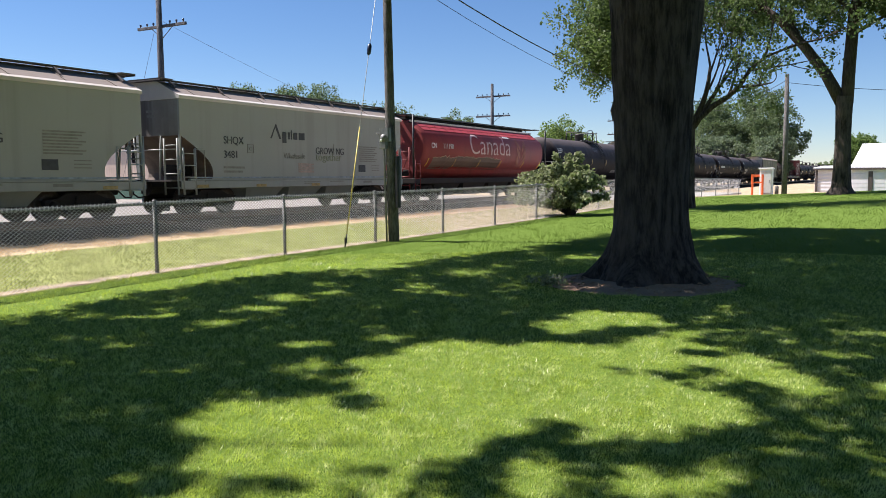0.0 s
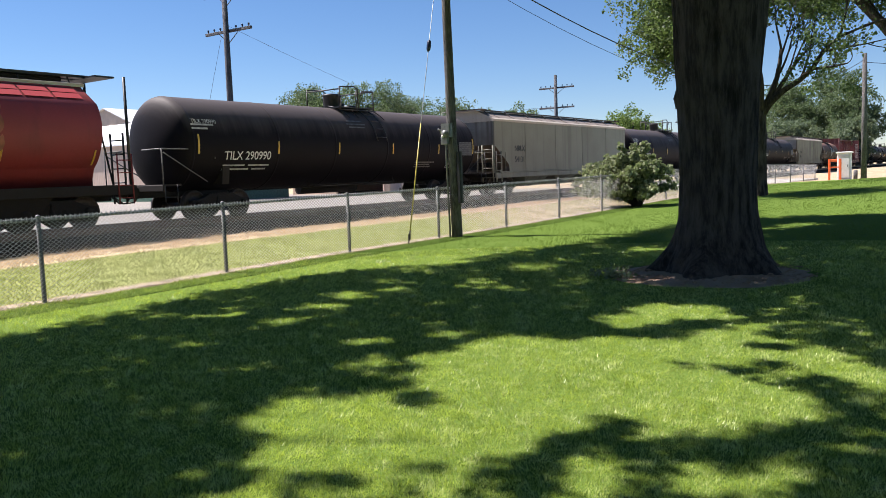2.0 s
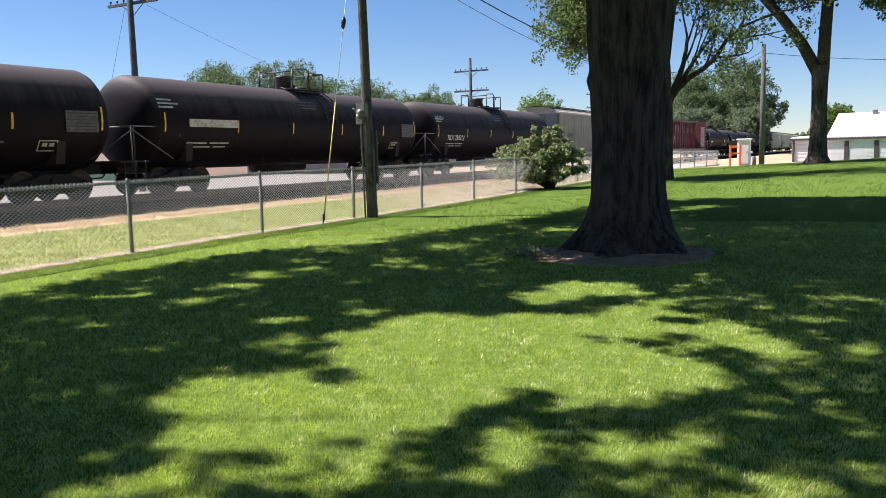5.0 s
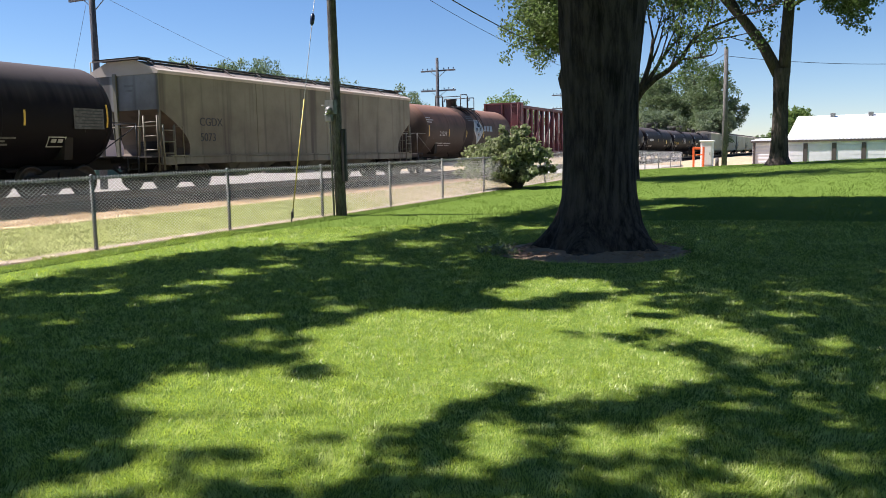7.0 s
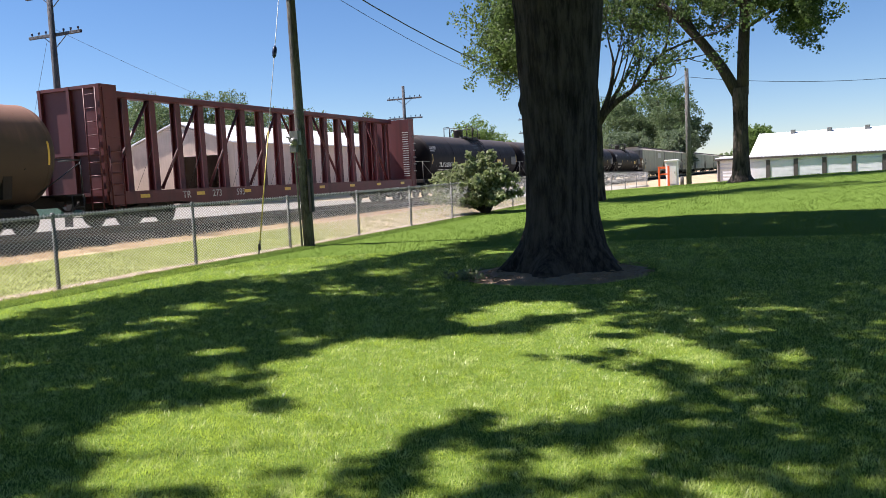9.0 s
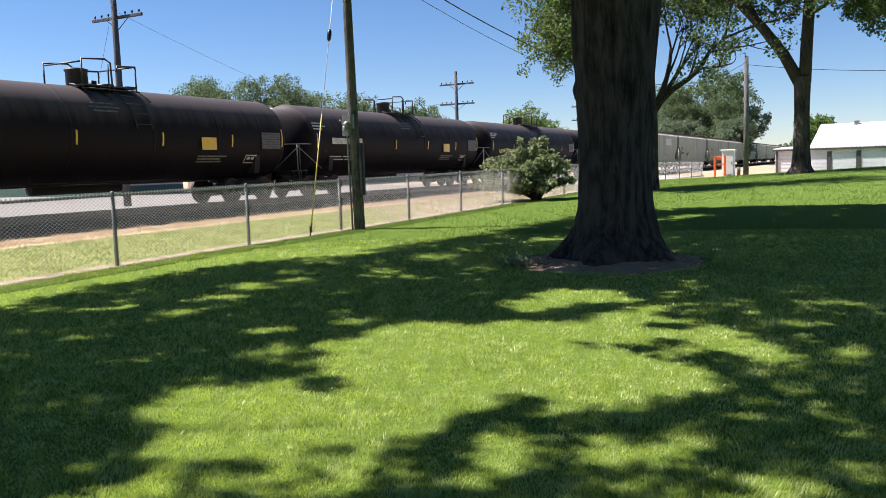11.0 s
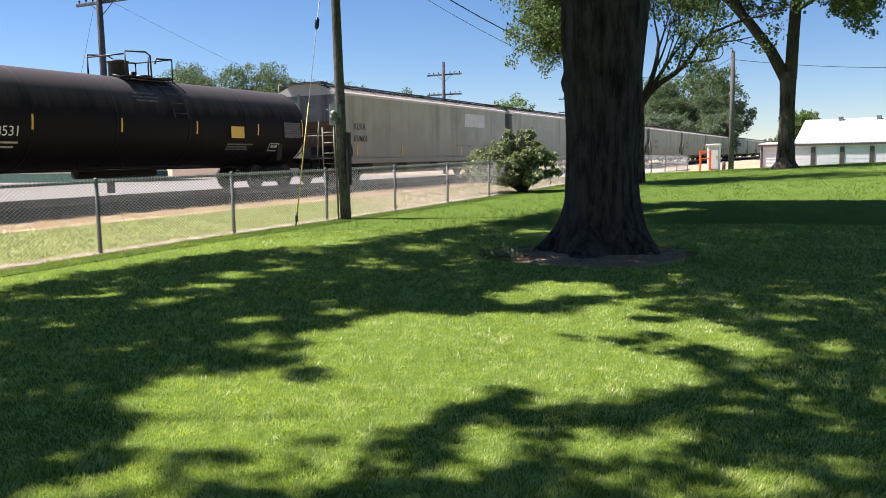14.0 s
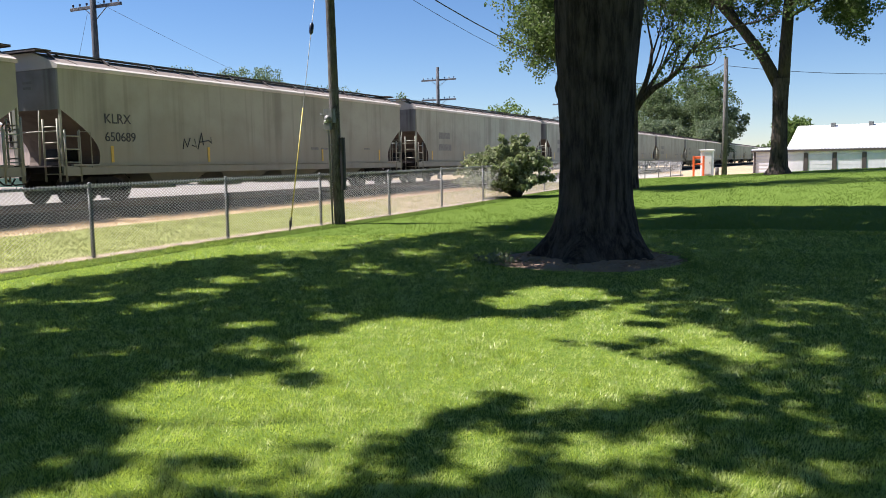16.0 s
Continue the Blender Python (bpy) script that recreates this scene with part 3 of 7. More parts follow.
def build_track():
    g = Geo()
    y0, y1, n = -60.0, 700.0, 190
    prof = [(-3.4, -0.30), (-2.0, 0.12), (-1.5, 0.14), (1.5, 0.14), (2.0, 0.12), (3.3, -0.02), (4.0, -0.32)]
    vs, fs = [], []
    for i in range(n + 1):
        y = y0 + (y1 - y0) * (i / n) ** 1.6
        for k, (x, z) in enumerate(prof):
            vs.append((TRACK_X + x + random.uniform(-0.12, 0.12) * (k in (0, 5, 6)), y, z + random.uniform(-0.015, 0.015)))
    m = len(prof)
    for i in range(n):
        for k in range(m - 1):
            fs.append((i * m + k, i * m + k + 1, (i + 1) * m + k + 1, (i + 1) * m + k))
    g.add(vs, fs)
    solid("ballast", g, M_BALLAST, "grey crushed stone ballast bed under the track", "ballast", kind="structure")
    # loose stones along the near edge
    rng = np.random.default_rng(8)
    ns = 2600
    px, py = TRACK_X + rng.uniform(1.6, 4.2, ns), rng.uniform(4, 60, ns)
    base = np.array([(1, 0, 0), (-0.5, 0.87, 0), (-0.5, -0.87, 0), (0, 0, 1.0)])
    r = rng.uniform(0.03, 0.08, ns)
    zz = np.interp(px - TRACK_X, [1.5, 2.0, 3.3, 5], [0.14, 0.12, -0.02, -0.05])
    v = base[None] * r[:, None, None] * rng.uniform(0.6, 1.2, (ns, 4, 1)) + np.stack([px, py, zz], 1)[:, None]
    tri = np.array([0, 1, 3, 1, 2, 3, 2, 0, 3])
    loops = (np.arange(ns)[:, None] * 4 + tri[None]).ravel()
    tagged(new("ballast_stones", quick_mesh("ballast_stones", v.reshape(-1, 3), loops, 3, M_BALLAST)), "loose grey ballast stones beside the track", "stones", kind="stuff")
    track = thing("railway_track", "steel rails on dark wooden sleepers in ballast", "railway track", kind="structure")
    for sx in (-0.75, 0.75):
        g = Geo()
        poly = [(-0.07, 0.14), (0.07, 0.14), (0.07, 0.165), (0.012, 0.19), (0.012, 0.27), (0.036, 0.285), (0.036, 0.31), (-0.036, 0.31), (-0.036, 0.285), (-0.012, 0.27), (-0.012, 0.19), (-0.07, 0.165)]
        g.prism([(TRACK_X + sx + a, b + RAIL_Z - 0.31) for a, b in poly], -60, 700, 1, 0, [1 if k == 6 else 0 for k in range(12)])
        part("rail", g, [M_RAIL, M_RAILTOP], track)
    g = Geo().box((0, 0, 0), (2.6, 0.23, 0.18))
    tie = g.mesh("sleeper", [M_TIE])
    for i in range(160):
        part("sleeper", tie, None, track, at=(TRACK_X + random.uniform(-0.04, 0.04), -6 + i * 0.52, 0.065))


build_track()


# ---------- rail cars ----------
def wheelset_mesh():
    g = Geo()
    g.tube([(-1.1, 0, 0), (1.1, 0, 0)], 0.085, 10)
    for s in (-1, 1):
        prof = [(s * 0.70, 0.12), (s * 0.70, 0.40), (s * 0.685, 0.485), (s * 0.715, 0.485), (s * 0.73, 0.46), (s * 0.82, 0.452), (s * 0.82, 0.40), (s * 0.77, 0.36), (s * 0.765, 0.2), (s * 0.86, 0.16), (s * 0.86, 0.09)]
        g.lathe(prof, 24, 0)
    return g.mesh("wheelset", [M_WHEEL])


def truck_mesh():
    g = Geo()
    for s in (-1, 1):
        poly = [(-1.12, 0.40), (-1.15, 0.60), (-0.75, 0.66), (-0.45, 0.80), (0.45, 0.80), (0.75, 0.66), (1.15, 0.60), (1.12, 0.40), (0.85, 0.36), (0.62, 0.46), (0.42, 0.24), (-0.42, 0.24), (-0.62, 0.46), (-0.85, 0.36)]
        g.prism(poly, s * 0.94 - 0.09, s * 0.94 + 0.09, 0)
        for y in (-0.89, 0.89):
            g.lathe([(s * 1.03, 0.02), (s * 1.03, 0.14), (s * 1.14, 0.13), (s * 1.14, 0.0)], 12, 0, (0, y, 0.46))
        for y in (-0.18, 0.0, 0.18):
            g.lathe([(0.30, 0.075), (0.55, 0.075)], 10, 2, (s * 1.05, y, 0))
    g.box((0, 0, 0.58), (2.2, 0.42, 0.28), 0, 0.04)
    for y in (-0.45, 0.45):
        g.box((0, y, 0.42), (1.7, 0.10, 0.12), 0, 0.02)
        for s in (-1, 1):
            g.box((s * 0.76, y, 0.44), (0.10, 0.06, 0.32))
    return g.mesh("truck", [M_UNDER])


WHEEL_ME, TRUCK_ME = wheelset_mesh(), truck_mesh()
WHEELSETS = []
CARS = []


def add_trucks(car, half):
    for y in (-half, half):
        tr = part("truck", TRUCK_ME, None, car, "grimy cast steel truck frame", (0, y, 0))
        for d in (-0.89, 0.89):
            WHEELSETS.append(part("wheelset", WHEEL_ME, None, tr, "", (0, d, 0.46)))


def coupler_geo(y, s):
    g = Geo()
    g.box((0, y + s * 0.25, 0.84), (0.17, 0.7, 0.19), 0, 0.03)
    g.prism([(-0.16, y + s * 0.52), (0.15, y + s * 0.50), (0.17, y + s * 0.72), (0.02, y + s * 0.78), (-0.02, y + s * 0.64), (-0.12, y + s * 0.80), (-0.20, y + s * 0.74)], 0.70, 0.98, 2)
    g.tube([(0.25, y, 0.75), (0.30, y + s * 0.25, 0.50), (0.22, y + s * 0.55, 0.48), (0.12, y + s * 0.75, 0.66)], 0.025, 6)
    return g


def ladder_geo(x, y0, y1, z0, z1, n, r=0.016):
    """A ladder on a side face at x."""
    g = Geo()
    for y in (y0, y1):
        g.tube([(x, y, z0), (x, y, z1)], r * 1.5, 6)
    for i in range(n):
        z = z0 + (i + 0.5) * (z1 - z0) / n
        g.tube([(x, y0, z), (x, y1, z)], r, 6)
    return g


def end_ladder_geo(y, x0, x1, z0, z1, n, r=0.016):
    g = Geo()
    for x in (x0, x1):
        g.tube([(x, y, z0), (x, y, z1)], r * 1.5, 6)
    for i in range(n):
        z = z0 + (i + 0.5) * (z1 - z0) / n
        g.tube([(x0, y, z), (x1, y, z)], r, 6)
    return g


def bars(car, rows, mat, name="stencil_line"):
    """Unreadable small writing as plain bars: y, z, length, height on the near face at x."""
    for x, y, z, ln, h in rows:
        part(name, Geo().box((x, y + ln / 2, z), (0.008, ln, h)), mat, car)


def wrap(me, curve):
    """Lay a flat mesh on a curved side: curve gives x for a height, in the mesh's own space."""
    bm = bmesh.new()
    bm.from_mesh(me)
    zs = [v.co.z for v in bm.verts]
    z = min(zs) + 0.07
    while z < max(zs):
        bmesh.ops.bisect_plane(bm, geom=bm.verts[:] + bm.edges[:] + bm.faces[:], plane_co=(0, 0, z), plane_no=(0, 0, 1))
        z += 0.07
    for v in bm.verts:
        v.co.x += curve(v.co.z)
    bm.to_mesh(me)
    bm.free()
    return me


def round_side(z):
    """Half width of the round-sided hopper at a height."""
    if z > 3.239:
        return 1.387 - (z - 3.239) * 1.348 + 0.03
    q = max(-0.98, min(0.98, (z - 2.55) / 1.22))
    return 0.52 + 1.05 * math.sqrt(1 - q * q) + 0.015


def tank_side(z, r=1.50, zc=2.24):
    q = max(-0.98, min(0.98, (z - zc) / r))
    return r * math.sqrt(1 - q * q) + 0.014


def text_round(car, text, y, z, size, mat, side, narrow=1.0):
    me = wrap(letters(text, size, mat, 0.004, narrow), lambda q: side(z + q))
    part("lettering", me, mat, car, 'stencilled lettering "%s"' % text, (0, y, z))


def text_on(car, text, x, y, z, size, mat, narrow=1.0, label=""):
    part("lettering", letters(text, size, mat, 0.004, narrow), mat, car, label or 'stencilled lettering "%s"' % text, (x, y, z))


def hopper_car(length, top, label, paint, lit_paint, hw=1.56, bays=3, notch=2.2, name="hopper_car", seams=0, rounded=False, group="freight train", rise=0.40):
    """A covered hopper car: origin on the rails at mid length, near side +x."""
    car = thing(name, label, "rail car", group=group)
    L = length / 2
    z0, zn = 0.98, top - 1.22
    # side outline with the curved cut under each end slope
    cut = []
    steps = 10
    for i in range(steps + 1):
        a = i / steps
        inward = min(1.0, a / 0.72) if rounded else math.sin(a * math.pi * 0.62) / math.sin(math.pi * 0.5)
        cut.append((-L + notch * inward, zn - (zn - z0) * a))
    left = [(-L, top), (-L, zn)] + cut[1:]
    right = [(-y, z) for y, z in reversed(left)]
    poly = left + right
    n = len(poly)
    side = [1 if (poly[i][1] <= zn + 1e-6 and poly[(i + 1) % n][1] <= zn + 1e-6) and not (abs(poly[i][1] - z0) < 1e-6 and abs(poly[(i + 1) % n][1] - z0) < 1e-6) else 0 for i in range(n)]
    side = [2 if abs(poly[i][0]) > L - 1e-6 and abs(poly[(i + 1) % n][0]) > L - 1e-6 and poly[i][0] * poly[(i + 1) % n][0] > 0 else q for i, q in enumerate(side)]
    g = Geo().prism([(y, z) for y, z in poly], -hw, hw, 0, 0, side)
    part("body", g, [paint, M_SLOPE, M_ENDSHEET], car)
    for s in range(seams):
        y = -L + notch + (s + 0.5) * (length - 2 * notch) / seams
        part("side_seam", Geo().box((hw + 0.006, y, (z0 + top) / 2), (0.014, 0.07, top - z0)), paint, car)
    # roof: curved eave painted sunlit pale, dusty slopes, hatches and a walkway on brackets
    pk = top + rise
    e = 0.05
    mid = top + 0.10
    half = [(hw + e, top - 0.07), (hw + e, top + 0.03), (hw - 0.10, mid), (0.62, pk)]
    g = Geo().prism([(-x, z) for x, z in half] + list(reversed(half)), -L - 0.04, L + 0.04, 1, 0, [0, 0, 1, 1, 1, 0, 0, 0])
    rf = part("roof", g, [lit_paint, M_ROOFTAN], car, "dusty sloping roof with sunlight painted on the pale eave")
    rib = Geo().prism([(hw - 0.10, mid + 0.004), (0.62, pk + 0.004), (0.62, pk + 0.022), (hw - 0.10, mid + 0.022)], -0.02, 0.02, 1).mesh("roof_rib", [M_ROOFTAN])
    nr = int(length / 1.5)
    for k in range(nr):
        part("roof_rib", rib, None, rf, at=(0, -L + 0.75 + k * (length - 1.5) / max(1, nr - 1), 0))
    for k in range(int(length / 3.2)):
        y0 = -L + 0.8 + k * (length - 1.6) / int(length / 3.2)
        part("hatch_cover", Geo().box((0, y0 + 1.4, pk + 0.03), (0.62, 2.7, 0.06), 0, 0.02), M_ROOFTAN, rf)
    nb = int(length / 1.9)
    for o in (-1, 1):
        g = Geo().box((o * 0.68, 0, pk + 0.045), (0.36, length + 0.25, 0.02))
        g.box((o * 0.86, 0, pk + 0.035), (0.015, length + 0.25, 0.035))
        rb = part("running_board", g, M_WALK, car, "narrow grating walkway along the roof")
        for k in range(nb + 1):
            y = -L + 0.25 + k * (length - 0.5) / nb
            g = Geo().prism([(o * 0.80, pk + 0.03), (o * 0.87, pk + 0.03), (o * 1.16, pk - rise * 0.40), (o * 1.09, pk - rise * 0.46)], y - 0.03, y + 0.03, 1)
            g.tube([(o * 1.02, y, pk - rise * 0.34), (o * 0.80, y + 0.42, pk + 0.03)], 0.013, 4)
            part("bracket", g, M_WALK, rb)
    for o in (-1, 1):
        part("crosswalk", Geo().box((0, o * (L + 0.02), pk + 0.05), (2.1, 0.52, 0.035)).box((0, o * (L + 0.27), pk + 0.03), (2.1, 0.02, 0.07)), M_WALK, car)
    # side sill, centre sill and end platforms
    g = Geo()
    for s in (-1, 1):
        g.box((s * (hw + 0.005), 0, 0.87), (0.10, length + 0.1, 0.26), 0, 0.02)
        g.box((s * (hw + 0.015), 0, 1.03), (0.12, length - 0.6, 0.05))
    part("side_sill", g, paint, car)
    part("centre_sill", Geo().box((0, 0, 0.76), (0.5, length + 0.2, 0.36), 0, 0.03), M_UNDER, car)
    for s in (-1, 1):
        ye = s * (L + 0.05)
        g = Geo().box((0, ye - s * 0.15, 0.90), (2 * hw, 0.34, 0.20), 0, 0.02)
        g.box((0, ye - s * 0.55, 1.02), (2 * hw - 0.1, 1.0, 0.03))
        part("end_platform", g, M_UNDER, car)
        # corner posts, end frame and rails
        for x in (-hw + 0.05, hw - 0.05):
            part("corner_post", Geo().box((x, ye - s * 0.07, (0.9 + top) / 2), (0.09, 0.06, top - 0.9), 0, 0.01), paint, car)
        part("end_rail", Geo().tube([(-hw + 0.05, ye - s * 0.07, 2.0), (hw - 0.05, ye - s * 0.07, 2.0)], 0.022, 6), paint, car)
        for x in (-0.5, 0.5):
            part("end_strut", Geo().tube([(x, ye - s * 0.10, 1.0), (x * 1.3, ye - s * 0.08, zn + 0.1)], 0.035, 6), paint, car)
        part("side_ladder", ladder_geo(hw + 0.05, ye - s * 0.10, ye - s * 0.60, 0.55, 2.05, 4, 0.022), paint, car)
        g = Geo().tube([(hw + 0.05, ye - s * 0.55, 0.95), (hw + 0.05, ye - s * 0.55, 2.0), (hw + 0.05, ye - s * 1.0, 2.0), (hw + 0.05, ye - s * 1.0, 0.95)], 0.018, 6)
        part("handrail", g, paint, car)
        part("end_ladder", end_ladder_geo(ye + s * 0.03, hw - 0.66, hw - 0.06, 0.55, 2.35, 4, 0.022), paint, car)
        part("end_post", Geo().box((-0.35, ye - s * 0.02, (1.0 + top) / 2), (0.17, 0.07, top - 1.0), 0, 0.015), paint, car)
        for x, z, w in ((0.25, top - 0.42, 0.42), (0.25, top - 0.58, 0.36)):
            part("end_stencil", Geo().box((x, s * (L + 0.006), z), (w, 0.008, 0.075)), M_FADEINK, car)
        g = Geo().tube([(-hw + 0.1, ye - s * 0.05, pk + 0.05), (-hw + 0.1, ye - s * 0.05, pk - 0.55), (-hw + 0.05, ye - s * 0.05, 1.0)], 0.024, 6)
        g.tube([(-hw + 0.1, ye - s * 0.05, pk + 0.05), (-1.0, ye - s * 0.05, pk + 0.06)], 0.02, 6)
        part("grab_rail", g, paint, car)
        part("crossover_board", Geo().box((0, ye + s * 0.10, 1.0), (2 * hw - 0.3, 0.30, 0.04)), M_WALK, car)
        g = coupler_geo(ye, s)
        part("coupler", g, M_UNDER, car)
        if s < 0:
            g = Geo().lathe([(-0.03, 0.26), (0.0, 0.28), (0.03, 0.26), (0.0, 0.24), (-0.03, 0.26)], 16, 1, (-0.9, ye + 0.16, 2.1))
            g.tube([(-0.9, ye + 0.16, 2.1), (-0.9, ye + 0.45, 2.1)], 0.03, 6)
            g.box((-0.9, ye + 0.42, 1.9), (0.4, 0.2, 0.6), 0, 0.03)
            part("brake_wheel", g, M_UNDER, car)
        part("air_tank", Geo().tube([(0.6, ye - s * 1.3, 1.35), (-0.6, ye - s * 1.3, 1.35)], 0.2, 12), M_UNDER, car)
    # hopper bays between the trucks
    span = length - 2 * 3.0
    bl = span / bays
    for i in range(bays):
        yc = -span / 2 + (i + 0.5) * bl
        h = bl * 0.50
        g = Geo()
        vs = [(-1.5, yc - h, 1.0), (1.5, yc - h, 1.0), (1.5, yc + h, 1.0), (-1.5, yc + h, 1.0), (-1.0, yc - 0.75, 0.34), (1.0, yc - 0.75, 0.34), (1.0, yc + 0.75, 0.34), (-1.0, yc + 0.75, 0.34)]
        g.add(vs, [(0, 1, 5, 4), (1, 2, 6, 5), (2, 3, 7, 6), (3, 0, 4, 7), (4, 5, 6, 7)])
        g.box((0, yc, 0.28), (1.5, 0.8, 0.09), 0, 0.02)
        part("discharge_bay", g, paint, car)
    add_trucks(car, L - 1.75)
    return car


def tank_car(length, label, paint, r=1.50, zc=2.24, name="tank_car"):
    """A tank car: origin on the rails at mid length of the shell."""
    car = thing(name, label, "rail car", group="freight train")
    L = length / 2
    d = 0.52
    prof = [(-L, 0.0)]
    for i in range(1, 9):
        a = i / 8 * math.pi / 2
        prof.append((-L + d * (1 - math.cos(a)), r * math.sin(a)))
    prof += [(-L + d + 0.02, r), (0, r), (L - d - 0.02, r)]
    prof += [(-y, rr) for y, rr in reversed(prof[:9])]
    part("tank_shell", Geo().lathe(prof, 48, 1, (0, 0, zc)), paint, car)
    for y in (-L + d + 0.05, -L * 0.52, -L * 0.18, L * 0.18, L * 0.52, L - d - 0.05):
        part("weld_band", Geo().lathe([(-0.05, r + 0.001), (-0.04, r + 0.009), (0.04, r + 0.009), (0.05, r + 0.001)], 48, 1, (0, y, zc)), paint, car)
    # stub sills, bolster saddles and end platforms
    for s in (-1, 1):
        g = Geo().box((0, s * (L - 1.0), 0.78), (0.55, 3.6, 0.34), 0, 0.03)
        g.prism([(-1.35, 1.60), (-1.25, 0.95), (1.25, 0.95), (1.35, 1.60), (0.6, 0.98), (-0.6, 0.98)], s * (L - 1.9) - 0.14, s * (L - 1.9) + 0.14, 1)
        part("stub_sill", g, M_UNDER, car)
        ye = s * (L + 0.55)
        g = Geo().box((0, ye - s * 0.30, 0.98), (2.9, 0.62, 0.06))
        g.box((0, ye, 0.90), (2.9, 0.10, 0.20), 0, 0.02)
        part("end_platform", g, M_UNDER, car)
        for x in (-1.42, 1.42):
            g = Geo().tube([(x * 0.35, ye, 2.05), (x, ye, 2.05), (x, ye - s * 0.9, 2.05), (x, ye - s * 1.9, 2.02), (x, ye - s * 1.95, 1.75)], 0.022, 6)
            g.tube([(x, ye, 1.0), (x, ye, 2.07)], 0.022, 6)
            g.tube([(x, ye - s * 0.05, 1.95), (x, ye - s * 1.6, 1.05)], 0.018, 6)
            part("handrail", g, M_GHOST if s < 0 else M_BLACKMETAL, car)
        g = Geo()
        for x in (1.46,):
            for z in (0.30, 0.62):
                g.tube([(x, ye - s * 0.02, z), (x, ye - s * 0.45, z)], 0.016, 6)
            for y in (ye - s * 0.02, ye - s * 0.45):
                g.tube([(x, y, 0.28), (x, y, 1.0)], 0.018, 6)
        part("step", g, M_BLACKMETAL, car)
        part("coupler", coupler_geo(ye, s), M_UNDER, car)
    g = Geo().box((0.0, 0, 1.02), (0.5, 1.4, 0.5), 0, 0.08)
    g.tube([(0.2, -L + 2.5, 0.72), (0.2, L - 2.5, 0.72)], 0.03, 6)
    g.tube([(-0.6, -1.5, 0.62), (-0.6, 1.8, 0.62)], 0.17, 12)
    g.tube([(0.95, -2.6, 0.80), (0.95, 2.6, 0.80)], 0.02, 6)
    for y in (-2.5, -0.9, 0.9, 2.5):
        g.tube([(0.95, y, 0.80), (0.75, y, 1.25)], 0.018, 6)
    part("brake_rigging", g, M_UNDER, car)
    # top platform, railing, valve housing and ladder
    zt = zc + r
    pl = part("top_platform", Geo().box((0.62, 0.5, zt - 0.02), (0.5, 2.0, 0.04)).box((-0.62, 0.5, zt - 0.02), (0.5, 2.0, 0.04)).box((0, 1.35, zt + 0.02), (1.7, 0.4, 0.04)), M_BLACKMETAL, car)
    g = Geo()
    for x in (-0.85, 0.85):
        for y in (-0.5, 0.45, 1.5):
            g.tube([(x, y, zt - 0.15), (x, y, zt + 0.66)], 0.026, 6)
        g.tube([(x, -0.5, zt + 0.10), (x, -0.5, zt + 0.74), (x, 0.35, zt + 0.80), (x, 0.55, zt + 0.70), (x, 0.58, zt - 0.1)], 0.030, 6)
        g.tube([(x, 0.75, zt + 0.45), (x, 0.8, zt + 0.62), (x, 1.5, zt + 0.66)], 0.030, 6)
    for y in (-0.5, 1.5):
        g.tube([(-0.85, y, zt + 0.66), (0.85, y, zt + 0.66)], 0.026, 6)
    part("railing", g, M_BLACKMETAL, pl)
    part("valve_housing", Geo().lathe([(-0.05, 0.30), (0.02, 0.32), (0.44, 0.32), (0.46, 0.35), (0.52, 0.35), (0.56, 0.22), (0.57, 0.0)], 20, 2, (0, -0.02, zt)), M_BLACKMETAL, pl)
    part("vent_cap", Geo().lathe([(-0.05, 0.12), (0.22, 0.12), (0.24, 0.0)], 14, 2, (0, 0.55, zt)), M_BLACKMETAL, pl)
    part("manway", Geo().lathe([(-0.05, 0.28), (0.14, 0.28), (0.16, 0.0)], 16, 2, (0, 1.0, zt)), M_BLACKMETAL, pl)
    g = Geo()
    for y in (0.55, 1.15):
        pts = []
        for i in range(9):
            a = radians(78 - i * 9)
            pts.append(((r + 0.09) * math.cos(a), y + 0.25 * i / 8, zc + (r + 0.09) * math.sin(a)))
        g.tube(pts, 0.022, 6)
    for i in range(6):
        q = 0.4 + i * 1.4
        a = radians(78 - q * 9)
        rx, rz = (r + 0.09) * math.cos(a), zc + (r + 0.09) * math.sin(a)
        g.tube([(rx, 0.55 + 0.25 * q / 8, rz), (rx, 1.15 + 0.25 * q / 8, rz)], 0.018, 6)
    part("ladder", g, M_BLACKMETAL, car)
    for y in (-0.45, 0.1, 1.62):
        pts = [((r + 0.06) * math.cos(radians(82 - 8 * i)), y + 0.03 * i, zc + (r + 0.06) * math.sin(radians(82 - 8 * i))) for i in range(6)]
        part("platform_bracket", Geo().tube(pts, 0.026, 5), M_BLACKMETAL, car)
    part("grab_bar", Geo().tube([(0.88, -0.5, zt - 0.12), (0.88, 1.6, zt - 0.12)], 0.022, 5), M_BLACKMETAL, car)
    # tall reflector strips along the near side
    for y, up in ((-L + 0.75, 4.6), (-L * 0.52, 3.2), (-L * 0.16, 3.2), (L * 0.22, 3.2), (L * 0.60, 3.2), (L - 0.62, 5.2)):
        g = Geo()
        vs, fs = [], []
        for i in range(6):
            a = radians(-13 + i * up)
            for yy in (y - 0.032, y + 0.032):
                vs.append(((r + 0.012) * math.cos(a), yy, zc + (r + 0.012) * math.sin(a)))
        for i in range(5):
            fs.append((2 * i, 2 * i + 1, 2 * i + 3, 2 * i + 2))
        g.add(vs, fs)
        part("reflector_strip", g, M_REFLECT, car, "yellow reflector strip")
    add_trucks(car, L - 1.9)
    return car


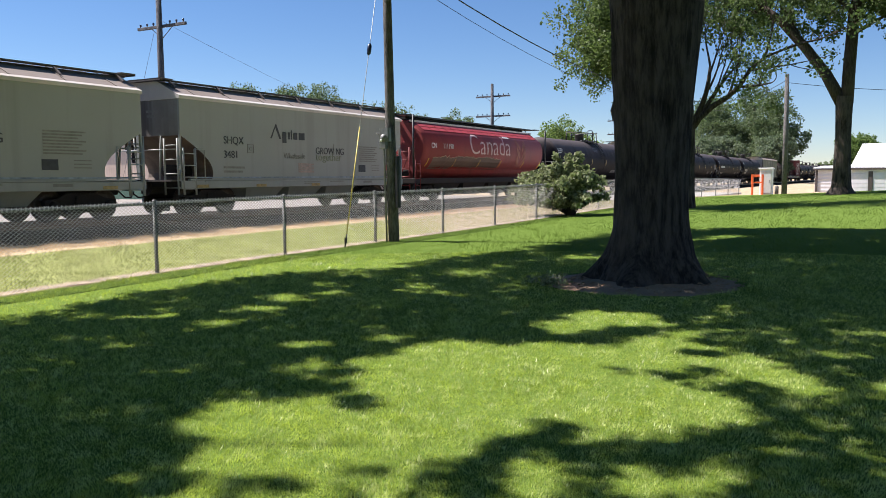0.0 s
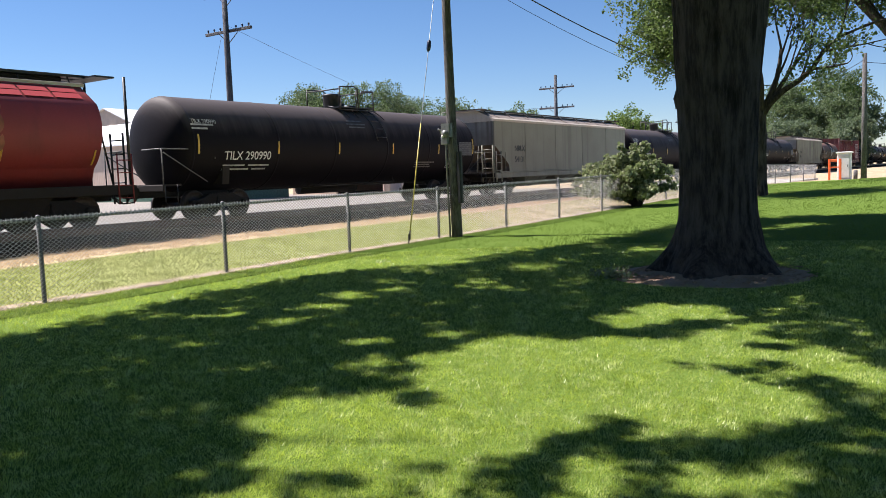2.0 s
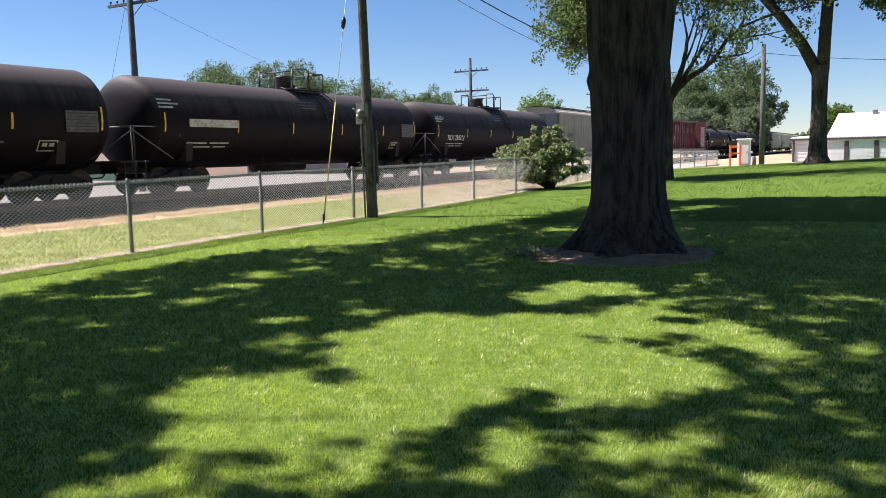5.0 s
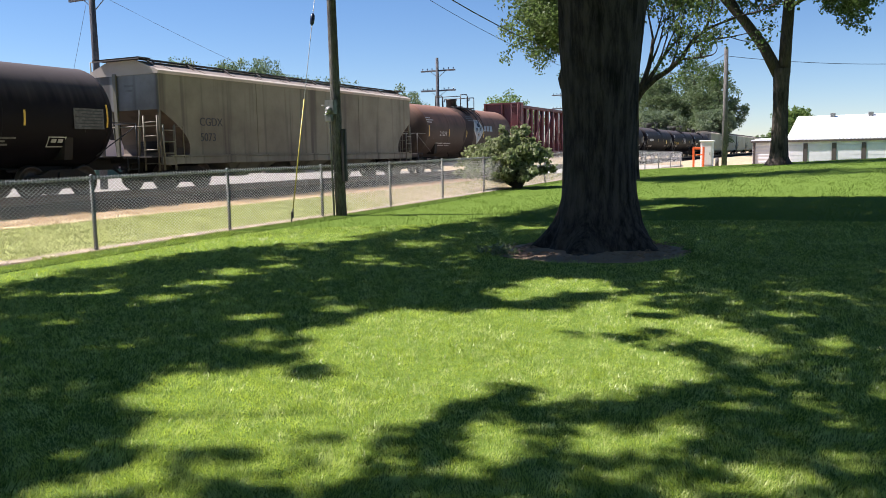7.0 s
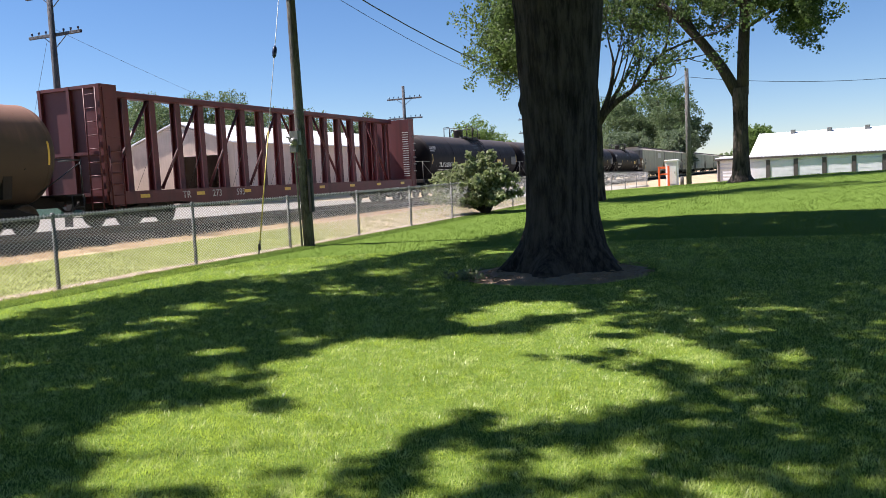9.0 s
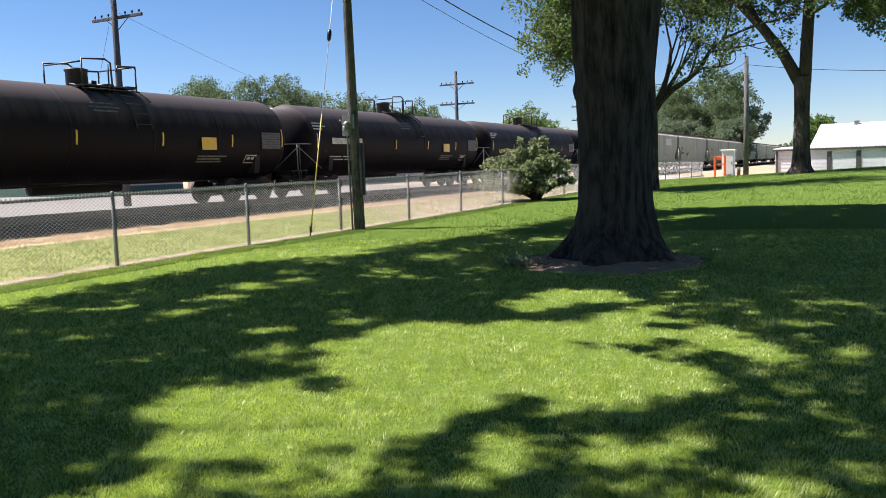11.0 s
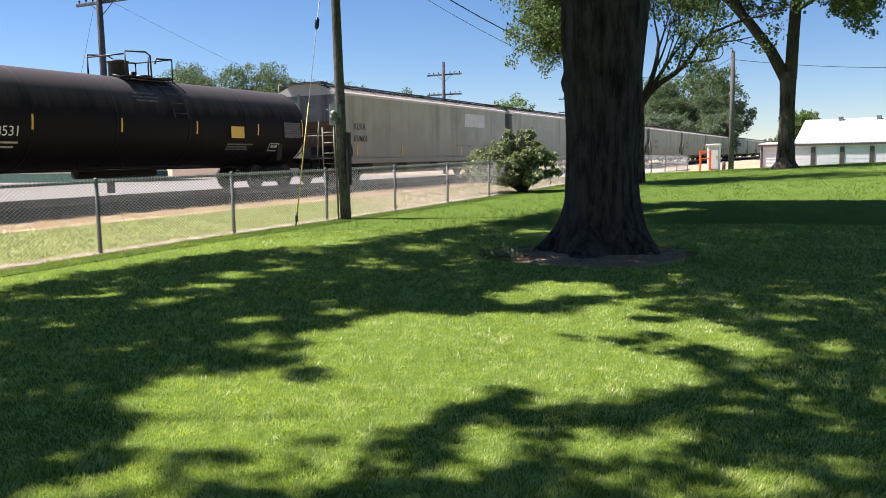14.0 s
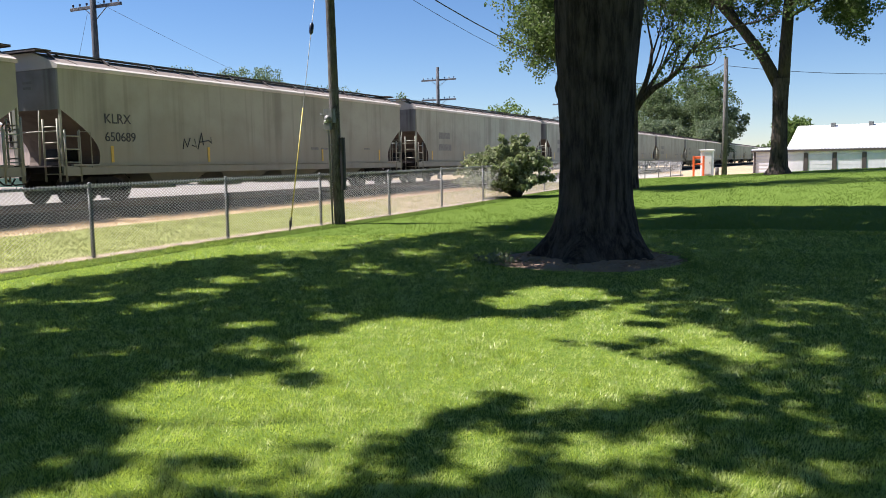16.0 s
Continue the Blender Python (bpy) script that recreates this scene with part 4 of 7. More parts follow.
def tank_marks(car, length, number, mark_mat, r=1.50, zc=2.24, placard=0.0, panel=True):
    L, x = length / 2, r + 0.03
    if number:
        text_round(car, number, -L + 1.75, zc - 0.52, 0.38, mark_mat, tank_side, 0.98)
    for yy, zz, ln in ((-L + 1.75, zc - 0.70, 0.9), (-L + 2.8, zc - 0.70, 0.9), (-L + 1.75, zc - 0.82, 1.1), (-L + 3.0, zc - 0.82, 0.6)):
        part("stencil_line", wrap(Geo().box((0, ln / 2, 0), (0.006, ln, 0.05)).mesh("stencil_line", [M_DIMWHITE]), lambda h, zz=zz: tank_side(zz + h)), None, car, "", (0, yy, zz))
    if panel:
        dp = part("data_panel", Geo().box((x - 0.012, L - 1.30, zc - 0.10), (0.008, 1.06, 0.60)), M_PANEL, car, "pale stencilled data panel")
        for q in range(6):
            part("panel_line", Geo().box((x - 0.004, L - 1.30 + 0.10 * (q % 2), zc + 0.13 - q * 0.092), (0.006, 0.96 - 0.22 * (q % 2), 0.032)), M_DARKINK, dp)
        # outlined test mark low on the side
        for a, b, w, h in ((-0.28, 0.0, 0.03, 0.30), (0.28, 0.0, 0.03, 0.30), (0, 0.135, 0.56, 0.03), (0, -0.135, 0.56, 0.03), (-0.1, 0.03, 0.16, 0.10), (0.12, 0.03, 0.16, 0.10)):
            part("test_mark", wrap(Geo().box((0, 0, 0), (0.006, w, h)).mesh("test_mark", [M_DIMWHITE]), lambda q, zz=zc - 0.78 + b: tank_side(zz + q)), None, car, "", (0, L - 2.3 + a, zc - 0.78 + b))
    for yy, zz, ln in ((L - 5.0, zc - 0.68, 1.4), (L - 5.0, zc - 0.77, 1.1), (L - 5.0, zc - 0.86, 1.2), (-0.6, zc + 0.92, 0.9), (-0.7, zc + 0.80, 1.1), (-0.6, zc + 0.68, 0.9)):
        part("stencil_line", wrap(Geo().box((0, ln / 2, 0), (0.006, ln, 0.05)).mesh("stencil_line", [M_GHOST]), lambda h, zz=zz: tank_side(zz + h)), None, car, "", (0, yy, zz))
    if placard:
        part("placard", Geo().box((x, placard, zc - 0.25), (0.01, 0.70, 0.42)), M_REFLECT, car, "yellow rectangular placard")
    # repeat marks on the front shoulder
    if number:
        text_round(car, number, -L + 0.60, zc + 0.60, 0.19, M_DIMWHITE, tank_side, 0.95)
    for k in range(1 if number else 0, 3):
        zz = zc + 0.68 - k * 0.12
        ln = 0.85 if k == 1 else 0.6
        part("end_stencil", wrap(Geo().box((0, ln / 2, 0), (0.006, ln, 0.055)).mesh("end_stencil", [M_DIMWHITE]), lambda h, zz=zz: tank_side(zz + h)), None, car, "", (0, -L + 0.56, zz))


def canada_car(length):
    """Round-sided grain hopper in red."""
    car = thing("grain_hopper_car", "faded red round-sided grain hopper with white country lettering", "rail car", group="freight train")
    L = length / 2
    hw, zb, zt = 1.57, 0.98, 3.62
    prof = [(0.85, zb)]
    for i in range(21):
        a = -1.05 + i * (1.05 + 0.60) / 20
        prof.append((0.52 + 1.05 * math.cos(a), 2.55 + 1.22 * math.sin(a)))
    prof.append((0.55, 3.86))
    outline = prof + [(-x, z) for x, z in reversed(prof)]
    n = len(outline)

    def shell(y, k, lift):
        return [(x * k, y, max(zb, lift + (z - lift) * k) if k < 1 else z) for x, z in outline]

    rings = [shell(-L, 0.92, 3.2), shell(-L + 0.10, 1, 0), shell(L - 0.10, 1, 0), shell(L, 0.92, 3.2)]
    vs = [p for r in rings for p in r]
    fs = [(i * n + k, i * n + (k + 1) % n, (i + 1) * n + (k + 1) % n, (i + 1) * n + k) for i in range(3) for k in range(n)]
    g = Geo().add(vs, fs, 0, True)
    g.add(rings[0], [tuple(range(n))], 0)
    g.add(rings[3], [tuple(range(n))], 0)
    body = part("body", g, M_RED_CAR, car, "glossy faded red rounded side")
    # pressed panels along the top of the side, painted in a sunlit red
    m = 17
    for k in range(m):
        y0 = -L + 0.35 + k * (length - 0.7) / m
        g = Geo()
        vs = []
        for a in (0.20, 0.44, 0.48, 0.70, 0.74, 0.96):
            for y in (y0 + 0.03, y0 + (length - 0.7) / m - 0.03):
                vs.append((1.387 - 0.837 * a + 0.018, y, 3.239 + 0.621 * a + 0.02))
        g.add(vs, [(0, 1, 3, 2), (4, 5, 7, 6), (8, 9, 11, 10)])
        part("roof_panel", g, M_RED_LIT, body, "red pressed panel with sunlight painted in")
    part("eave_strip", Geo().box((0.70, 0, 3.80), (0.06, length, 0.10), 0, 0.01), M_GREY_LIT, car)
    part("hatch_cover", Geo().box((0, 0, 3.99), (0.6, length - 0.8, 0.13), 0, 0.03), M_UNDER, car)
    g = Geo()
    for x in (-0.30, 0.30):
        g.box((x, 0, 4.08), (0.34, length + 1.6, 0.07))
        for k in range(11):
            g.tube([(x * 1.4, -L + 0.3 + k * (length - 0.6) / 10, 4.05), (x * 1.9, -L + 0.3 + k * (length - 0.6) / 10, 3.80)], 0.02, 5)
    g.box((0, -L - 0.5, 4.06), (1.9, 0.6, 0.05)).box((0, L + 0.5, 4.06), (1.9, 0.6, 0.05))
    part("running_board", g, M_BLACKMETAL, car, "black roof walkway overhanging the ends")
    g = Geo()
    for s in (-1, 1):
        g.box((s * 1.42, 0, 0.90), (0.12, length + 1.6, 0.28), 0, 0.02)
    part("side_sill", g, M_UNDER, car)
    part("centre_sill", Geo().box((0, 0, 0.76), (0.5, length + 1.8, 0.36), 0, 0.03), M_UNDER, car)
    for s in (-1, 1):
        ye = s * (L + 0.85)
        g = Geo().box((0, ye - s * 0.45, 0.98), (2.9, 0.9, 0.05)).box((0, ye, 0.90), (3.0, 0.10, 0.24), 0, 0.02)
        part("end_platform", g, M_UNDER, car)
        for x in (-1.25, -0.55, 1.38):
            part("end_post", Geo().tube([(x, ye - s * 0.05, 1.0), (x, ye - s * 0.05, 4.03)], 0.045, 6), M_BLACKMETAL, car)
        part("end_strut", Geo().tube([(0.55, ye - s * 0.05, 1.0), (1.1, ye - s * 0.78, 3.0)], 0.03, 6), M_RED_CAR if s < 0 else M_BLACKMETAL, car)
        part("end_ladder", end_ladder_geo(ye - s * 0.05, 0.55, 1.15, 0.5, 2.5, 5, 0.022), M_RED_CAR if s < 0 else M_BLACKMETAL, car)
        part("side_ladder", ladder_geo(1.48, ye - s * 0.05, ye - s * 0.5, 0.5, 1.9, 4), M_RED_CAR, car)
        part("coupler", coupler_geo(ye, s), M_UNDER, car)
        part("air_tank", Geo().tube([(0.7, ye - s * 1.0, 1.3), (-0.7, ye - s * 1.0, 1.3)], 0.22, 12), M_UNDER, car)
    for i in range(4):
        yc = -4.5 + i * 3.0
        g = Geo()
        vs = [(-1.3, yc - 1.48, 1.0), (1.3, yc - 1.48, 1.0), (1.3, yc + 1.48, 1.0), (-1.3, yc + 1.48, 1.0), (-1.0, yc - 0.95, 0.16), (1.0, yc - 0.95, 0.16), (1.0, yc + 0.95, 0.16), (-1.0, yc + 0.95, 0.16)]
        g.add(vs, [(0, 1, 5, 4), (1, 2, 6, 5), (2, 3, 7, 6), (3, 0, 4, 7), (4, 5, 6, 7)])
        part("discharge_bay", g, M_UNDER, car)
    me = wrap(letters("Canada", 1.55, M_FADEDWHITE, 0.004, 1.10, 0.016), lambda q: round_side(2.29 + q))
    part("lettering", me, M_FADEDWHITE, car, 'large weathered white "Canada" lettering', (0, -2.70, 2.29))
    for k in range(3):
        part("flag_mark", wrap(Geo().box((0, 0, 0), (0.006, 0.22, 0.22)).mesh("flag_mark", [M_WHITE]), lambda q: round_side(3.40 + q)), None, car, "small white flag mark", (0, 1.95 + k * 0.26, 3.40))
    text_round(car, "CN", -L + 0.55, 2.50, 0.36, M_WHITE, round_side)
    text_round(car, "111190", -L + 1.7, 2.50, 0.36, M_DIMWHITE, round_side)
    # faded wheat ear: three pairs of broad petals
    g = Geo()
    for k in range(3):
        for sd in (-1, 1):
            vs = []
            for i in range(11):
                u = i / 10
                z = 1.58 + k * 0.47 + 0.80 * u
                for p in (0.03 + 0.57 * u ** 1.6, 0.03 + 0.64 * math.sin(min(1.0, u * 1.35) * math.pi / 2) - 0.07 * u ** 4):
                    vs.append((round_side(z) + 0.003 + 0.002 * k, 3.9 + sd * p, z))
            g.add(vs, [(2 * i, 2 * i + 1, 2 * i + 3, 2 * i + 2) for i in range(10)])
    part("wheat_emblem", g, M_GOLD, car, "faded gold wheat ear painted on the side")
    # dark scrawl along the lower side: overlapping ragged blocks with a light outline
    rnd = random.Random(4)
    g, line = Geo(), []
    for k in range(16):
        y = -L + 0.9 + k * 0.46
        z1 = 2.12 + rnd.uniform(-0.06, 0.05)
        pts = [(y, 1.36), (y + 0.52, 1.34), (y + 0.55 + rnd.uniform(-0.1, 0.1), z1), (y + 0.2, z1 + rnd.uniform(-0.06, 0.03)), (y - 0.05, z1 - 0.04)]
        line += [(1.585, p, q) for p, q in reversed(pts[2:])]
    line = sorted(((round_side(q) + 0.006, p, q) for _, p, q in line), key=lambda v: v[1])
    vs = [(round_side(1.45 + (q - 1.45) * j / 3) + 0.004, p, 1.45 + (q - 1.45) * j / 3) for _, p, q in line for j in range(4)]
    g.add(vs, [(4 * k + j, 4 * k + 4 + j, 4 * k + 5 + j, 4 * k + 1 + j) for k in range(len(line) - 1) for j in range(3)])
    part("scrawl", g, M_GRAFFITI, car, "dark faded sprayed scrawl")
    part("scrawl_outline", Geo().tube(line, 0.013, 5), M_OUTLINE, car)
    for y in (-L + 0.5, -L + 3.2, -1.3, 1.35, 4.5, L - 0.25):
        part("reflector_strip", wrap(Geo().tube([(0, 0, 0.2), (0, 0, 0.1), (0, 0, 0), (0, 0, -0.1), (0, 0, -0.2)], 0.032, 4).mesh("reflector_strip", [M_REFLECT]), lambda q: round_side(1.80 + q) - 0.02), None, car, "yellow reflector strip", (0, y, 1.80))
    add_trucks(car, L - 1.2)
    return car


def centerbeam_car(length):
    car = thing("centerbeam_flat_car", "empty oxide-red centerbeam lumber flat car", "rail car", group="freight train")
    L = length / 2
    g = Geo()
    g.box((0, 0, 0.98), (2.75, length, 0.12))
    part("deck", g, M_CB_RED, car)
    g = Geo()
    for s in (-1, 1):
        g.prism([(-L, 1.04), (-L, 0.62), (-L + 3.2, 0.62), (-L + 4.5, 0.50), (L - 4.5, 0.50), (L - 3.2, 0.62), (L, 0.62), (L, 1.04)], s * 1.38 - 0.05, s * 1.38 + 0.05, 0)
    part("side_sill", g, M_CB_RED, car)
    part("centre_sill", Geo().box((0, 0, 0.72), (0.6, length + 0.4, 0.42), 0, 0.03), M_UNDER, car)
    top = 4.36
    part("top_chord", Geo().box((0, 0, top), (0.46, length - 1.0, 0.22), 0, 0.03), M_CB_RED, car)
    nb = 16
    step = (length - 1.8) / nb
    for k in range(nb + 1):
        y = -L + 0.9 + k * step
        w = 0.26
        g = Geo()
        g.prism([(-0.17, 1.04), (-0.13, 1.04), (-0.10, top), (-0.14, top)], y - w / 2, y + w / 2, 1)
        g.prism([(0.17, 1.04), (0.13, 1.04), (0.10, top), (0.14, top)], y - w / 2, y + w / 2, 1)
        g.box((0, y, (1.04 + top) / 2), (0.24, 0.03, top - 1.04))
        part("beam_post", g, M_CB_RED, car)
    # single braces, leaning towards the middle from both ends
    for k in range(0, nb, 2):
        y0 = -L + 0.9 + k * step
        ends = [(0.10, y0 + 0.25, 1.1), (0.10, y0 + 1.85 * step, top - 0.12)] if k < nb / 2 else [(0.10, y0 + 0.15 * step, top - 0.12), (0.10, y0 + 1.85 * step, 1.1)]
        part("brace", Geo().tube(ends, 0.075, 4), M_CB_RED, car)
    # end bulkheads
    for s in (-1, 1):
        y = s * (L - 0.12)
        g = Geo().box((0, y, (0.7 + top) / 2 + 0.05), (2.78, 0.10, top - 0.60))
        for x in (-1.30, 0, 1.30):
            g.box((x, y + s * 0.10, (0.7 + top) / 2 + 0.05), (0.12, 0.14, top - 0.60))
        for z in (2.3, top + 0.05):
            g.box((0, y + s * 0.10, z), (2.78, 0.12, 0.10))
        for x in (-1.36, 1.36):
            g.box((x, y - s * 0.28, (0.9 + top) / 2 + 0.05), (0.05, 0.50, top - 0.8))
            for z in (1.6, 2.2, 2.8, 3.4, 4.0):
                g.box((x + 0.015, y - s * 0.28, z), (0.05, 0.50, 0.04))
        bh = part("bulkhead", g, M_CB_RED, car)
        part("end_ladder", end_ladder_geo(y + s * 0.22, 0.75, 1.25, 0.5, top, 9), M_CB_RED, bh)
        part("side_ladder", ladder_geo(1.44, y, y - s * 0.5, 0.4, 2.5, 6), M_CB_RED, bh)
        part("coupler", coupler_geo(s * (L + 0.2), s), M_UNDER, car)
        if s > 0:
            for i in range(20):
                part("stencil_line", Geo().box((0.95 + 0.1 * ((i * 7) % 3), y - 0.056, 1.25 + i * 0.13), (0.45 + 0.18 * ((i * 7) % 3), 0.008, 0.05)), M_DIMWHITE, car)
    for k in range(8):
        part("reflector_strip", Geo().box((1.44, -L + 1.5 + k * 2.75, 0.86), (0.012, 0.42, 0.12)), M_REFLECT, car, "yellow reflector strip")
    text_on(car, "TR", 1.435, -L + 3.3, 0.72, 0.36, M_DIMWHITE)
    text_on(car, "273", 1.435, -L + 4.9, 0.72, 0.36, M_DIMWHITE)
    text_on(car, "595", 1.435, -L + 6.3, 0.72, 0.36, M_DIMWHITE)
    # thin tie cables
    g = Geo()
    for k in range(0, nb, 1):
        y0 = -L + 0.9 + k * step
        g.tube([(0.42, y0, 1.08), (0.16, y0 + step * 0.9, 2.6)], 0.008, 4)
    part("tie_cable", g, M_BLACKMETAL, car)
    add_trucks(car, L - 2.2)
    return car


def at_track(car, start):
    """start: y of the car's middle at 0 s."""
    for o in car.children:
        if not o.name.startswith("truck"):
            o.location.z += BODY_LIFT
    CARS.append((car, start))
    return car


def hopper_panel(car, L, x):
    part("data_panel", Geo().box((x, L - 3.3, 1.62), (0.01, 0.5, 0.28)), M_DARKINK, car, "black data panel")


def copy_far(count):
    src, start = CARS[-1]
    for k in range(count):
        c = copy_thing(src, Matrix())
        CARS.append((c, start + 21.3 * (k + 1)))
        for o in c.children_recursive:
            if o.name.startswith("wheelset"):
                WHEELSETS.append(o)


def build_train():
    hx = 1.575
    # two pale grey potash hoppers
    for k, mid in enumerate((10.05, 24.38)):
        L = 12.85 / 2
        c = hopper_car(12.85, 3.66, "pale grey covered hopper car with lettering and brown end slopes", M_GREY_CAR, M_GREY_LIT, notch=1.35, rise=0.52)
        text_on(c, "SHQX", hx, -4.58, 2.24, 0.36, M_DARKINK, 0.98)
        text_on(c, "3481", hx, -4.60, 1.76, 0.36, M_DARKINK) if k else bars(c, [(hx, -4.6, 1.92, 0.9, 0.28)], M_DARKINK)
        text_on(c, "C", hx, -3.36, 2.04, 0.18, M_FADEINK)
        # thin frame round the letter
        for a, b, w, h in ((-3.44, 2.10, 0.02, 0.30), (-3.14, 2.10, 0.02, 0.30), (-3.29, 2.24, 0.32, 0.02), (-3.29, 1.96, 0.32, 0.02)):
            part("mark_frame", Geo().box((hx, a, b), (0.008, w, h)), M_FADEINK, c)
        text_on(c, "GROW", hx, 0.30, 2.00, 0.37, M_DARKINK, 0.98)
        text_on(c, "NG", hx, 1.58, 2.00, 0.37, M_DARKINK, 0.98)
        part("stencil_line", Geo().box((hx, 1.45, 2.2), (0.008, 0.05, 0.42)), M_FADEINK, c)
        text_on(c, "together", hx, 0.31, 1.75, 0.42, M_GREENINK, 1.12)
        # maker's wordmark as a plain shape
        g = Geo().add([(hx + 0.005, -2.28, 2.50), (hx + 0.005, -1.98, 3.02), (hx + 0.005, -1.93, 3.02), (hx + 0.005, -1.68, 2.50), (hx + 0.005, -1.79, 2.50), (hx + 0.005, -1.99, 2.90), (hx + 0.005, -2.19, 2.50)], [(0, 1, 5, 6), (1, 2, 3, 4, 5)])
        for yy, wd, z0, z1 in ((-1.62, 0.24, 2.36, 2.76), (-1.30, 0.12, 2.50, 2.76), (-1.13, 0.07, 2.50, 2.84), (-1.00, 0.24, 2.50, 2.76), (-0.70, 0.37, 2.50, 2.76)):
            g.box((hx, yy + wd / 2, (z0 + z1) / 2), (0.008, wd * 0.9, (z1 - z0)))
        part("wordmark", g, M_DARKINK, c, "dark wordmark drawn as a plain shape")
        text_on(c, "Wholesale", hx, -1.56, 1.80, 0.30, M_FADEINK, 0.95)
        bars(c, [(hx, -0.74, 1.60 - 0.075 * q, 0.9 - 0.08 * (q % 2), 0.04) for q in range(5)], M_RUSTINK)
        bars(c, [(hx, -4.6, 1.44, 0.98, 0.07), (hx, -4.6, 1.30, 0.9, 0.07)], M_FADEINK)
        bars(c, [(hx, 3.2, 2.36 - q * 0.085, 1.3 - 0.12 * (q % 3), 0.045) for q in range(8)], M_FADEINK)
        part("data_panel", Geo().box((hx, 3.38, 1.46), (0.01, 0.48, 0.29)), M_DARKINK, c, "black data panel")
        bars(c, [(hx, 4.1, 1.58 - 0.1 * q, 0.55, 0.03) for q in range(3)], M_FADEINK)
        part("sill_band", Geo().box((hx - 0.004, 0, 1.10), (0.014, 12.2, 0.05)), M_SLATE, c, "blue-grey band above the sill")
        bars(c, [(hx + 0.052, -0.5, 0.92, 1.0, 0.035), (hx + 0.052, -0.5, 0.85, 0.95, 0.03), (hx + 0.052, 1.1, 0.93, 0.9, 0.03), (hx + 0.052, 3.4, 0.9, 0.6, 0.08)], M_FADEINK)
        for y in (-5.6, -2.85, 0.2, 5.2):
            part("reflector_strip", Geo().box((hx + 0.06, y, 0.82), (0.012, 0.5, 0.10)), M_REFLECTOLD, c)
        at_track(c, mid)
    at_track(canada_car(14.5), 40.25)
    L = 17.0
    nums = [(58.4, "TILX 290990", M_WHITE, 0), (94.7, "TILX 290915", M_WHITE, 0), (112.7, "", M_WHITE, 0), (130.85, "TILX 250312", M_WHITE, 0), (207.4, "TILX 318547", M_WHITE, 3.9), (225.35, "", M_WHITE, 3.9), (243.35, "NDYX 130083", M_REFLECT, 0), (261.5, "TILX 318531", M_WHITE, 3.9)]
    for mid, num, mat, plac in nums:
        c = tank_car(L, "black cylindrical tank car with top platform and yellow strips", M_TANK)
        tank_marks(c, L, num, mat, placard=plac)
        if not num:
            bars(c, [(1.53, -L / 2 + 1.75, 2.2, 2.3, 0.26)], M_DIMWHITE)
        if mid == 243.35:
            g = Geo()
            for pts in ([(0.2, 2.9), (0.3, 2.0), (0.45, 2.9)], [(0.4, 1.9), (0.5, 2.9), (0.7, 2.2)], [(0.8, 2.0), (0.95, 2.8), (1.1, 2.1)], [(1.2, 2.9), (1.25, 2.0), (1.6, 2.7), (1.3, 2.4), (1.7, 2.0)]):
                fine = [(pa + (qa - pa) * u / 5, pb + (qb - pb) * u / 5) for (pa, pb), (qa, qb) in zip(pts, pts[1:]) for u in range(6)]
                fine = [p for k, p in enumerate(fine) if not k or p != fine[k - 1]]
                g.tube([(tank_side(1.80 + 0.85 * (b - 1.9)) + 0.004, a * 1.15 - 0.55, 1.80 + 0.85 * (b - 1.9)) for a, b in fine], 0.022, 5)
            part("scrawl", g, M_SCRAWL, c, "white sprayed scrawl")
        at_track(c, mid)
    # beige hopper after the first tank car
    c = hopper_car(16.7, 3.56, "dull beige-grey covered hopper car with rust stains", M_OLIVE_CAR, M_BEIGE_LIT, notch=1.4, seams=4, rounded=True, rise=0.48)
    text_on(c, "NRLX", hx, -16.7 / 2 + 1.95, 2.05, 0.42, M_DARKINK)
    text_on(c, "54131", hx, -16.7 / 2 + 1.95, 1.50, 0.42, M_DARKINK)
    hopper_panel(c, 8.3, hx)
    at_track(c, 76.5)
    c = hopper_car(17.2, 3.76, "stained beige covered hopper car with dark vertical streaks", M_BEIGE_CAR, M_BEIGE_LIT, notch=1.3, seams=2)
    text_on(c, "CGDX", hx, -8.6 + 1.8, 2.05, 0.40, M_DARKINK)
    text_on(c, "5073", hx, -8.6 + 1.8, 1.52, 0.40, M_DARKINK)
    part("emblem", Geo().lathe([(0.0, 0.30), (0.008, 0.30), (0.008, 0.0)], 24, 0, (hx - 0.006, 1.31, 2.72)), M_GREENINK, c, "faded round green emblem")
    part("emblem_bar", Geo().box((hx + 0.004, 1.31, 2.72), (0.008, 0.34, 0.09)), M_REFLECTOLD, c)
    at_track(c, 149.4)
    # rusty brown tank car with the diamond emblem
    c = tank_car(13.6, "rusty brown tank car with pale diamond emblem", M_TANK_BROWN)
    tank_marks(c, 13.6, "", M_WHITE, panel=False)
    text_round(c, "21024", -4.75, 1.95, 0.36, M_DIMWHITE, tank_side)
    g = Geo()
    n = 12
    for j in range(n):
        za, zb = 1.62 + 1.30 * j / n, 1.62 + 1.30 * (j + 1) / n
        wid = lambda q: 0.66 * (q - 1.62) / 0.76 if q < 2.38 else 0.66 - 0.34 * (q - 2.38) / 0.54
        g.add([(tank_side(za), 0.72 - wid(za), za), (tank_side(za), 0.72 + wid(za), za), (tank_side(zb), 0.72 + wid(zb), zb), (tank_side(zb), 0.72 - wid(zb), zb)], [(0, 1, 2, 3)])
    part("emblem", g, M_SLATE, c, "pale blue diamond emblem")
    g = Geo()
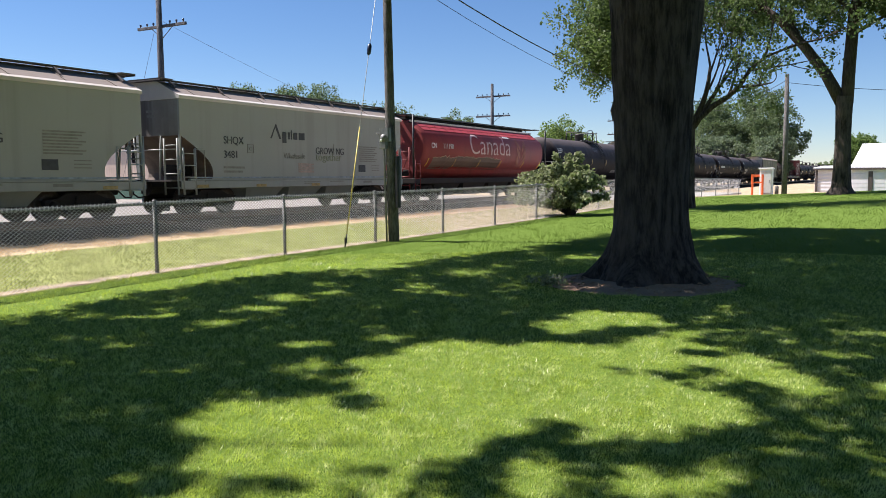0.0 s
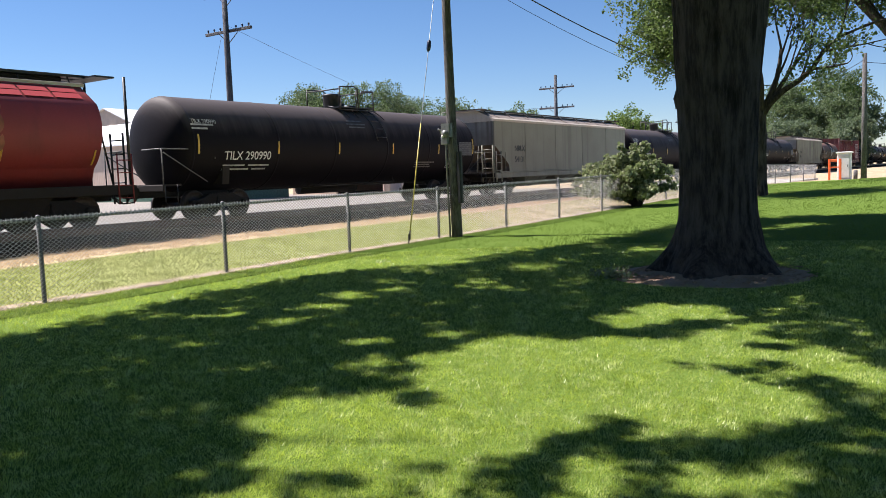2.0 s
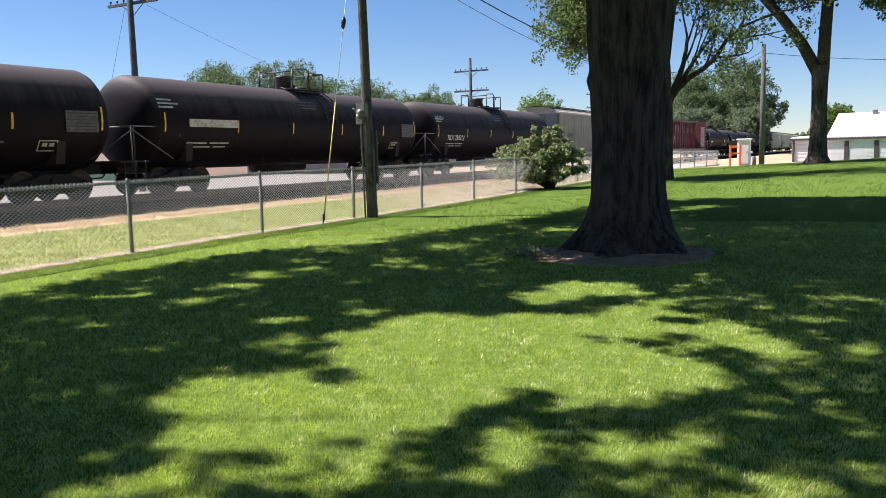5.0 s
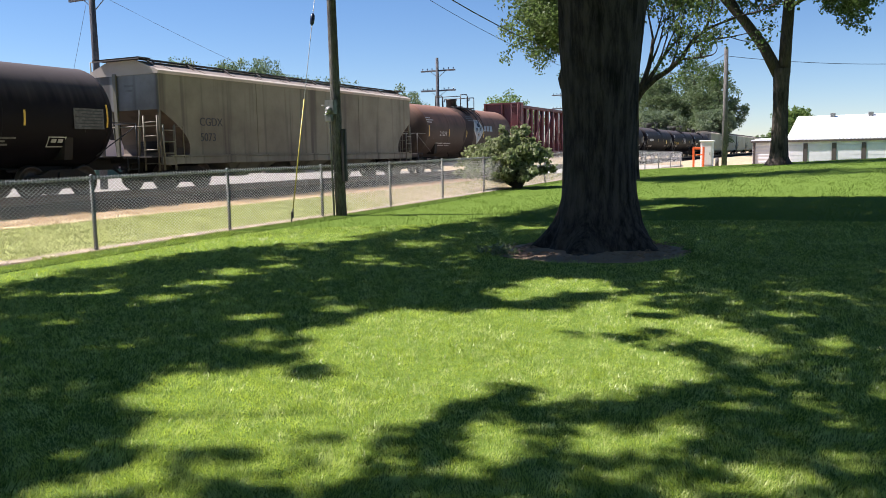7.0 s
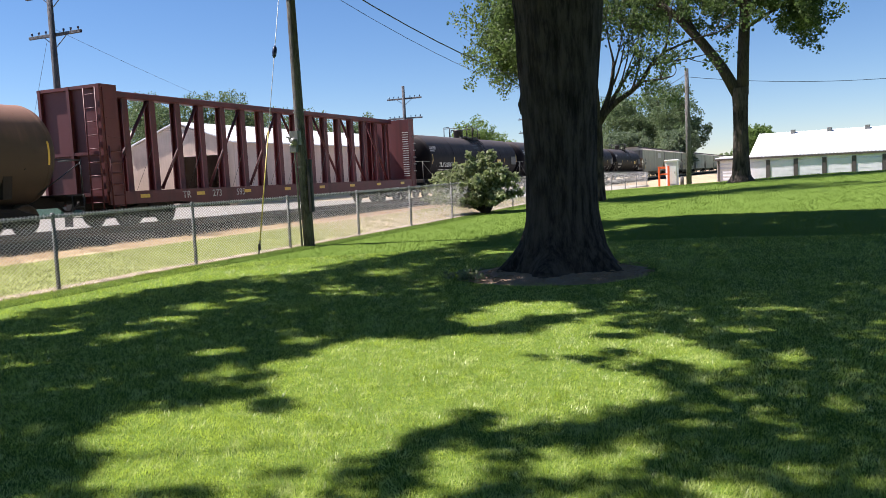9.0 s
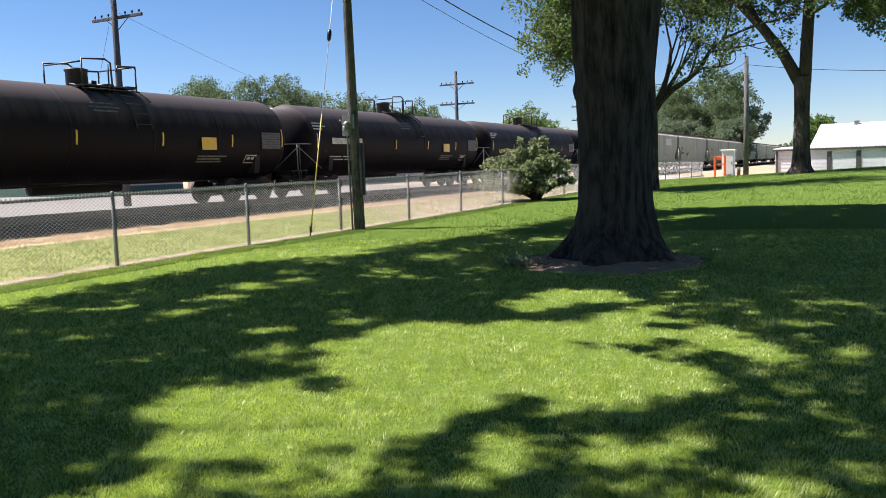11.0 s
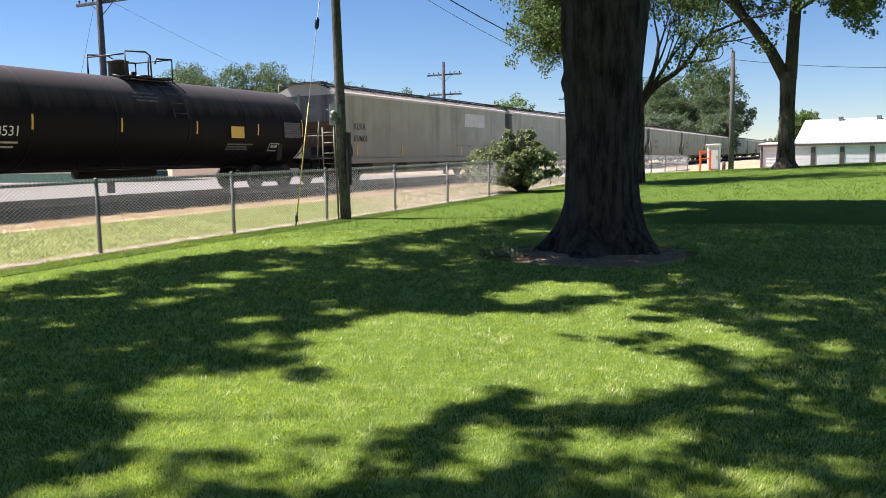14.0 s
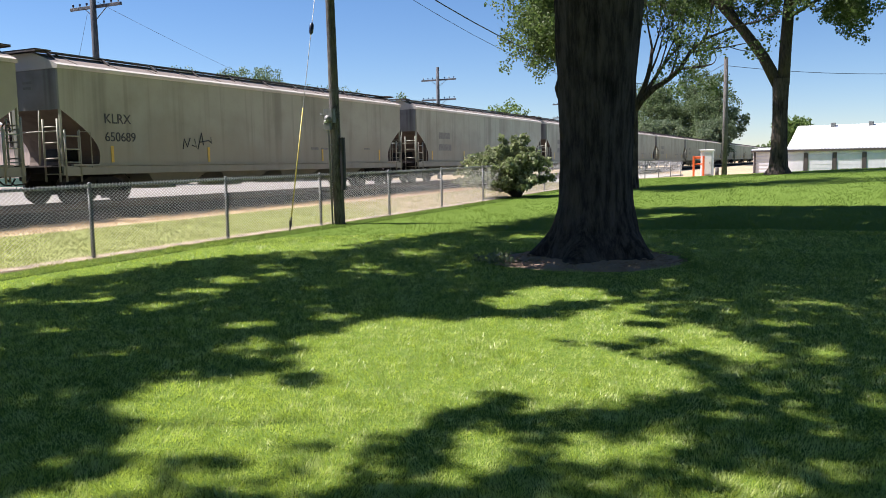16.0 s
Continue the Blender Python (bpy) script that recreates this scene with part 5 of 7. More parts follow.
    for j in range(n):
        za, zb = 1.50 + 1.50 * j / n, 1.50 + 1.50 * (j + 1) / n
        wid = lambda q: 0.76 * (q - 1.50) / 0.87 if q < 2.37 else 0.76 - 0.38 * (q - 2.37) / 0.63
        g.add([(tank_side(za) - 0.005, 0.72 - wid(za), za), (tank_side(za) - 0.005, 0.72 + wid(za), za), (tank_side(zb) - 0.005, 0.72 + wid(zb), zb), (tank_side(zb) - 0.005, 0.72 - wid(zb), zb)], [(0, 1, 2, 3)])
    part("emblem_border", g, M_DIMWHITE, c, "worn white border of the emblem")
    # dark spill down the side from the valves
    rnd = random.Random(9)
    vs = []
    for j in range(25):
        a = radians(84 - j * 6)
        for y in (-1.25 - 0.25 * math.sin(j * 0.5) + rnd.uniform(-0.08, 0.08), 0.15 - 0.2 * math.cos(j * 0.4) + rnd.uniform(-0.08, 0.08)):
            vs.append((1.506 * math.cos(a), y, 2.24 + 1.506 * math.sin(a)))
    part("spill_stain", Geo().add(vs, [(2 * j, 2 * j + 1, 2 * j + 3, 2 * j + 2) for j in range(24)], 0, True), M_SPILL, c, "dark spill stain down the tank side")
    for p, q in ((0.72, 2.66), (0.44, 2.38), (1.00, 2.38), (0.72, 2.10)):
        part("emblem_dot", wrap(Geo().box((0, 0, 0), (0.006, 0.24, 0.24)).mesh("emblem_dot", [M_BLUE]), lambda h, q=q: tank_side(q + h) + 0.01), None, c, "", (0, p, q))
    for k in range(3):
        part("wordmark", wrap(Geo().box((0, 0, 0), (0.006, 0.36, 0.34)).mesh("wordmark", [M_SLATE]), lambda h: tank_side(2.48 + h)), None, c, "pale wordmark drawn as plain blocks", (0, 1.72 + k * 0.50, 2.48))
    at_track(c, 166.4)
    at_track(centerbeam_car(22.6), 186.1)
    # string of stained white hoppers
    mids = [281.6, 302.7, 324.4]
    texts = [("KLRX", "650601"), ("KLRX", "650689"), None]
    L = 19.7
    for mid, tx in zip(mids, texts):
        c = hopper_car(19.7 if mid < 300 else 19.9, 3.84, "stained white covered hopper car with brown end slopes", M_TAN_CAR, M_TAN_LIT, notch=1.3, bays=4, seams=0, rise=0.42)
        if tx:
            text_on(c, tx[0], hx, -L / 2 + 1.40, 2.28, 0.42, M_DARKINK)
            text_on(c, tx[1], hx, -L / 2 + 1.40, 1.74, 0.40, M_DARKINK)
        else:
            bars(c, [(hx, -L / 2 + 2.5, 2.45, 1.4, 0.35), (hx, -L / 2 + 2.5, 1.8, 1.6, 0.35)], M_FADEINK)
        if mid == mids[0]:
            part("patch_panel", Geo().box((hx, 4.95, 3.1), (0.01, 2.9, 0.75)), M_PATCH, c, "repainted grey patch")
        if mid == mids[1]:
            g = Geo()
            for pts in ([(-2.9, 1.4), (-2.8, 1.9), (-2.6, 1.5), (-2.4, 1.95)], [(-2.3, 1.6), (-2.0, 1.5), (-2.1, 1.9)], [(-1.9, 1.4), (-1.6, 2.2), (-1.5, 1.6)], [(-1.7, 1.75), (-1.1, 1.85), (-0.9, 1.7), (-0.95, 2.0)]):
                g.tube([(1.575, a * 0.7 - 3.2, 0.55 + b * 0.7) for a, b in pts], 0.016, 5)
            part("scrawl", g, M_DARKINK, c, "black sprayed scrawl")
        for y in (-8.2, -4.0, 3.0, 7.8):
            part("reflector_strip", Geo().box((hx, y, 1.35), (0.012, 0.10, 0.5)), M_REFLECT, c)
        bars(c, [(hx, 2.2, 1.62, 0.5, 0.1), (hx, 2.9, 1.62, 0.7, 0.08), (hx, 3.9, 1.60, 0.4, 0.12), (hx, 6.4, 1.64, 0.5, 0.06)], M_FADEINK)
        at_track(c, mid)
    copy_far(14)


build_train()

# ---------- trees ----------
def leaf_mesh(name, centres, per, spread, size, mat, seed=0, flat=1.0, corners=6):
    """Many small pointed leaves scattered round the given centres."""
    rng = np.random.default_rng(seed)
    c = np.repeat(np.asarray(centres, float), per, axis=0)
    n = len(c)
    off = rng.normal(0, 1, (n, 3))
    off /= np.maximum(1e-6, np.linalg.norm(off, axis=1))[:, None]
    off *= (rng.random((n, 1)) ** 0.5) * spread
    off[:, 2] *= flat
    c = c + off
    a = rng.normal(0, 1, (n, 3))
    a[:, 2] -= 0.5
    a /= np.linalg.norm(a, axis=1)[:, None]
    b = rng.normal(0, 1, (n, 3))
    b -= (b * a).sum(1)[:, None] * a
    b /= np.linalg.norm(b, axis=1)[:, None]
    nrm = np.cross(a, b)
    s = (size * rng.uniform(0.6, 1.25, n))[:, None]
    if corners == 6:
        shape = [(-0.5, 0, 0), (-0.15, 0.42, 0.06), (0.2, 0.30, 0.03), (0.55, 0, -0.10), (0.2, -0.30, 0.03), (-0.15, -0.42, 0.06)]
    else:
        shape = [(-0.5, 0, 0), (0, 0.38, 0.06), (0.5, 0, -0.06), (0, -0.38, 0.06)]
    v = np.stack([c + s * (a * p + b * q + nrm * r) for p, q, r in shape], 1)
    return quick_mesh(name, v.reshape(-1, 3), np.arange(n * len(shape)), len(shape), mat)


def grow(g, p, d, length, r, level, rng, tips, splits=3, droop=0.0, spread=0.55, n=7):
    """A limb and its branches; ends of the twigs go to tips."""
    pts, radii = [Vector(p)], [r]
    q, v = Vector(p), Vector(d).normalized()
    steps = 5
    for i in range(steps):
        v = (v + Vector((rng.uniform(-0.16, 0.16), rng.uniform(-0.16, 0.16), rng.uniform(-0.08, 0.14) - droop))).normalized()
        q = q + v * (length / steps)
        pts.append(q.copy())
        radii.append(r * (1 - 0.55 * (i + 1) / steps))
    g.tube(pts, radii, n if level > 1 else 5)
    if level <= 0:
        tips.append(tuple(pts[-1]))
        tips.append(tuple(pts[-3]))
        return
    if level == 1:
        tips.append(tuple(pts[-1]))
    for k in range(splits):
        at = pts[rng.choice((3, 4, 5)) if k else 5]
        nd = (v + Vector((rng.uniform(-1, 1), rng.uniform(-1, 1), rng.uniform(-0.4, 0.6))) * spread).normalized()
        grow(g, at, nd, length * rng.uniform(0.55, 0.78), radii[-1] * rng.uniform(0.75, 0.95), level - 1, rng, tips, splits, droop, spread, n)


def trunk_geo(base, levels, lean=(0, 0), seg=64, furrow=0.035, roots=0.0, seed=1):
    """A trunk from (height, radius) levels with root flare and furrowed bark."""
    g = Geo()
    zs = [z for z, _ in levels]
    n = 56
    vs, fs = [], []
    for i in range(n + 1):
        z = zs[0] + (zs[-1] - zs[0]) * (i / n) ** 1.35
        r = float(np.interp(z, zs, [q for _, q in levels]))
        for k in range(seg):
            a = 2 * math.pi * k / seg
            ridge = noise.noise(Vector((math.cos(a) * 3.2 + seed, math.sin(a) * 3.2, z * 0.5)))
            fine = noise.noise(Vector((math.cos(a) * 11, math.sin(a) * 11 + seed, z * 1.1)))
            lobe = roots * max(0, math.sin(a * 5 + seed) + 0.3 * math.sin(a * 3)) * max(0.0, 1 - z / 0.7) ** 2
            rr = r * (1 + 0.07 * ridge) + furrow * fine + lobe
            vs.append((base[0] + lean[0] * z + rr * math.cos(a), base[1] + lean[1] * z + rr * math.sin(a), base[2] + z))
    for i in range(n):
        for k in range(seg):
            fs.append((i * seg + k, i * seg + (k + 1) % seg, (i + 1) * seg + (k + 1) % seg, (i + 1) * seg + k))
    g.add(vs, fs, 0, True)
    return g


# where the crowns shade the lawn: left edge of the shade, and sunlit gaps (x, y, half width, half depth)
EDGE_Y = [-9, 2, 5.5, 7.4, 9.1, 10.9, 13.2, 15.5, 17.7, 20]
EDGE_X = [-8.2, -8.2, -8.2, -8.5, -8.1, -7.3, -6.4, -6.1, -5.9, -5.4]
SUNNY = [(-2.76, 4.92, 0.64, 1.21), (-2.16, 5.28, 0.65, 1.07), (-1.54, 5.05, 0.54, 0.86), (-1.61, 6.38, 0.41, 0.51), (-2.68, 3.71, 0.49, 0.66), (-2.81, 3.18, 0.42, 0.46), (-2.25, 3.51, 0.33, 0.38), (-2.1, 4.22, 0.37, 0.47), (-2.85, 2.85, 0.27, 0.28), (-2.31, 2.83, 0.16, 0.19), (-1.96, 2.93, 0.13, 0.33), (-1.45, 3.34, 0.19, 0.27), (-0.87, 3.55, 0.28, 0.15), (-1.0, 5.11, 0.21, 0.54), (-2.47, 7.7, 0.45, 0.49), (-2.69, 7.08, 0.29, 0.37), (-1.0, 6.32, 0.26, 0.34), (-0.54, 5.78, 0.22, 0.35), (-2.86, 2.1, 0.31, 0.11), (-2.72, 2.38, 0.22, 0.14), (-0.29, 3.45, 0.16, 0.15), (0.06, 3.66, 0.12, 0.09), (-3.21, 3.7, 0.24, 0.31), (-3.39, 3.41, 0.32, 0.36), (-3.49, 9.68, 0.25, 0.28)]
DAPPLES = [(-0.07, 5.9, 0.14, 0.28), (-0.97, 5.75, 0.24, 0.25), (-3.18, 2.41, 0.11, 0.07), (-2.34, 2.56, 0.15, 0.12), (-2.04, 2.56, 0.12, 0.1), (-0.51, 3.47, 0.12, 0.08), (-0.87, 3.14, 0.14, 0.08), (0.13, 4.24, 0.13, 0.07), (-4.64, 4.11, 0.15, 0.16), (-3.66, 3.45, 0.1, 0.12), (-3.88, 2.94, 0.09, 0.12), (-6.42, 7.34, 0.31, 0.35), (-5.9, 5.71, 0.23, 0.24), (-6.16, 6.62, 0.39, 0.25), (-7.32, 6.2, 0.27, 0.23), (-6.17, 7.93, 0.29, 0.27), (-3.84, 3.88, 0.15, 0.12), (-5.83, 4.45, 0.2, 0.16), (-4.46, 5.24, 0.25, 0.23), (-0.37, 6.83, 0.17, 0.14), (-3.94, 5.84, 0.23, 0.21), (-5.61, 11.61, 0.37, 0.45)]
SPRAYS = [(-0.29, 5.03, 0.18, 0.12), (-1.59, 2.91, 0.13, 0.14), (-0.76, 3.1, 0.27, 0.11), (-1.69, 3.81, 0.22, 0.1), (-1.33, 3.74, 0.14, 0.07), (-3.43, 4.15, 0.19, 0.14), (-1.42, 5.61, 0.17, 0.13), (-1.7, 4.19, 0.11, 0.14), (-0.81, 3.85, 0.3, 0.06), (-0.45, 4.15, 0.15, 0.07), (-0.04, 4.32, 0.29, 0.15), (-1.91, 3.22, 0.08, 0.14), (-1.41, 2.88, 0.26, 0.18), (-1.06, 3.0, 0.14, 0.16), (-2.97, 4.02, 0.11, 0.12), (-0.98, 4.39, 0.12, 0.08), (-0.99, 5.46, 0.14, 0.13), (-1.31, 6.46, 0.2, 0.11), (-2.52, 2.69, 0.1, 0.06), (-2.23, 3.06, 0.08, 0.05), (-2.69, 2.62, 0.08, 0.05), (-1.76, 5.62, 0.08, 0.09)]
GAP_TURN = radians(23.7)
FINE = (-7.4, 1.4, 0.0, 8.3)


def inside(spots, x, y, margin, edge):
    for gx, gy, a, b in spots:
        u = (x - gx) * math.cos(GAP_TURN) + (y - gy) * math.sin(GAP_TURN)
        v = (y - gy) * math.cos(GAP_TURN) - (x - gx) * math.sin(GAP_TURN)
        m = min(margin, 0.25 * min(a, b))
        if (u / (a + m)) ** 2 + (v / (b + m)) ** 2 < edge:
            return True
    return False


def shaded(x, y, rng, fine=False):
    if y > 20.5 or x < np.interp(y, EDGE_Y, EDGE_X):
        return False
    margin = 0.14
    if fine and inside(SPRAYS, x, y, -0.02, rng.uniform(0.6, 1.0)):
        return True
    if inside(SUNNY, x, y, margin, rng.uniform(0.8, 1.15)) or inside(DAPPLES, x, y, 0.0, rng.uniform(0.4, 1.2)):
        return False
    if x > -0.9 or (x < -2.6 and y < 4.4) or (x < -4.4 and y < 5.3):
        return True
    lacy = noise.noise(Vector((x * 0.9, y * 1.1, 3.3))) + 0.45 * noise.noise(Vector((x * 2.3, y * 2.9, 7)))
    if fine:
        if x > -1.3 and y > 4.0:
            return True
        return lacy + 0.7 * noise.noise(Vector((x * 4.0, y * 4.6, 2))) > -0.42
    return lacy > (-0.30 if x < -2.5 else -0.62)


def crown_points(count, seed, lo, hi, accept, fine=False):
    rng = np.random.default_rng(seed)
    out = []
    tries = 0
    while len(out) < count and tries < count * 40:
        tries += 1
        if fine:
            x, y, h = rng.uniform(FINE[0], FINE[1]), rng.uniform(FINE[2], FINE[3]), rng.uniform(lo, hi)
        else:
            x, y, h = rng.uniform(-9, 9.5), rng.uniform(-9, 21), rng.uniform(lo, hi)
            if FINE[0] < x < FINE[1] and FINE[2] < y < FINE[3]:
                continue
        if not shaded(x, y, rng, fine):
            continue
        p = (x - SUN_SHIFT[0] * h, y - SUN_SHIFT[1] * h, h)
        if accept(p):
            out.append(p)
    return out


def build_big_tree():
    bx, by = -2.95, 10.72
    t = thing("maple_tree", "huge old maple with dark furrowed bark and flared roots", "tree")
    trunk = trunk_geo((bx, by, 0), [(-0.15, 0.86), (0.0, 0.78), (0.15, 0.70), (0.4, 0.575), (0.8, 0.50), (1.3, 0.475), (1.9, 0.485), (2.6, 0.52), (3.3, 0.56), (3.9, 0.60), (4.4, 0.52)], (0.015, 0), roots=0.30, seed=3)
    part("trunk", trunk, M_BARK, t)
    rng = random.Random(11)
    g, tips = Geo(), []
    for d, r, ln in (((-0.55, 0.1, 1.0), 0.40, 3.2), ((0.5, 0.2, 1.1), 0.42, 3.4), ((0.05, 0.7, 1.0), 0.28, 3.0), ((0.0, -0.6, 1.1), 0.28, 3.0)):
        grow(g, (bx + d[0] * 0.35, by + d[1] * 0.35, 3.9), d, ln, r, 3, rng, tips, 3, -0.02, 0.6)
        part("limb", g, M_BARK_FAR, t)
        g = Geo()
    pts = crown_points(6600, 21, 6.6, 11.5, lambda p: p[0] > -8.6 and math.hypot(p[0] - bx, (p[1] - by) * 0.75) < 10.5)
    pts += [q for q in tips if q[2] > 7.0 and shaded(q[0] + SUN_SHIFT[0] * q[2], q[1] + SUN_SHIFT[1] * q[2], np.random.default_rng(1))]
    part("crown", leaf_mesh("crown", pts, 30, 0.40, 0.18, M_LEAF_SUN, 5, 1.0, 4), None, t, "broad crown of green lobed leaves")
    sprays = crown_points(2800, 51, 6.6, 9.0, lambda p: p[0] > -8.6, True)
    part("crown", leaf_mesh("crown", sprays, 13, 0.15, 0.115, M_LEAF_SUN, 15, 1.0, 4), None, t, "fine leafy sprays")
    # a burr and a short twig on the trunk
    g = Geo()
    g.lathe([(-0.2, 0.0), (-0.13, 0.08), (0.0, 0.11), (0.13, 0.07), (0.2, 0.0)], 14, 2, (bx - 0.42, by - 0.05, 2.35))
    part("burr", g, M_BARK, t)


build_big_tree()


def build_shade_tree():
    """The tree beside the fence that shades the left of the lawn."""
    bx, by = -13.6, -1.2
    t = thing("park_maple", "tall leafy maple beside the chain-link fence", "tree")
    z0 = float(height(bx, by))
    part("trunk", trunk_geo((bx, by, z0), [(-0.1, 0.55), (0.3, 0.42), (1.5, 0.36), (4.0, 0.34), (5.6, 0.30)], seg=24, seed=7), M_BARK, t)
    rng = random.Random(5)
    g, tips = Geo(), []
    for d, r in (((0.35, 0.6, 0.9), 0.20), ((-0.2, 0.4, 1.0), 0.18), ((0.2, 1.0, 0.8), 0.19), ((0.3, -0.3, 1.0), 0.16)):
        grow(g, (bx, by, z0 + 5.2), d, 3.6, r, 2, rng, tips, 3, 0, 0.5)
        part("limb", g, M_BARK_FAR, t)
        g = Geo()
    pts = crown_points(2700, 33, 8.0, 11.0, lambda p: p[0] <= -8.6)
    part("crown", leaf_mesh("crown", pts, 30, 0.40, 0.18, M_LEAF_SUN, 6, 1.0, 4), None, t, "broad crown of green lobed leaves")
    sprays = crown_points(5600, 53, 8.0, 10.0, lambda p: p[0] <= -8.6, True)
    part("crown", leaf_mesh("crown", sprays, 13, 0.15, 0.115, M_LEAF_SUN, 16, 1.0, 4), None, t, "fine leafy sprays")


build_shade_tree()


def build_mid_tree():
    """Slender tree with crooked limbs behind the huge maple."""
    bx, by = -6.75, 30.0
    z0 = float(height(bx, by))
    t = thing("crooked_tree", "dark slender tree with crooked limbs and sparse leaves", "tree")
    part("trunk", trunk_geo((bx, by, z0 - 0.1), [(-0.1, 0.30), (0.1, 0.24), (0.6, 0.20), (1.8, 0.17), (3.2, 0.16)], seg=20, seed=9, furrow=0.02), M_BARK, t)
    rng = random.Random(23)
    g, tips = Geo(), []
    c = Vector((bx, by, z0 + 2.8))
    # the long crooked limb over the lawn
    bend = [(0, 0, 0), (0.30, 0, 0.45), (0.75, 0, 0.85), (1.25, 0.05, 1.15), (1.65, 0.05, 1.50), (2.0, 0, 2.05), (2.5, -0.05, 2.45), (3.1, -0.1, 2.65)]
    g.tube([tuple(c + Vector(q)) for q in bend], [0.13, 0.115, 0.10, 0.09, 0.08, 0.07, 0.055, 0.035], 8)
    part("limb", g, M_BARK, t)
    g = Geo()
    for q, d in ((bend[3], (0.3, 0.2, 1.0)), (bend[5], (0.9, 0.2, 0.1)), (bend[6], (0.2, -0.3, 1.0)), (bend[7], (0.9, 0.1, 0.3)), (bend[4], (0.8, -0.3, -0.15))):
        grow(g, c + Vector(q), d, 1.35, 0.055, 2, rng, tips, 3, 0, 0.7, 5)
        part("limb", g, M_BARK_FAR, t)
        g = Geo()
    for d, ln, r in (((0.35, 0.1, 1.1), 2.4, 0.13), ((-0.45, 0.0, 1.0), 2.6, 0.13), ((0.1, -0.5, 1.0), 2.3, 0.12), ((-0.8, -0.1, 0.9), 2.6, 0.11), ((0.75, 0.2, 1.0), 2.3, 0.11)):
        grow(g, c, d, ln, r, 3, rng, tips, 3, -0.015, 0.62, 6)
        part("limb", g, M_BARK_FAR, t)
        g = Geo()
    tips = [q for q in tips if q[2] > 3.6]
    part("crown", leaf_mesh("crown", tips, 9, 0.45, 0.115, M_LEAF_DARK, 8), None, t, "sparse sunlit leaves")
    # denser leafy boughs high on the fence side
    rr = np.random.default_rng(4)
    pts = [(bx - 2.5 + rr.normal(0, 0.72), by - 1.0 + rr.normal(0, 1.0), 5.7 + abs(rr.normal(0, 1.4)) - max(0, rr.normal(0, 0.6))) for _ in range(700)]
    pts += [(bx + 2.1 + rr.normal(0, 0.6), by + rr.normal(0, 1.0), 5.1 + rr.normal(0, 0.7)) for _ in range(34)]
    pts += [(bx + 0.8 + rr.normal(0, 1.8), by + rr.normal(0, 1.3), 7.9 + abs(rr.normal(0, 1.2))) for _ in range(110)]
    part("bough", leaf_mesh("bough", pts, 62, 0.33, 0.105, M_LEAF, 9, 1.0, 4), None, t, "dense hanging leafy bough")


build_mid_tree()


def build_fork_tree():
    bx, by = -2.25, 38.7
    z0 = float(height(bx, by))
    t = thing("forked_maple", "tall dark maple forking low, with hanging leaves", "tree")
    part("trunk", trunk_geo((bx, by, z0 - 0.1), [(-0.1, 0.60), (0.1, 0.50), (0.4, 0.40), (1.2, 0.345), (2.4, 0.31), (3.4, 0.32), (4.3, 0.36)], seg=28, seed=12, roots=0.18, furrow=0.02), M_BARK, t)
    rng = random.Random(31)
    g, tips = Geo(), []
    g.tube([(bx - 0.08, by, z0 + 3.9), (bx - 0.75, by, z0 + 5.2), (bx - 1.6, by - 0.1, z0 + 6.4), (bx - 2.6, by - 0.2, z0 + 7.6), (bx - 4.0, by - 0.3, z0 + 8.8)], [0.27, 0.23, 0.21, 0.18, 0.12], 12)
    g.tube([(bx + 0.10, by, z0 + 3.9), (bx + 0.15, by, z0 + 5.5), (bx + 0.25, by, z0 + 7.5), (bx + 0.5, by, z0 + 9.5)], [0.26, 0.25, 0.23, 0.18], 12)
    part("limb", g, M_BARK_FAR, t)
    g = Geo()
    for p, d in (((bx - 1.6, by, z0 + 6.4), (-0.3, 0.4, 0.9)), ((bx - 2.6, by, z0 + 7.6), (-0.9, -0.3, 0.5)), ((bx - 4, by, z0 + 8.8), (-0.6, 0.2, 0.5)), ((bx + 0.2, by, z0 + 6.8), (0.9, -0.2, 0.5)), ((bx + 0.25, by, z0 + 7.6), (-0.6, -0.4, 0.7)), ((bx + 0.5, by, z0 + 9.5), (0.6, 0.3, 0.8)), ((bx + 0.5, by, z0 + 9.0), (-0.4, 0.5, 0.9)), ((bx + 0.3, by, z0 + 8.0), (0.9, 0.5, 0.6))):
        grow(g, p, d, 2.4, 0.10, 2, rng, tips, 3, 0.02, 0.6, 6)
        part("limb", g, M_BARK_FAR, t)
        g = Geo()
    rr = np.random.default_rng(14)
    pts = [q for q in tips]
    for cx, cz, sx, sz, k in ((bx - 3.6, z0 + 8.6, 1.9, 0.9, 150), (bx - 0.6, z0 + 8.2, 1.2, 0.8, 90), (bx + 1.5, z0 + 8.5, 0.8, 0.55, 70), (bx + 2.75, z0 + 7.1, 0.34, 0.55, 60), (bx + 2.3, z0 + 7.9, 0.50, 0.45, 60), (bx - 5.5, z0 + 9.0, 1.6, 1.0, 90), (bx, z0 + 11.5, 3.5, 1.6, 260)):
        pts += [(cx + rr.normal(0, sx), by + rr.normal(0, 1.6), max(z0 + 5.9, cz + rr.normal(0, sz))) for _ in range(int(k * 1.5))]
    pts = [q for q in pts if q[2] > z0 + 6.9 + 0.5 * math.sin(q[0] * 2.3) or q[0] > bx + 2.2]
    part("crown", leaf_mesh("crown", pts, 52, 0.32, 0.13, M_LEAF_DARK, 10, 1.0, 4), None, t, "drooping green leafy crown")


build_fork_tree()


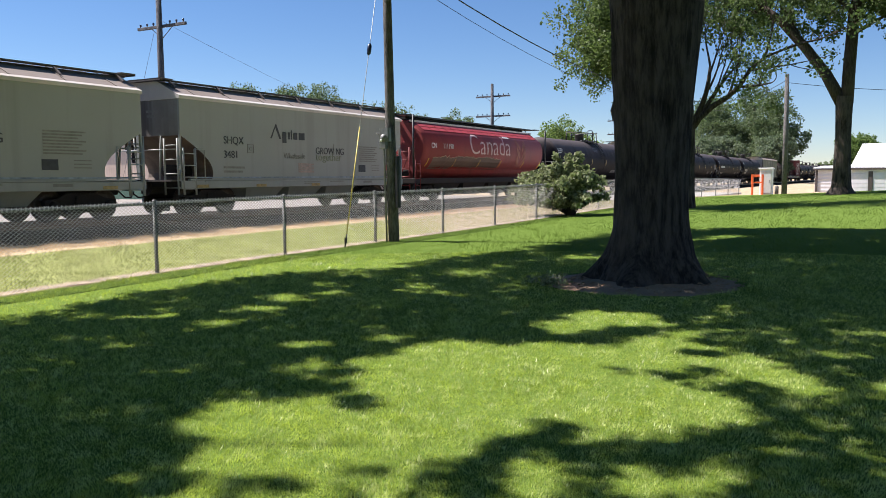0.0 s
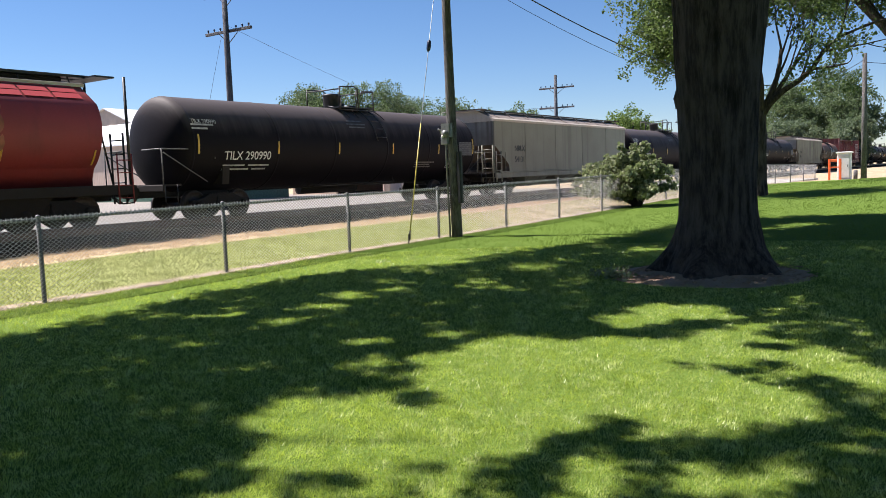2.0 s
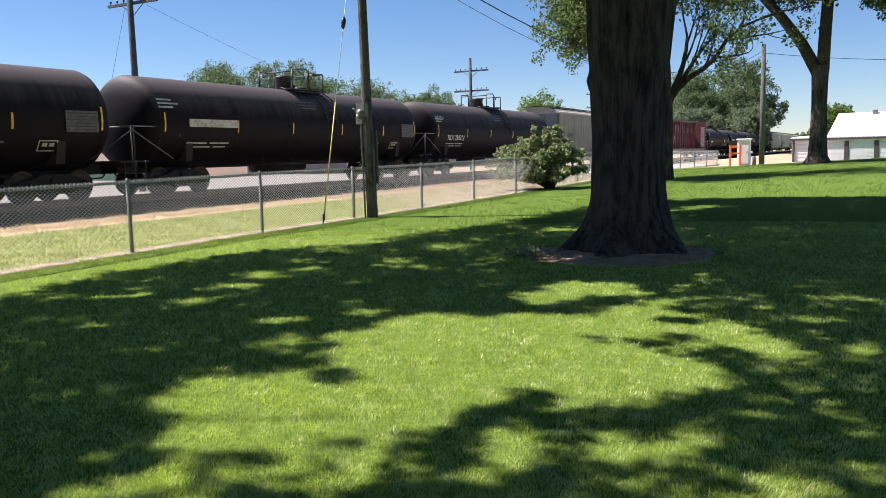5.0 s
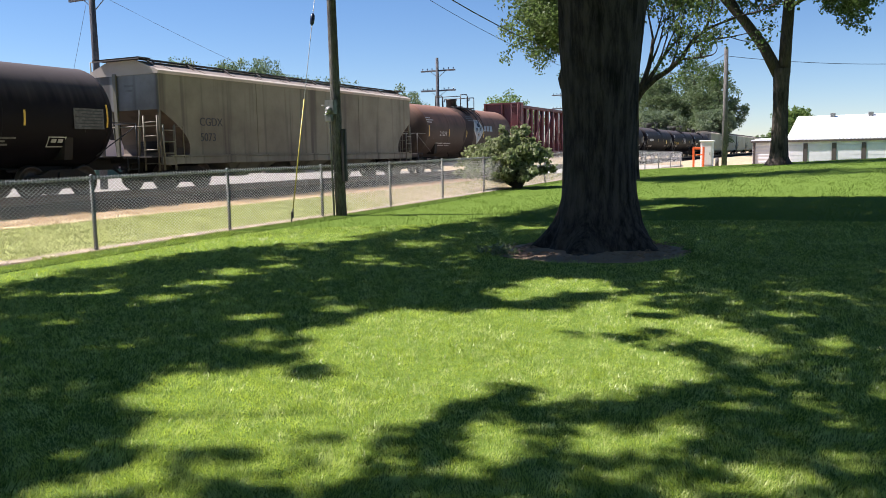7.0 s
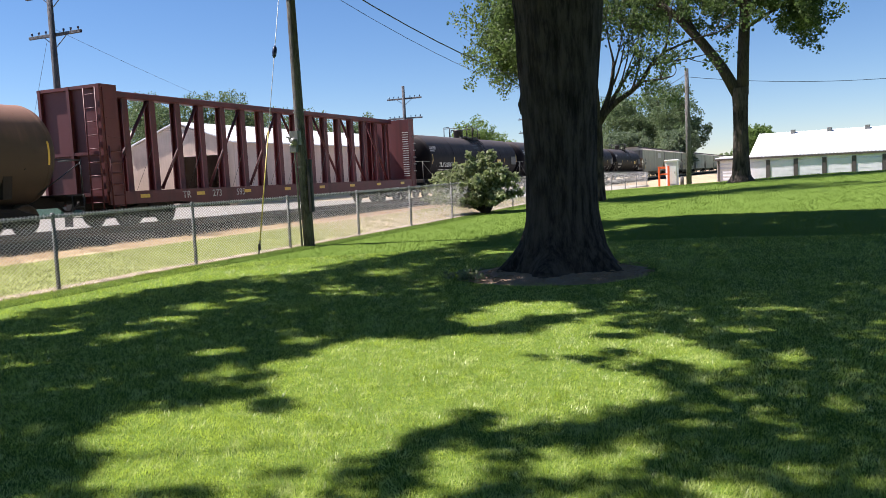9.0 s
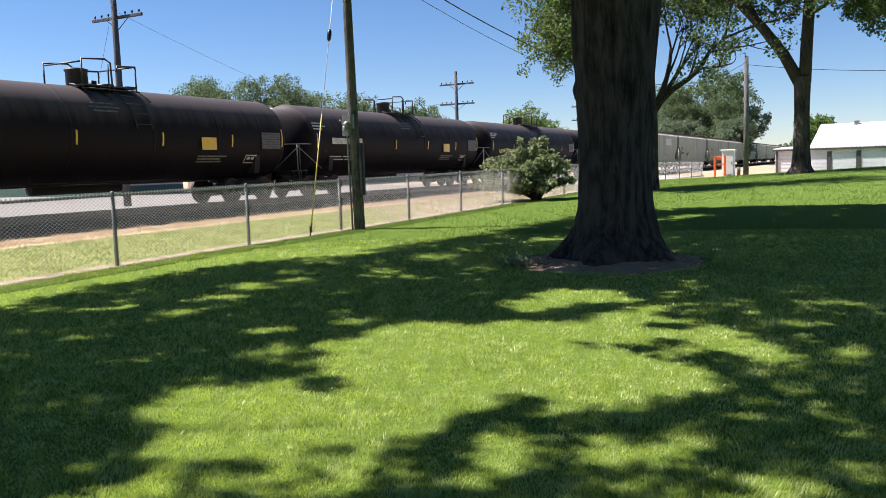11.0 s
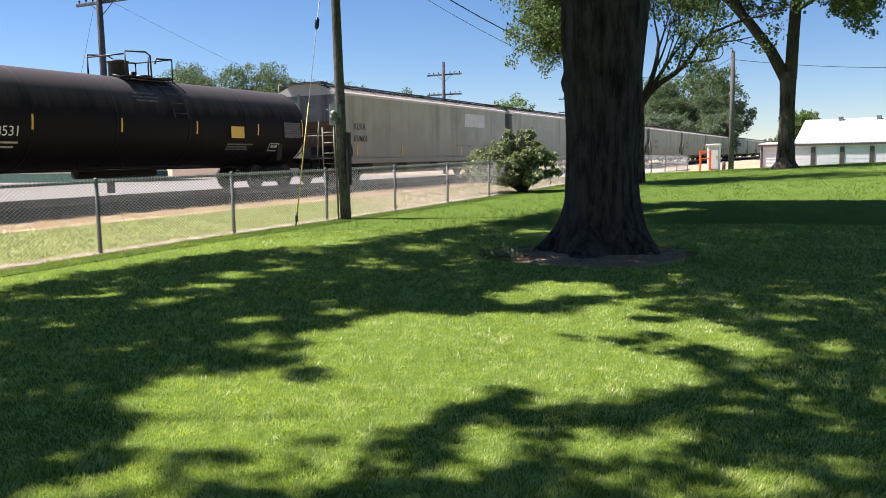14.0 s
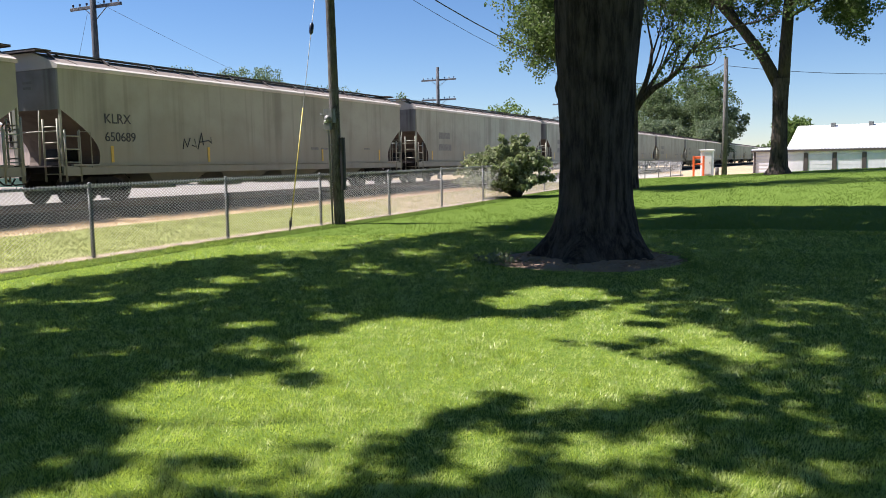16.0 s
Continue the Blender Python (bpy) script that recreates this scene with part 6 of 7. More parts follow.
def far_tree(at, w, h, mat, label, seed, trunk=1.5, dens=1.0, group=""):
    """A far tree: trunk, limbs and a lumpy crown of leaf clumps."""
    z0 = float(height(at[0], at[1])) - 0.1
    t = thing("tree", label, "tree", (at[0], at[1], z0), group)
    rng = random.Random(seed)
    part("trunk", Geo().tube([(0, 0, 0), (0.1, 0, h * 0.35), (0, 0.1, h * 0.8)], [w * 0.05, w * 0.035, w * 0.01], 8), M_BARK_FAR, t)
    cents = []
    lumps = [(rng.uniform(-0.32, 0.32) * w, rng.uniform(-0.32, 0.32) * w, trunk + (h - trunk) * rng.uniform(0.15, 0.86), rng.uniform(0.16, 0.30) * w) for _ in range(9)]
    lumps.append((0, 0, h * 0.82, w * 0.20))
    lumps.append((0, 0, h * 0.5, w * 0.34))
    for lx, ly, lz, lr in lumps:
        for _ in range(int(34 * dens)):
            v = Vector((rng.gauss(0, 1), rng.gauss(0, 1), rng.gauss(0, 1))).normalized() * lr * rng.uniform(0.55, 1.08)
            cents.append((lx + v.x, ly + v.y, max(trunk * 0.6, lz + v.z * 1.05)))
    part("crown", leaf_mesh("crown", cents, 28, w * 0.065, 0.0022 * math.hypot(*at), mat, seed, 1.0, 4), None, t)


def build_far_trees():
    k = 100
    # behind the crossing
    for x, y, w, h, m in ((-40, 196, 17, 21, M_LEAF_FAR), (-29, 190, 15, 22, M_LEAF_FAR), (-22, 178, 13, 20, M_LEAF_FAR), (-33, 172, 10, 9.5, M_LEAF_GREY), (-22, 166, 9, 9, M_LEAF_GREY), (-9, 178, 9, 9, M_LEAF_BRIGHT), (-50, 205, 15, 17, M_LEAF_FAR), (-35, 184, 14, 17, M_LEAF_FAR)):
        far_tree((x, y), w, h, m, "tall broad green tree beyond the crossing" if m is M_LEAF_FAR else "low rounded pale green tree", k, 1.0, 1.7, "trees beyond the crossing")
        k += 1
    # behind the yard on the far side of the track
    rows = [(-67, 70, 10, 12.6), (-64, 74, 9, 13.0), (-62, 77, 9, 12.4), (-69, 73, 9, 12.2), (-60, 80, 9, 10.6), (-62, 85, 10, 10.4), (-58, 91, 10, 10.0), (-56, 98, 9, 9.8), (-80, 64, 8, 9.5), (-74, 45, 8, 8), (-84, 34, 8, 7.5), (-60, 100, 11, 9), (-62, 118, 12, 9)]
    for x, y, w, h in rows:
        far_tree((x, y), w, h, M_LEAF_FAR, "rounded green tree behind the yard", k, 1.0, 1.7, "trees behind the yard")
        k += 1
    far_tree((-74, 182), 13, 13.0, M_LEAF_BRIGHT, "rounded bright green tree beyond the track", k, 1.0, 1.2)
    far_tree((-55, 143), 12, 12.5, M_LEAF_BRIGHT, "rounded bright green tree beyond the track", k + 1, 1.0, 1.2)
    # a distant belt of woods closes the horizon
    rng = np.random.default_rng(77)
    cents = []
    for ang in np.linspace(-1.25, 1.7, 190):
        d = rng.uniform(420, 520)
        for _ in range(9):
            cents.append((math.sin(-ang) * d + rng.normal(0, 5), math.cos(ang) * d + rng.normal(0, 5), abs(rng.normal(2.5, 2.2))))
    me = leaf_mesh("far_woods", cents, 14, 6.0, 3.2, M_LEAF_FAR, 3, 0.5, 4)
    tagged(new("far_woods", me), "distant low belt of dark green woods", "woods", kind="stuff")


build_far_trees()


def build_bush():
    bx, by = -9.78, 25.8
    z0 = float(height(bx, by))
    t = thing("shrub", "bushy grey-green shrub with arching leafy shoots beside the fence", "shrub", (bx, by, z0))
    rng = random.Random(3)
    cents = []
    for k in range(96):
        a, sp = rng.uniform(0, 2 * math.pi), rng.uniform(0.05, 1.0) ** 0.7
        ex = math.cos(a) * sp * 1.75 - 0.40 * sp
        ey = math.sin(a) * sp * 1.25
        ez = rng.uniform(0.75, 2.25) * (1.05 - 0.45 * sp)
        tip = ez * (1.06 - 0.30 * sp * rng.uniform(0.2, 1.3))
        pts = [(rng.uniform(-0.14, 0.14), rng.uniform(-0.14, 0.14), 0), (ex * 0.32, ey * 0.32, ez * 0.55), (ex * 0.72, ey * 0.72, ez * 0.93), (ex * 1.10, ey * 1.10, tip)]
        part("stem", Geo().tube(pts, [0.020, 0.015, 0.010, 0.005], 5), M_BARK_FAR, t)
        for i in range(11):
            s = 0.34 + 0.66 * i / 10
            j = min(2, int(s * 3))
            u = s * 3 - j
            cents.append(tuple(pts[j][m] * (1 - u) + pts[j + 1][m] * u for m in range(3)))
    cents = [c for c in cents if c[2] > 0.20]
    part("foliage", leaf_mesh("foliage", cents, 13, 0.13, 0.115, M_LEAF_BUSH, 2), None, t, "small grey-green leaves")


build_bush()


# ---------- fence ----------
FENCE_X = -10.2


def fence_z(y):
    return float(height(FENCE_X, y))


def build_fence():
    t = thing("chain_link_fence", "waist-high galvanised chain-link fence with top rail", "fence")
    post = Geo().tube([(0, 0, -0.1), (0, 0, 1.12)], 0.030, 10).lathe([(1.11, 0.036), (1.14, 0.034), (1.155, 0.018), (1.16, 0.0)], 10, 2).mesh("post", [M_GALV])
    ys = [8.63 + 3.048 * (k - 1) for k in range(-3, 13)]
    for i, y in enumerate(ys):
        part("post", post, None, t, at=(FENCE_X, y, fence_z(y)))
    part("top_rail", Geo().tube([(FENCE_X, y, fence_z(y) + 1.095) for y in ys], 0.021, 8), M_GALV, t)
    # woven wires
    y0, y1, pitch = ys[0], ys[-1], 0.076
    segs = 21
    zz = np.linspace(0.0, 1.135, segs + 1)
    n = int((y1 - y0) / pitch)
    verts, loops = [], []
    base_y = y0 + np.arange(n) * pitch
    ar = 0.0050
    tri = np.array([(0, ar), (-0.87 * ar, -0.5 * ar), (0.87 * ar, -0.5 * ar)])
    k = np.arange(segs + 1)
    for odd in (0, 1):
        dy = np.where((k + odd) % 2 == 0, -pitch / 2, pitch / 2)
        cy = base_y[:, None] + dy[None, :] + pitch * 0.5
        cz = zz[None, :] + height(FENCE_X, base_y)[:, None]
        cx = FENCE_X + 0.034 + (0.004 if odd else -0.004) * np.where(k % 2 == 0, 1, -1)[None, :] + 0 * cy
        v = np.stack([cx[..., None] + tri[:, 0], cy[..., None] + tri[:, 1], np.repeat(cz[..., None], 3, -1)], -1)
        o = sum(len(q) for q in verts)
        idx = (np.arange(n)[:, None] * (segs + 1) + np.arange(segs)[None]) * 3 + o
        for a in range(3):
            b = (a + 1) % 3
            loops.append(np.stack([idx + a, idx + b, idx + b + 3, idx + a + 3], -1).reshape(-1))
        verts.append(v.reshape(-1, 3))
    me = quick_mesh("wire_mesh", np.concatenate(verts), np.concatenate(loops), 4, M_WIRE)
    ob = part("wire_mesh", me, None, t, "woven diamond wire mesh")
    tagged(ob, kind="stuff")
    # twisted wire ends along the top
    rng = random.Random(2)
    g = Geo()
    for i in range(int((24 - y0) / 0.066)):
        y = y0 + i * 0.066
        z = fence_z(y) + 1.125
        g.add([(FENCE_X + 0.034, y - 0.014, z - 0.05), (FENCE_X + 0.034, y + 0.014, z - 0.05), (FENCE_X + 0.032, y + 0.012, z + 0.012), (FENCE_X + 0.030, y, z + 0.02)], [(0, 1, 2, 3)])
    tagged(part("wire_edge", g, M_WIRE, t), kind="stuff")


build_fence()

# mulch ring round the huge maple
def build_mulch():
    g = Geo()
    n, rings = 48, 5
    vs, fs = [], []
    rng = random.Random(6)
    cx, cy = -2.95, 10.35
    for i in range(rings + 1):
        for k in range(n):
            a = 2 * math.pi * k / n
            r = (0.3 + 1.02 * i / rings) * (1 + (0.10 * noise.noise(Vector((math.cos(a) * 2, math.sin(a) * 2, 5))) if i == rings else 0))
            x, y = cx + r * math.cos(a), cy + r * math.sin(a) * 0.92
            vs.append((x, y, float(height(x, y)) + -0.004 + 0.035 * (1 - i / rings) + rng.uniform(0, 0.02) * (i < rings)))
    for i in range(rings):
        for k in range(n):
            fs.append((i * n + k, i * n + (k + 1) % n, (i + 1) * n + (k + 1) % n, (i + 1) * n + k))
    g.add(vs, fs, 0, True)
    solid("mulch_ring", g, M_MULCH, "bare brown soil and bark mulch round the trunk", "mulch", kind="stuff")
    # chips and a tuft of weeds at the root
    g = Geo()
    for _ in range(500):
        a, r = rng.uniform(0, 2 * math.pi), rng.uniform(0.7, 1.32)
        x, y = cx + r * math.cos(a), cy + r * math.sin(a) * 0.92
        z = float(height(x, y)) + 0.03
        b, s = rng.uniform(0, math.pi), rng.uniform(0.015, 0.05)
        ux, uy = math.cos(b) * s, math.sin(b) * s
        g.add([(x - ux, y - uy, z), (x + uy * 0.3, y - ux * 0.3, z + 0.02), (x + ux, y + uy, z + 0.008), (x - uy * 0.3, y + ux * 0.3, z + 0.004)], [(0, 1, 2, 3)])
    solid("mulch_chips", g, M_MULCH, "scattered brown bark chips", "mulch", kind="stuff")
    rr = np.random.default_rng(3)
    pts = [(-3.95 + rr.normal(0, 0.13), 9.72 + rr.normal(0, 0.10), 0.05 + abs(rr.normal(0, 0.05))) for _ in range(40)]
    tagged(new("weeds", leaf_mesh("weeds", pts, 7, 0.07, 0.05, M_LEAF_BUSH, 12)), "small pale weeds at the foot of the trunk", "weeds", kind="stuff")


build_mulch()


# ---------- poles and wires ----------
def wire_between(name, a, b, sag, r, label, mat=None):
    a, b = Vector(a), Vector(b)
    pts = []
    for i in range(25):
        s = i / 24
        p = a.lerp(b, s)
        pts.append((p.x, p.y, p.z - 4 * sag * s * (1 - s)))
    return solid(name, Geo().tube(pts, r, 5), mat or M_BLACKMETAL, label, "cable")


def build_fence_pole():
    t = thing("utility_pole", "weathered grey wooden utility pole with meter box", "utility pole")
    part("pole", Geo().tube([(-9.90, 15.03, -0.1), (-9.96, 15.03, 2.4), (-9.99, 15.03, 4.7), (-10.03, 15.03, 7.6)], [0.125, 0.112, 0.100, 0.085], 16), M_WOODPOLE, t)
    part("meter_box", Geo().box((-9.98, 14.86, 2.43), (0.24, 0.14, 0.30), 0, 0.02).lathe([(-0.06, 0.0), (-0.05, 0.07), (0.0, 0.08)], 14, 1, (-9.98, 14.79, 2.36)), M_GREYBOX, t, "grey metal meter box")
    part("lamp_head", Geo().lathe([(0, 0.0), (0.02, 0.025), (0.05, 0.03), (0.08, 0.0)], 12, 1, (-10.02, 14.71, 2.30)), M_WHITEBOX, t)
    part("bracket", Geo().box((-10.03, 14.85, 2.20), (0.16, 0.10, 0.16), 0, 0.01), M_GREYBOX, t)
    part("conduit", Geo().tube([(-10.02, 14.92, 0.0), (-10.06, 14.92, 2.1), (-10.18, 14.90, 2.45), (-10.22, 14.86, 2.47)], 0.022, 8), M_GREYBOX, t)
    part("cable_guard", Geo().box((-9.76, 15.0, 1.38), (0.11, 0.12, 1.15), 0, 0.03), M_BLACKMETAL, t, "dark cable guard strapped to the pole")
    g = Geo()
    for z in (0.5, 1.0, 1.8, 3.0):
        g.lathe([(z - 0.012, 0.122), (z + 0.012, 0.122)], 16, 2, (-9.92 - z * 0.02, 15.03, 0))
    part("strap", g, M_GALV, t)
    w = thing("guy_wire", "steel guy wire with yellow guard and dark insulator", "guy wire")
    a, b = Vector((-10.0, 13.31, 0.0)), Vector((-10.02, 15.0, 7.0))
    part("wire", Geo().tube([a, b], 0.007, 5), M_WIRE, w)
    part("guard", Geo().tube([a.lerp(b, 0.045), a.lerp(b, 0.365)], 0.013, 8), M_YELLOW, w, "yellow plastic guard tube")
    part("insulator", Geo().tube([a.lerp(b, 0.585), a.lerp(b, 0.592), a.lerp(b, 0.602), a.lerp(b, 0.615), a.lerp(b, 0.622)], [0.015, 0.045, 0.05, 0.045, 0.015], 10), M_BLUE, w)
    part("anchor", Geo().tube([(-10.0, 13.28, -0.1), a.lerp(b, 0.045)], 0.014, 6).lathe([(0.10, 0.03), (0.22, 0.03)], 8, 2, (-10.0, 13.35, 0.02)), M_BLACKMETAL, w)


build_fence_pole()


def cross_pole(at, h, arms, label, yaw=0.0):
    t = thing("telegraph_pole", label, "utility pole", (at[0], at[1], float(height(at[0], at[1])) - 0.1), "poles along the track", rz=yaw)
    part("pole", Geo().tube([(0, 0, 0), (0, 0, h * 0.5), (0, 0, h)], [0.16, 0.14, 0.11], 12), M_WOODDARK, t)
    for z in arms:
        a = part("crossarm", Geo().box((0, 0.12, z), (2.9, 0.10, 0.12), 0, 0.01), M_WOODDARK, t)
        for x in (-1.3, -0.9, -0.5, 0.5, 0.9, 1.3):
            part("insulator", Geo().lathe([(0, 0.0), (0.0, 0.02), (0.06, 0.02), (0.06, 0.045), (0.14, 0.04), (0.15, 0.0)], 8, 2, (x, 0.12, z + 0.06)), M_BLUE, a)
        g = Geo().tube([(-0.7, 0.14, z), (0, 0.14, z - 0.5)], 0.018, 5).tube([(0.7, 0.14, z), (0, 0.14, z - 0.5)], 0.018, 5)
        part("brace", g, M_GALV, a)
    return t


def build_poles():
    cross_pole((-27.5, 24.0), 10.1, (7.92, 9.52), "dark wooden telegraph pole with two crossarms")
    cross_pole((-27.5, 55.8), 8.6, (6.15, 7.65), "dark wooden telegraph pole with two crossarms")
    cross_pole((-27.5, 88.0), 8.6, (6.2, 7.7), "dark wooden telegraph pole with two crossarms")
    t = thing("lamp_pole", "thin grey steel pole behind the yard", "pole", (-55.0, 29.6, 0.1))
    part("pole", Geo().tube([(0, 0, 0), (0, 0, 9.3)], [0.10, 0.06], 8), M_GREYBOX, t)
    t = thing("crossing_pole", "grey weathered wooden pole beside the crossing", "utility pole", (-6.25, 53.3, float(height(-6.25, 53.3)) - 0.1))
    part("pole", Geo().tube([(0, 0, 0), (0, 0, 4), (-0.02, 0, 7.4)], [0.17, 0.15, 0.12], 10), M_WOODPOLE, t)
    wire_between("service_cable", (-9.99, 15.0, 6.4), (-6.25, 53.3, 7.3), 2.2, 0.016, "black service cable between two poles")
    wire_between("service_wire", (-10.0, 15.0, 6.1), (-6.35, 53.3, 6.9), 2.25, 0.007, "thin grey wire between two poles")
    wire_between("service_cable", (-6.2, 53.3, 7.1), (16.0, 64.0, 7.6), 0.9, 0.016, "black service cable over the lawn")
    wire_between("line_wire", (-27.5, 24.2, 8.2), (-36.0, 60.0, 4.6), 0.4, 0.007, "thin wire from the telegraph pole to the yard", M_LINE)
    wire_between("line_wire", (-27.0, 24.3, 9.45), (-27.0, -10.0, 9.6), 0.5, 0.013, "thin wire along the telegraph poles", M_LINE)
    wire_between("line_wire", (-28.2, 24.3, 7.8), (-31.0, 24.3, 0.5), 0.0, 0.007, "guy wire beside the telegraph pole", M_LINE)
    wire_between("line_wire", (-27.5, 55.9, 6.3), (-40.0, 30.0, 5.2), 0.4, 0.007, "thin wire from the telegraph pole to the yard", M_LINE)


build_poles()


# ---------- buildings ----------
def gable_building(name, label, x0, x1, y0, y1, eave, ridge, ridge_axis, z0=0.1, door=None):
    """A metal building; ridge_axis 0 runs along x, 1 along y."""
    b = thing(name, label, "building", kind="structure")
    th = 0.15
    if ridge_axis == 0:
        ym = (y0 + y1) / 2
        for x in (x0, x1 - th):
            part("gable_wall", Geo().prism([(y0, z0), (y1, z0), (y1, eave), (ym, ridge), (y0, eave)], x, x + th, 0), M_BEIGE_WALL, b)
        for y in (y0, y1 - th):
            part("side_wall", Geo().box(((x0 + x1) / 2, y + th / 2, (z0 + eave) / 2), (x1 - x0 - 2 * th, th, eave - z0)), M_BEIGE_WALL_X, b)
        for s in (0, 1):
            ye = y0 - 0.3 if s == 0 else y1 + 0.3
            ze = eave - 0.3 * (ridge - eave) / (ym - y0)
            poly = [(ye, ze + 0.02), (ym, ridge + 0.02), (ym, ridge + 0.12), (ye, ze + 0.12)]
            part("roof", Geo().prism(poly, x0 - 0.2, x1 + 0.25, 0), M_WHITE_ROOF, b)
        part("base_strip", Geo().box((x1 + 0.01, ym, z0 + 0.35), (0.03, y1 - y0 + 0.04, 0.7)), M_GREENBASE, b)
        part("base_strip", Geo().box(((x0 + x1) / 2, y0 - 0.01, z0 + 0.35), (x1 - x0, 0.03, 0.7)), M_GREENBASE, b)
    else:
        xm = (x0 + x1) / 2
        rz = lambda q: eave + (ridge - eave) * (1 - abs(q - xm) / (x1 - xm))
        for y in (y0, y1 - th):
            if door and y == y0:
                g = Geo().prism([(x0, z0), (door[0], z0), (door[0], rz(door[0])), (xm, ridge), (x0, eave)], y, y + th, 1)
                g.prism([(door[0], door[2]), (door[1], door[2]), (door[1], rz(door[1])), (door[0], rz(door[0]))], y, y + th, 1)
                g.prism([(door[1], z0), (x1, z0), (x1, eave), (door[1], rz(door[1]))], y, y + th, 1)
            else:
                g = Geo().prism([(x0, z0), (x1, z0), (x1, eave), (xm, ridge), (x0, eave)], y, y + th, 1)
            part("gable_wall", g, M_BEIGE_WALL_X, b)
        for x in (x0, x1 - th):
            part("side_wall", Geo().box((x + th / 2, (y0 + y1) / 2, (z0 + eave) / 2), (th, y1 - y0 - 2 * th, eave - z0)), M_BEIGE_WALL, b)
        for s in (0, 1):
            xe = x0 - 0.3 if s == 0 else x1 + 0.3
            ze = eave - 0.3 * (ridge - eave) / (xm - x0)
            poly = [(xe, ze + 0.02), (xm, ridge + 0.02), (xm, ridge + 0.12), (xe, ze + 0.12)]
            part("roof", Geo().prism(poly, y0 - 0.25, y1 + 0.2, 1), M_WHITE_ROOF, b)
        if door:
            # floor coloured near black to paint the shade behind the doorway
            part("floor_slab", Geo().box((xm, (y0 + y1) / 2, z0 + 0.03), (x1 - x0 - 0.4, y1 - y0 - 0.4, 0.08)), M_SHADE_IN, b)
            part("door_frame", Geo().box(((door[0] + door[1]) / 2, y0 - 0.05, door[2] + 0.05), (door[1] - door[0] + 0.3, 0.08, 0.12)).box((door[0] - 0.07, y0 - 0.05, (z0 + door[2]) / 2), (0.12, 0.08, door[2] - z0)).box((door[1] + 0.07, y0 - 0.05, (z0 + door[2]) / 2), (0.12, 0.08, door[2] - z0)), M_BEIGE_WALL, b)
    return b


gable_building("shed_1", "beige metal shed with white roof behind the track", -75, -45, 38.7, 44.5, 4.8, 6.6, 0)
gable_building("shed_2", "beige metal shed with white roof and open doorway", -50.3, -39.6, 50.3, 90.0, 5.05, 6.85, 1, door=(-45.2, -40.2, 4.15))
gable_building("shed_3", "tall brown shed far behind the yard", -92, -80, 56, 68, 8.2, 10.5, 1)


def build_storage():
    """Long storage building with a row of doors, beyond the lawn."""
    z0 = -0.60
    b = thing("storage_building", "long storage building with white roof and pale doors", "building", (-9.2, 107.7, 0), kind="structure", rz=-7.0)
    ln = 60.0
    part("wall", Geo().box((ln / 2, 3.0, (z0 + 2.2) / 2), (ln, 6.0, 2.2 - z0)), M_BARN_WALL, b)
    part("eave_band", Geo().box((ln / 2, -0.10, 2.20), (ln + 0.4, 0.45, 0.22)), M_BARN_TRIM, b)
    part("low_roof", Geo().prism([(-0.25, 2.32), (6.2, 2.60), (6.2, 2.70), (-0.25, 2.42)], -0.2, ln + 0.2, 0), M_BARN_ROOF, b)
    g_roof = Geo().prism([(0.2, 2.44), (7.5, 5.30), (7.5, 5.42), (0.2, 2.56)], 3.9, ln, 0)
    g_roof.prism([(7.5, 5.30), (15.0, 2.44), (15.0, 2.56), (7.5, 5.42)], 3.9, ln, 0)
    rf = part("roof", g_roof, M_BARN_ROOF, b, "bright white metal roof")
    part("gable_wall", Geo().prism([(0.4, 2.40), (14.8, 2.40), (7.5, 5.28)], 4.1, 4.25, 0), M_BARN_WALL, b)
    for k in range(7):
        part("roof_vent", Geo().box((8.1 + k * 4.25, 7.0, 5.35), (0.55, 0.55, 0.60), 0, 0.05), M_GREYBOX, rf)
    part("post", Geo().box((0.2, -0.06, (z0 + 2.1) / 2), (0.25, 0.14, 2.1 - z0)), M_BARN_TRIM, b)
    for k in range(15):
        x = 2.95 + k * 3.15
        part("post", Geo().box((x, -0.06, (z0 + 1.9) / 2), (0.46, 0.14, 1.9 - z0)), M_BARN_TRIM, b)
        d = part("roll_door", Geo().box((x + 1.575, -0.02, (z0 + 1.65) / 2), (2.6, 0.08, 1.65 - z0)), M_BARN_DOOR, b, "pale ribbed roll-up door")
        g = Geo()
        for j in range(5):
            g.box((x + 1.575, -0.065, z0 + 0.2 + j * 0.45), (2.56, 0.012, 0.03))
        part("door_rib", g, M_BARN_DOOR, d)


build_storage()


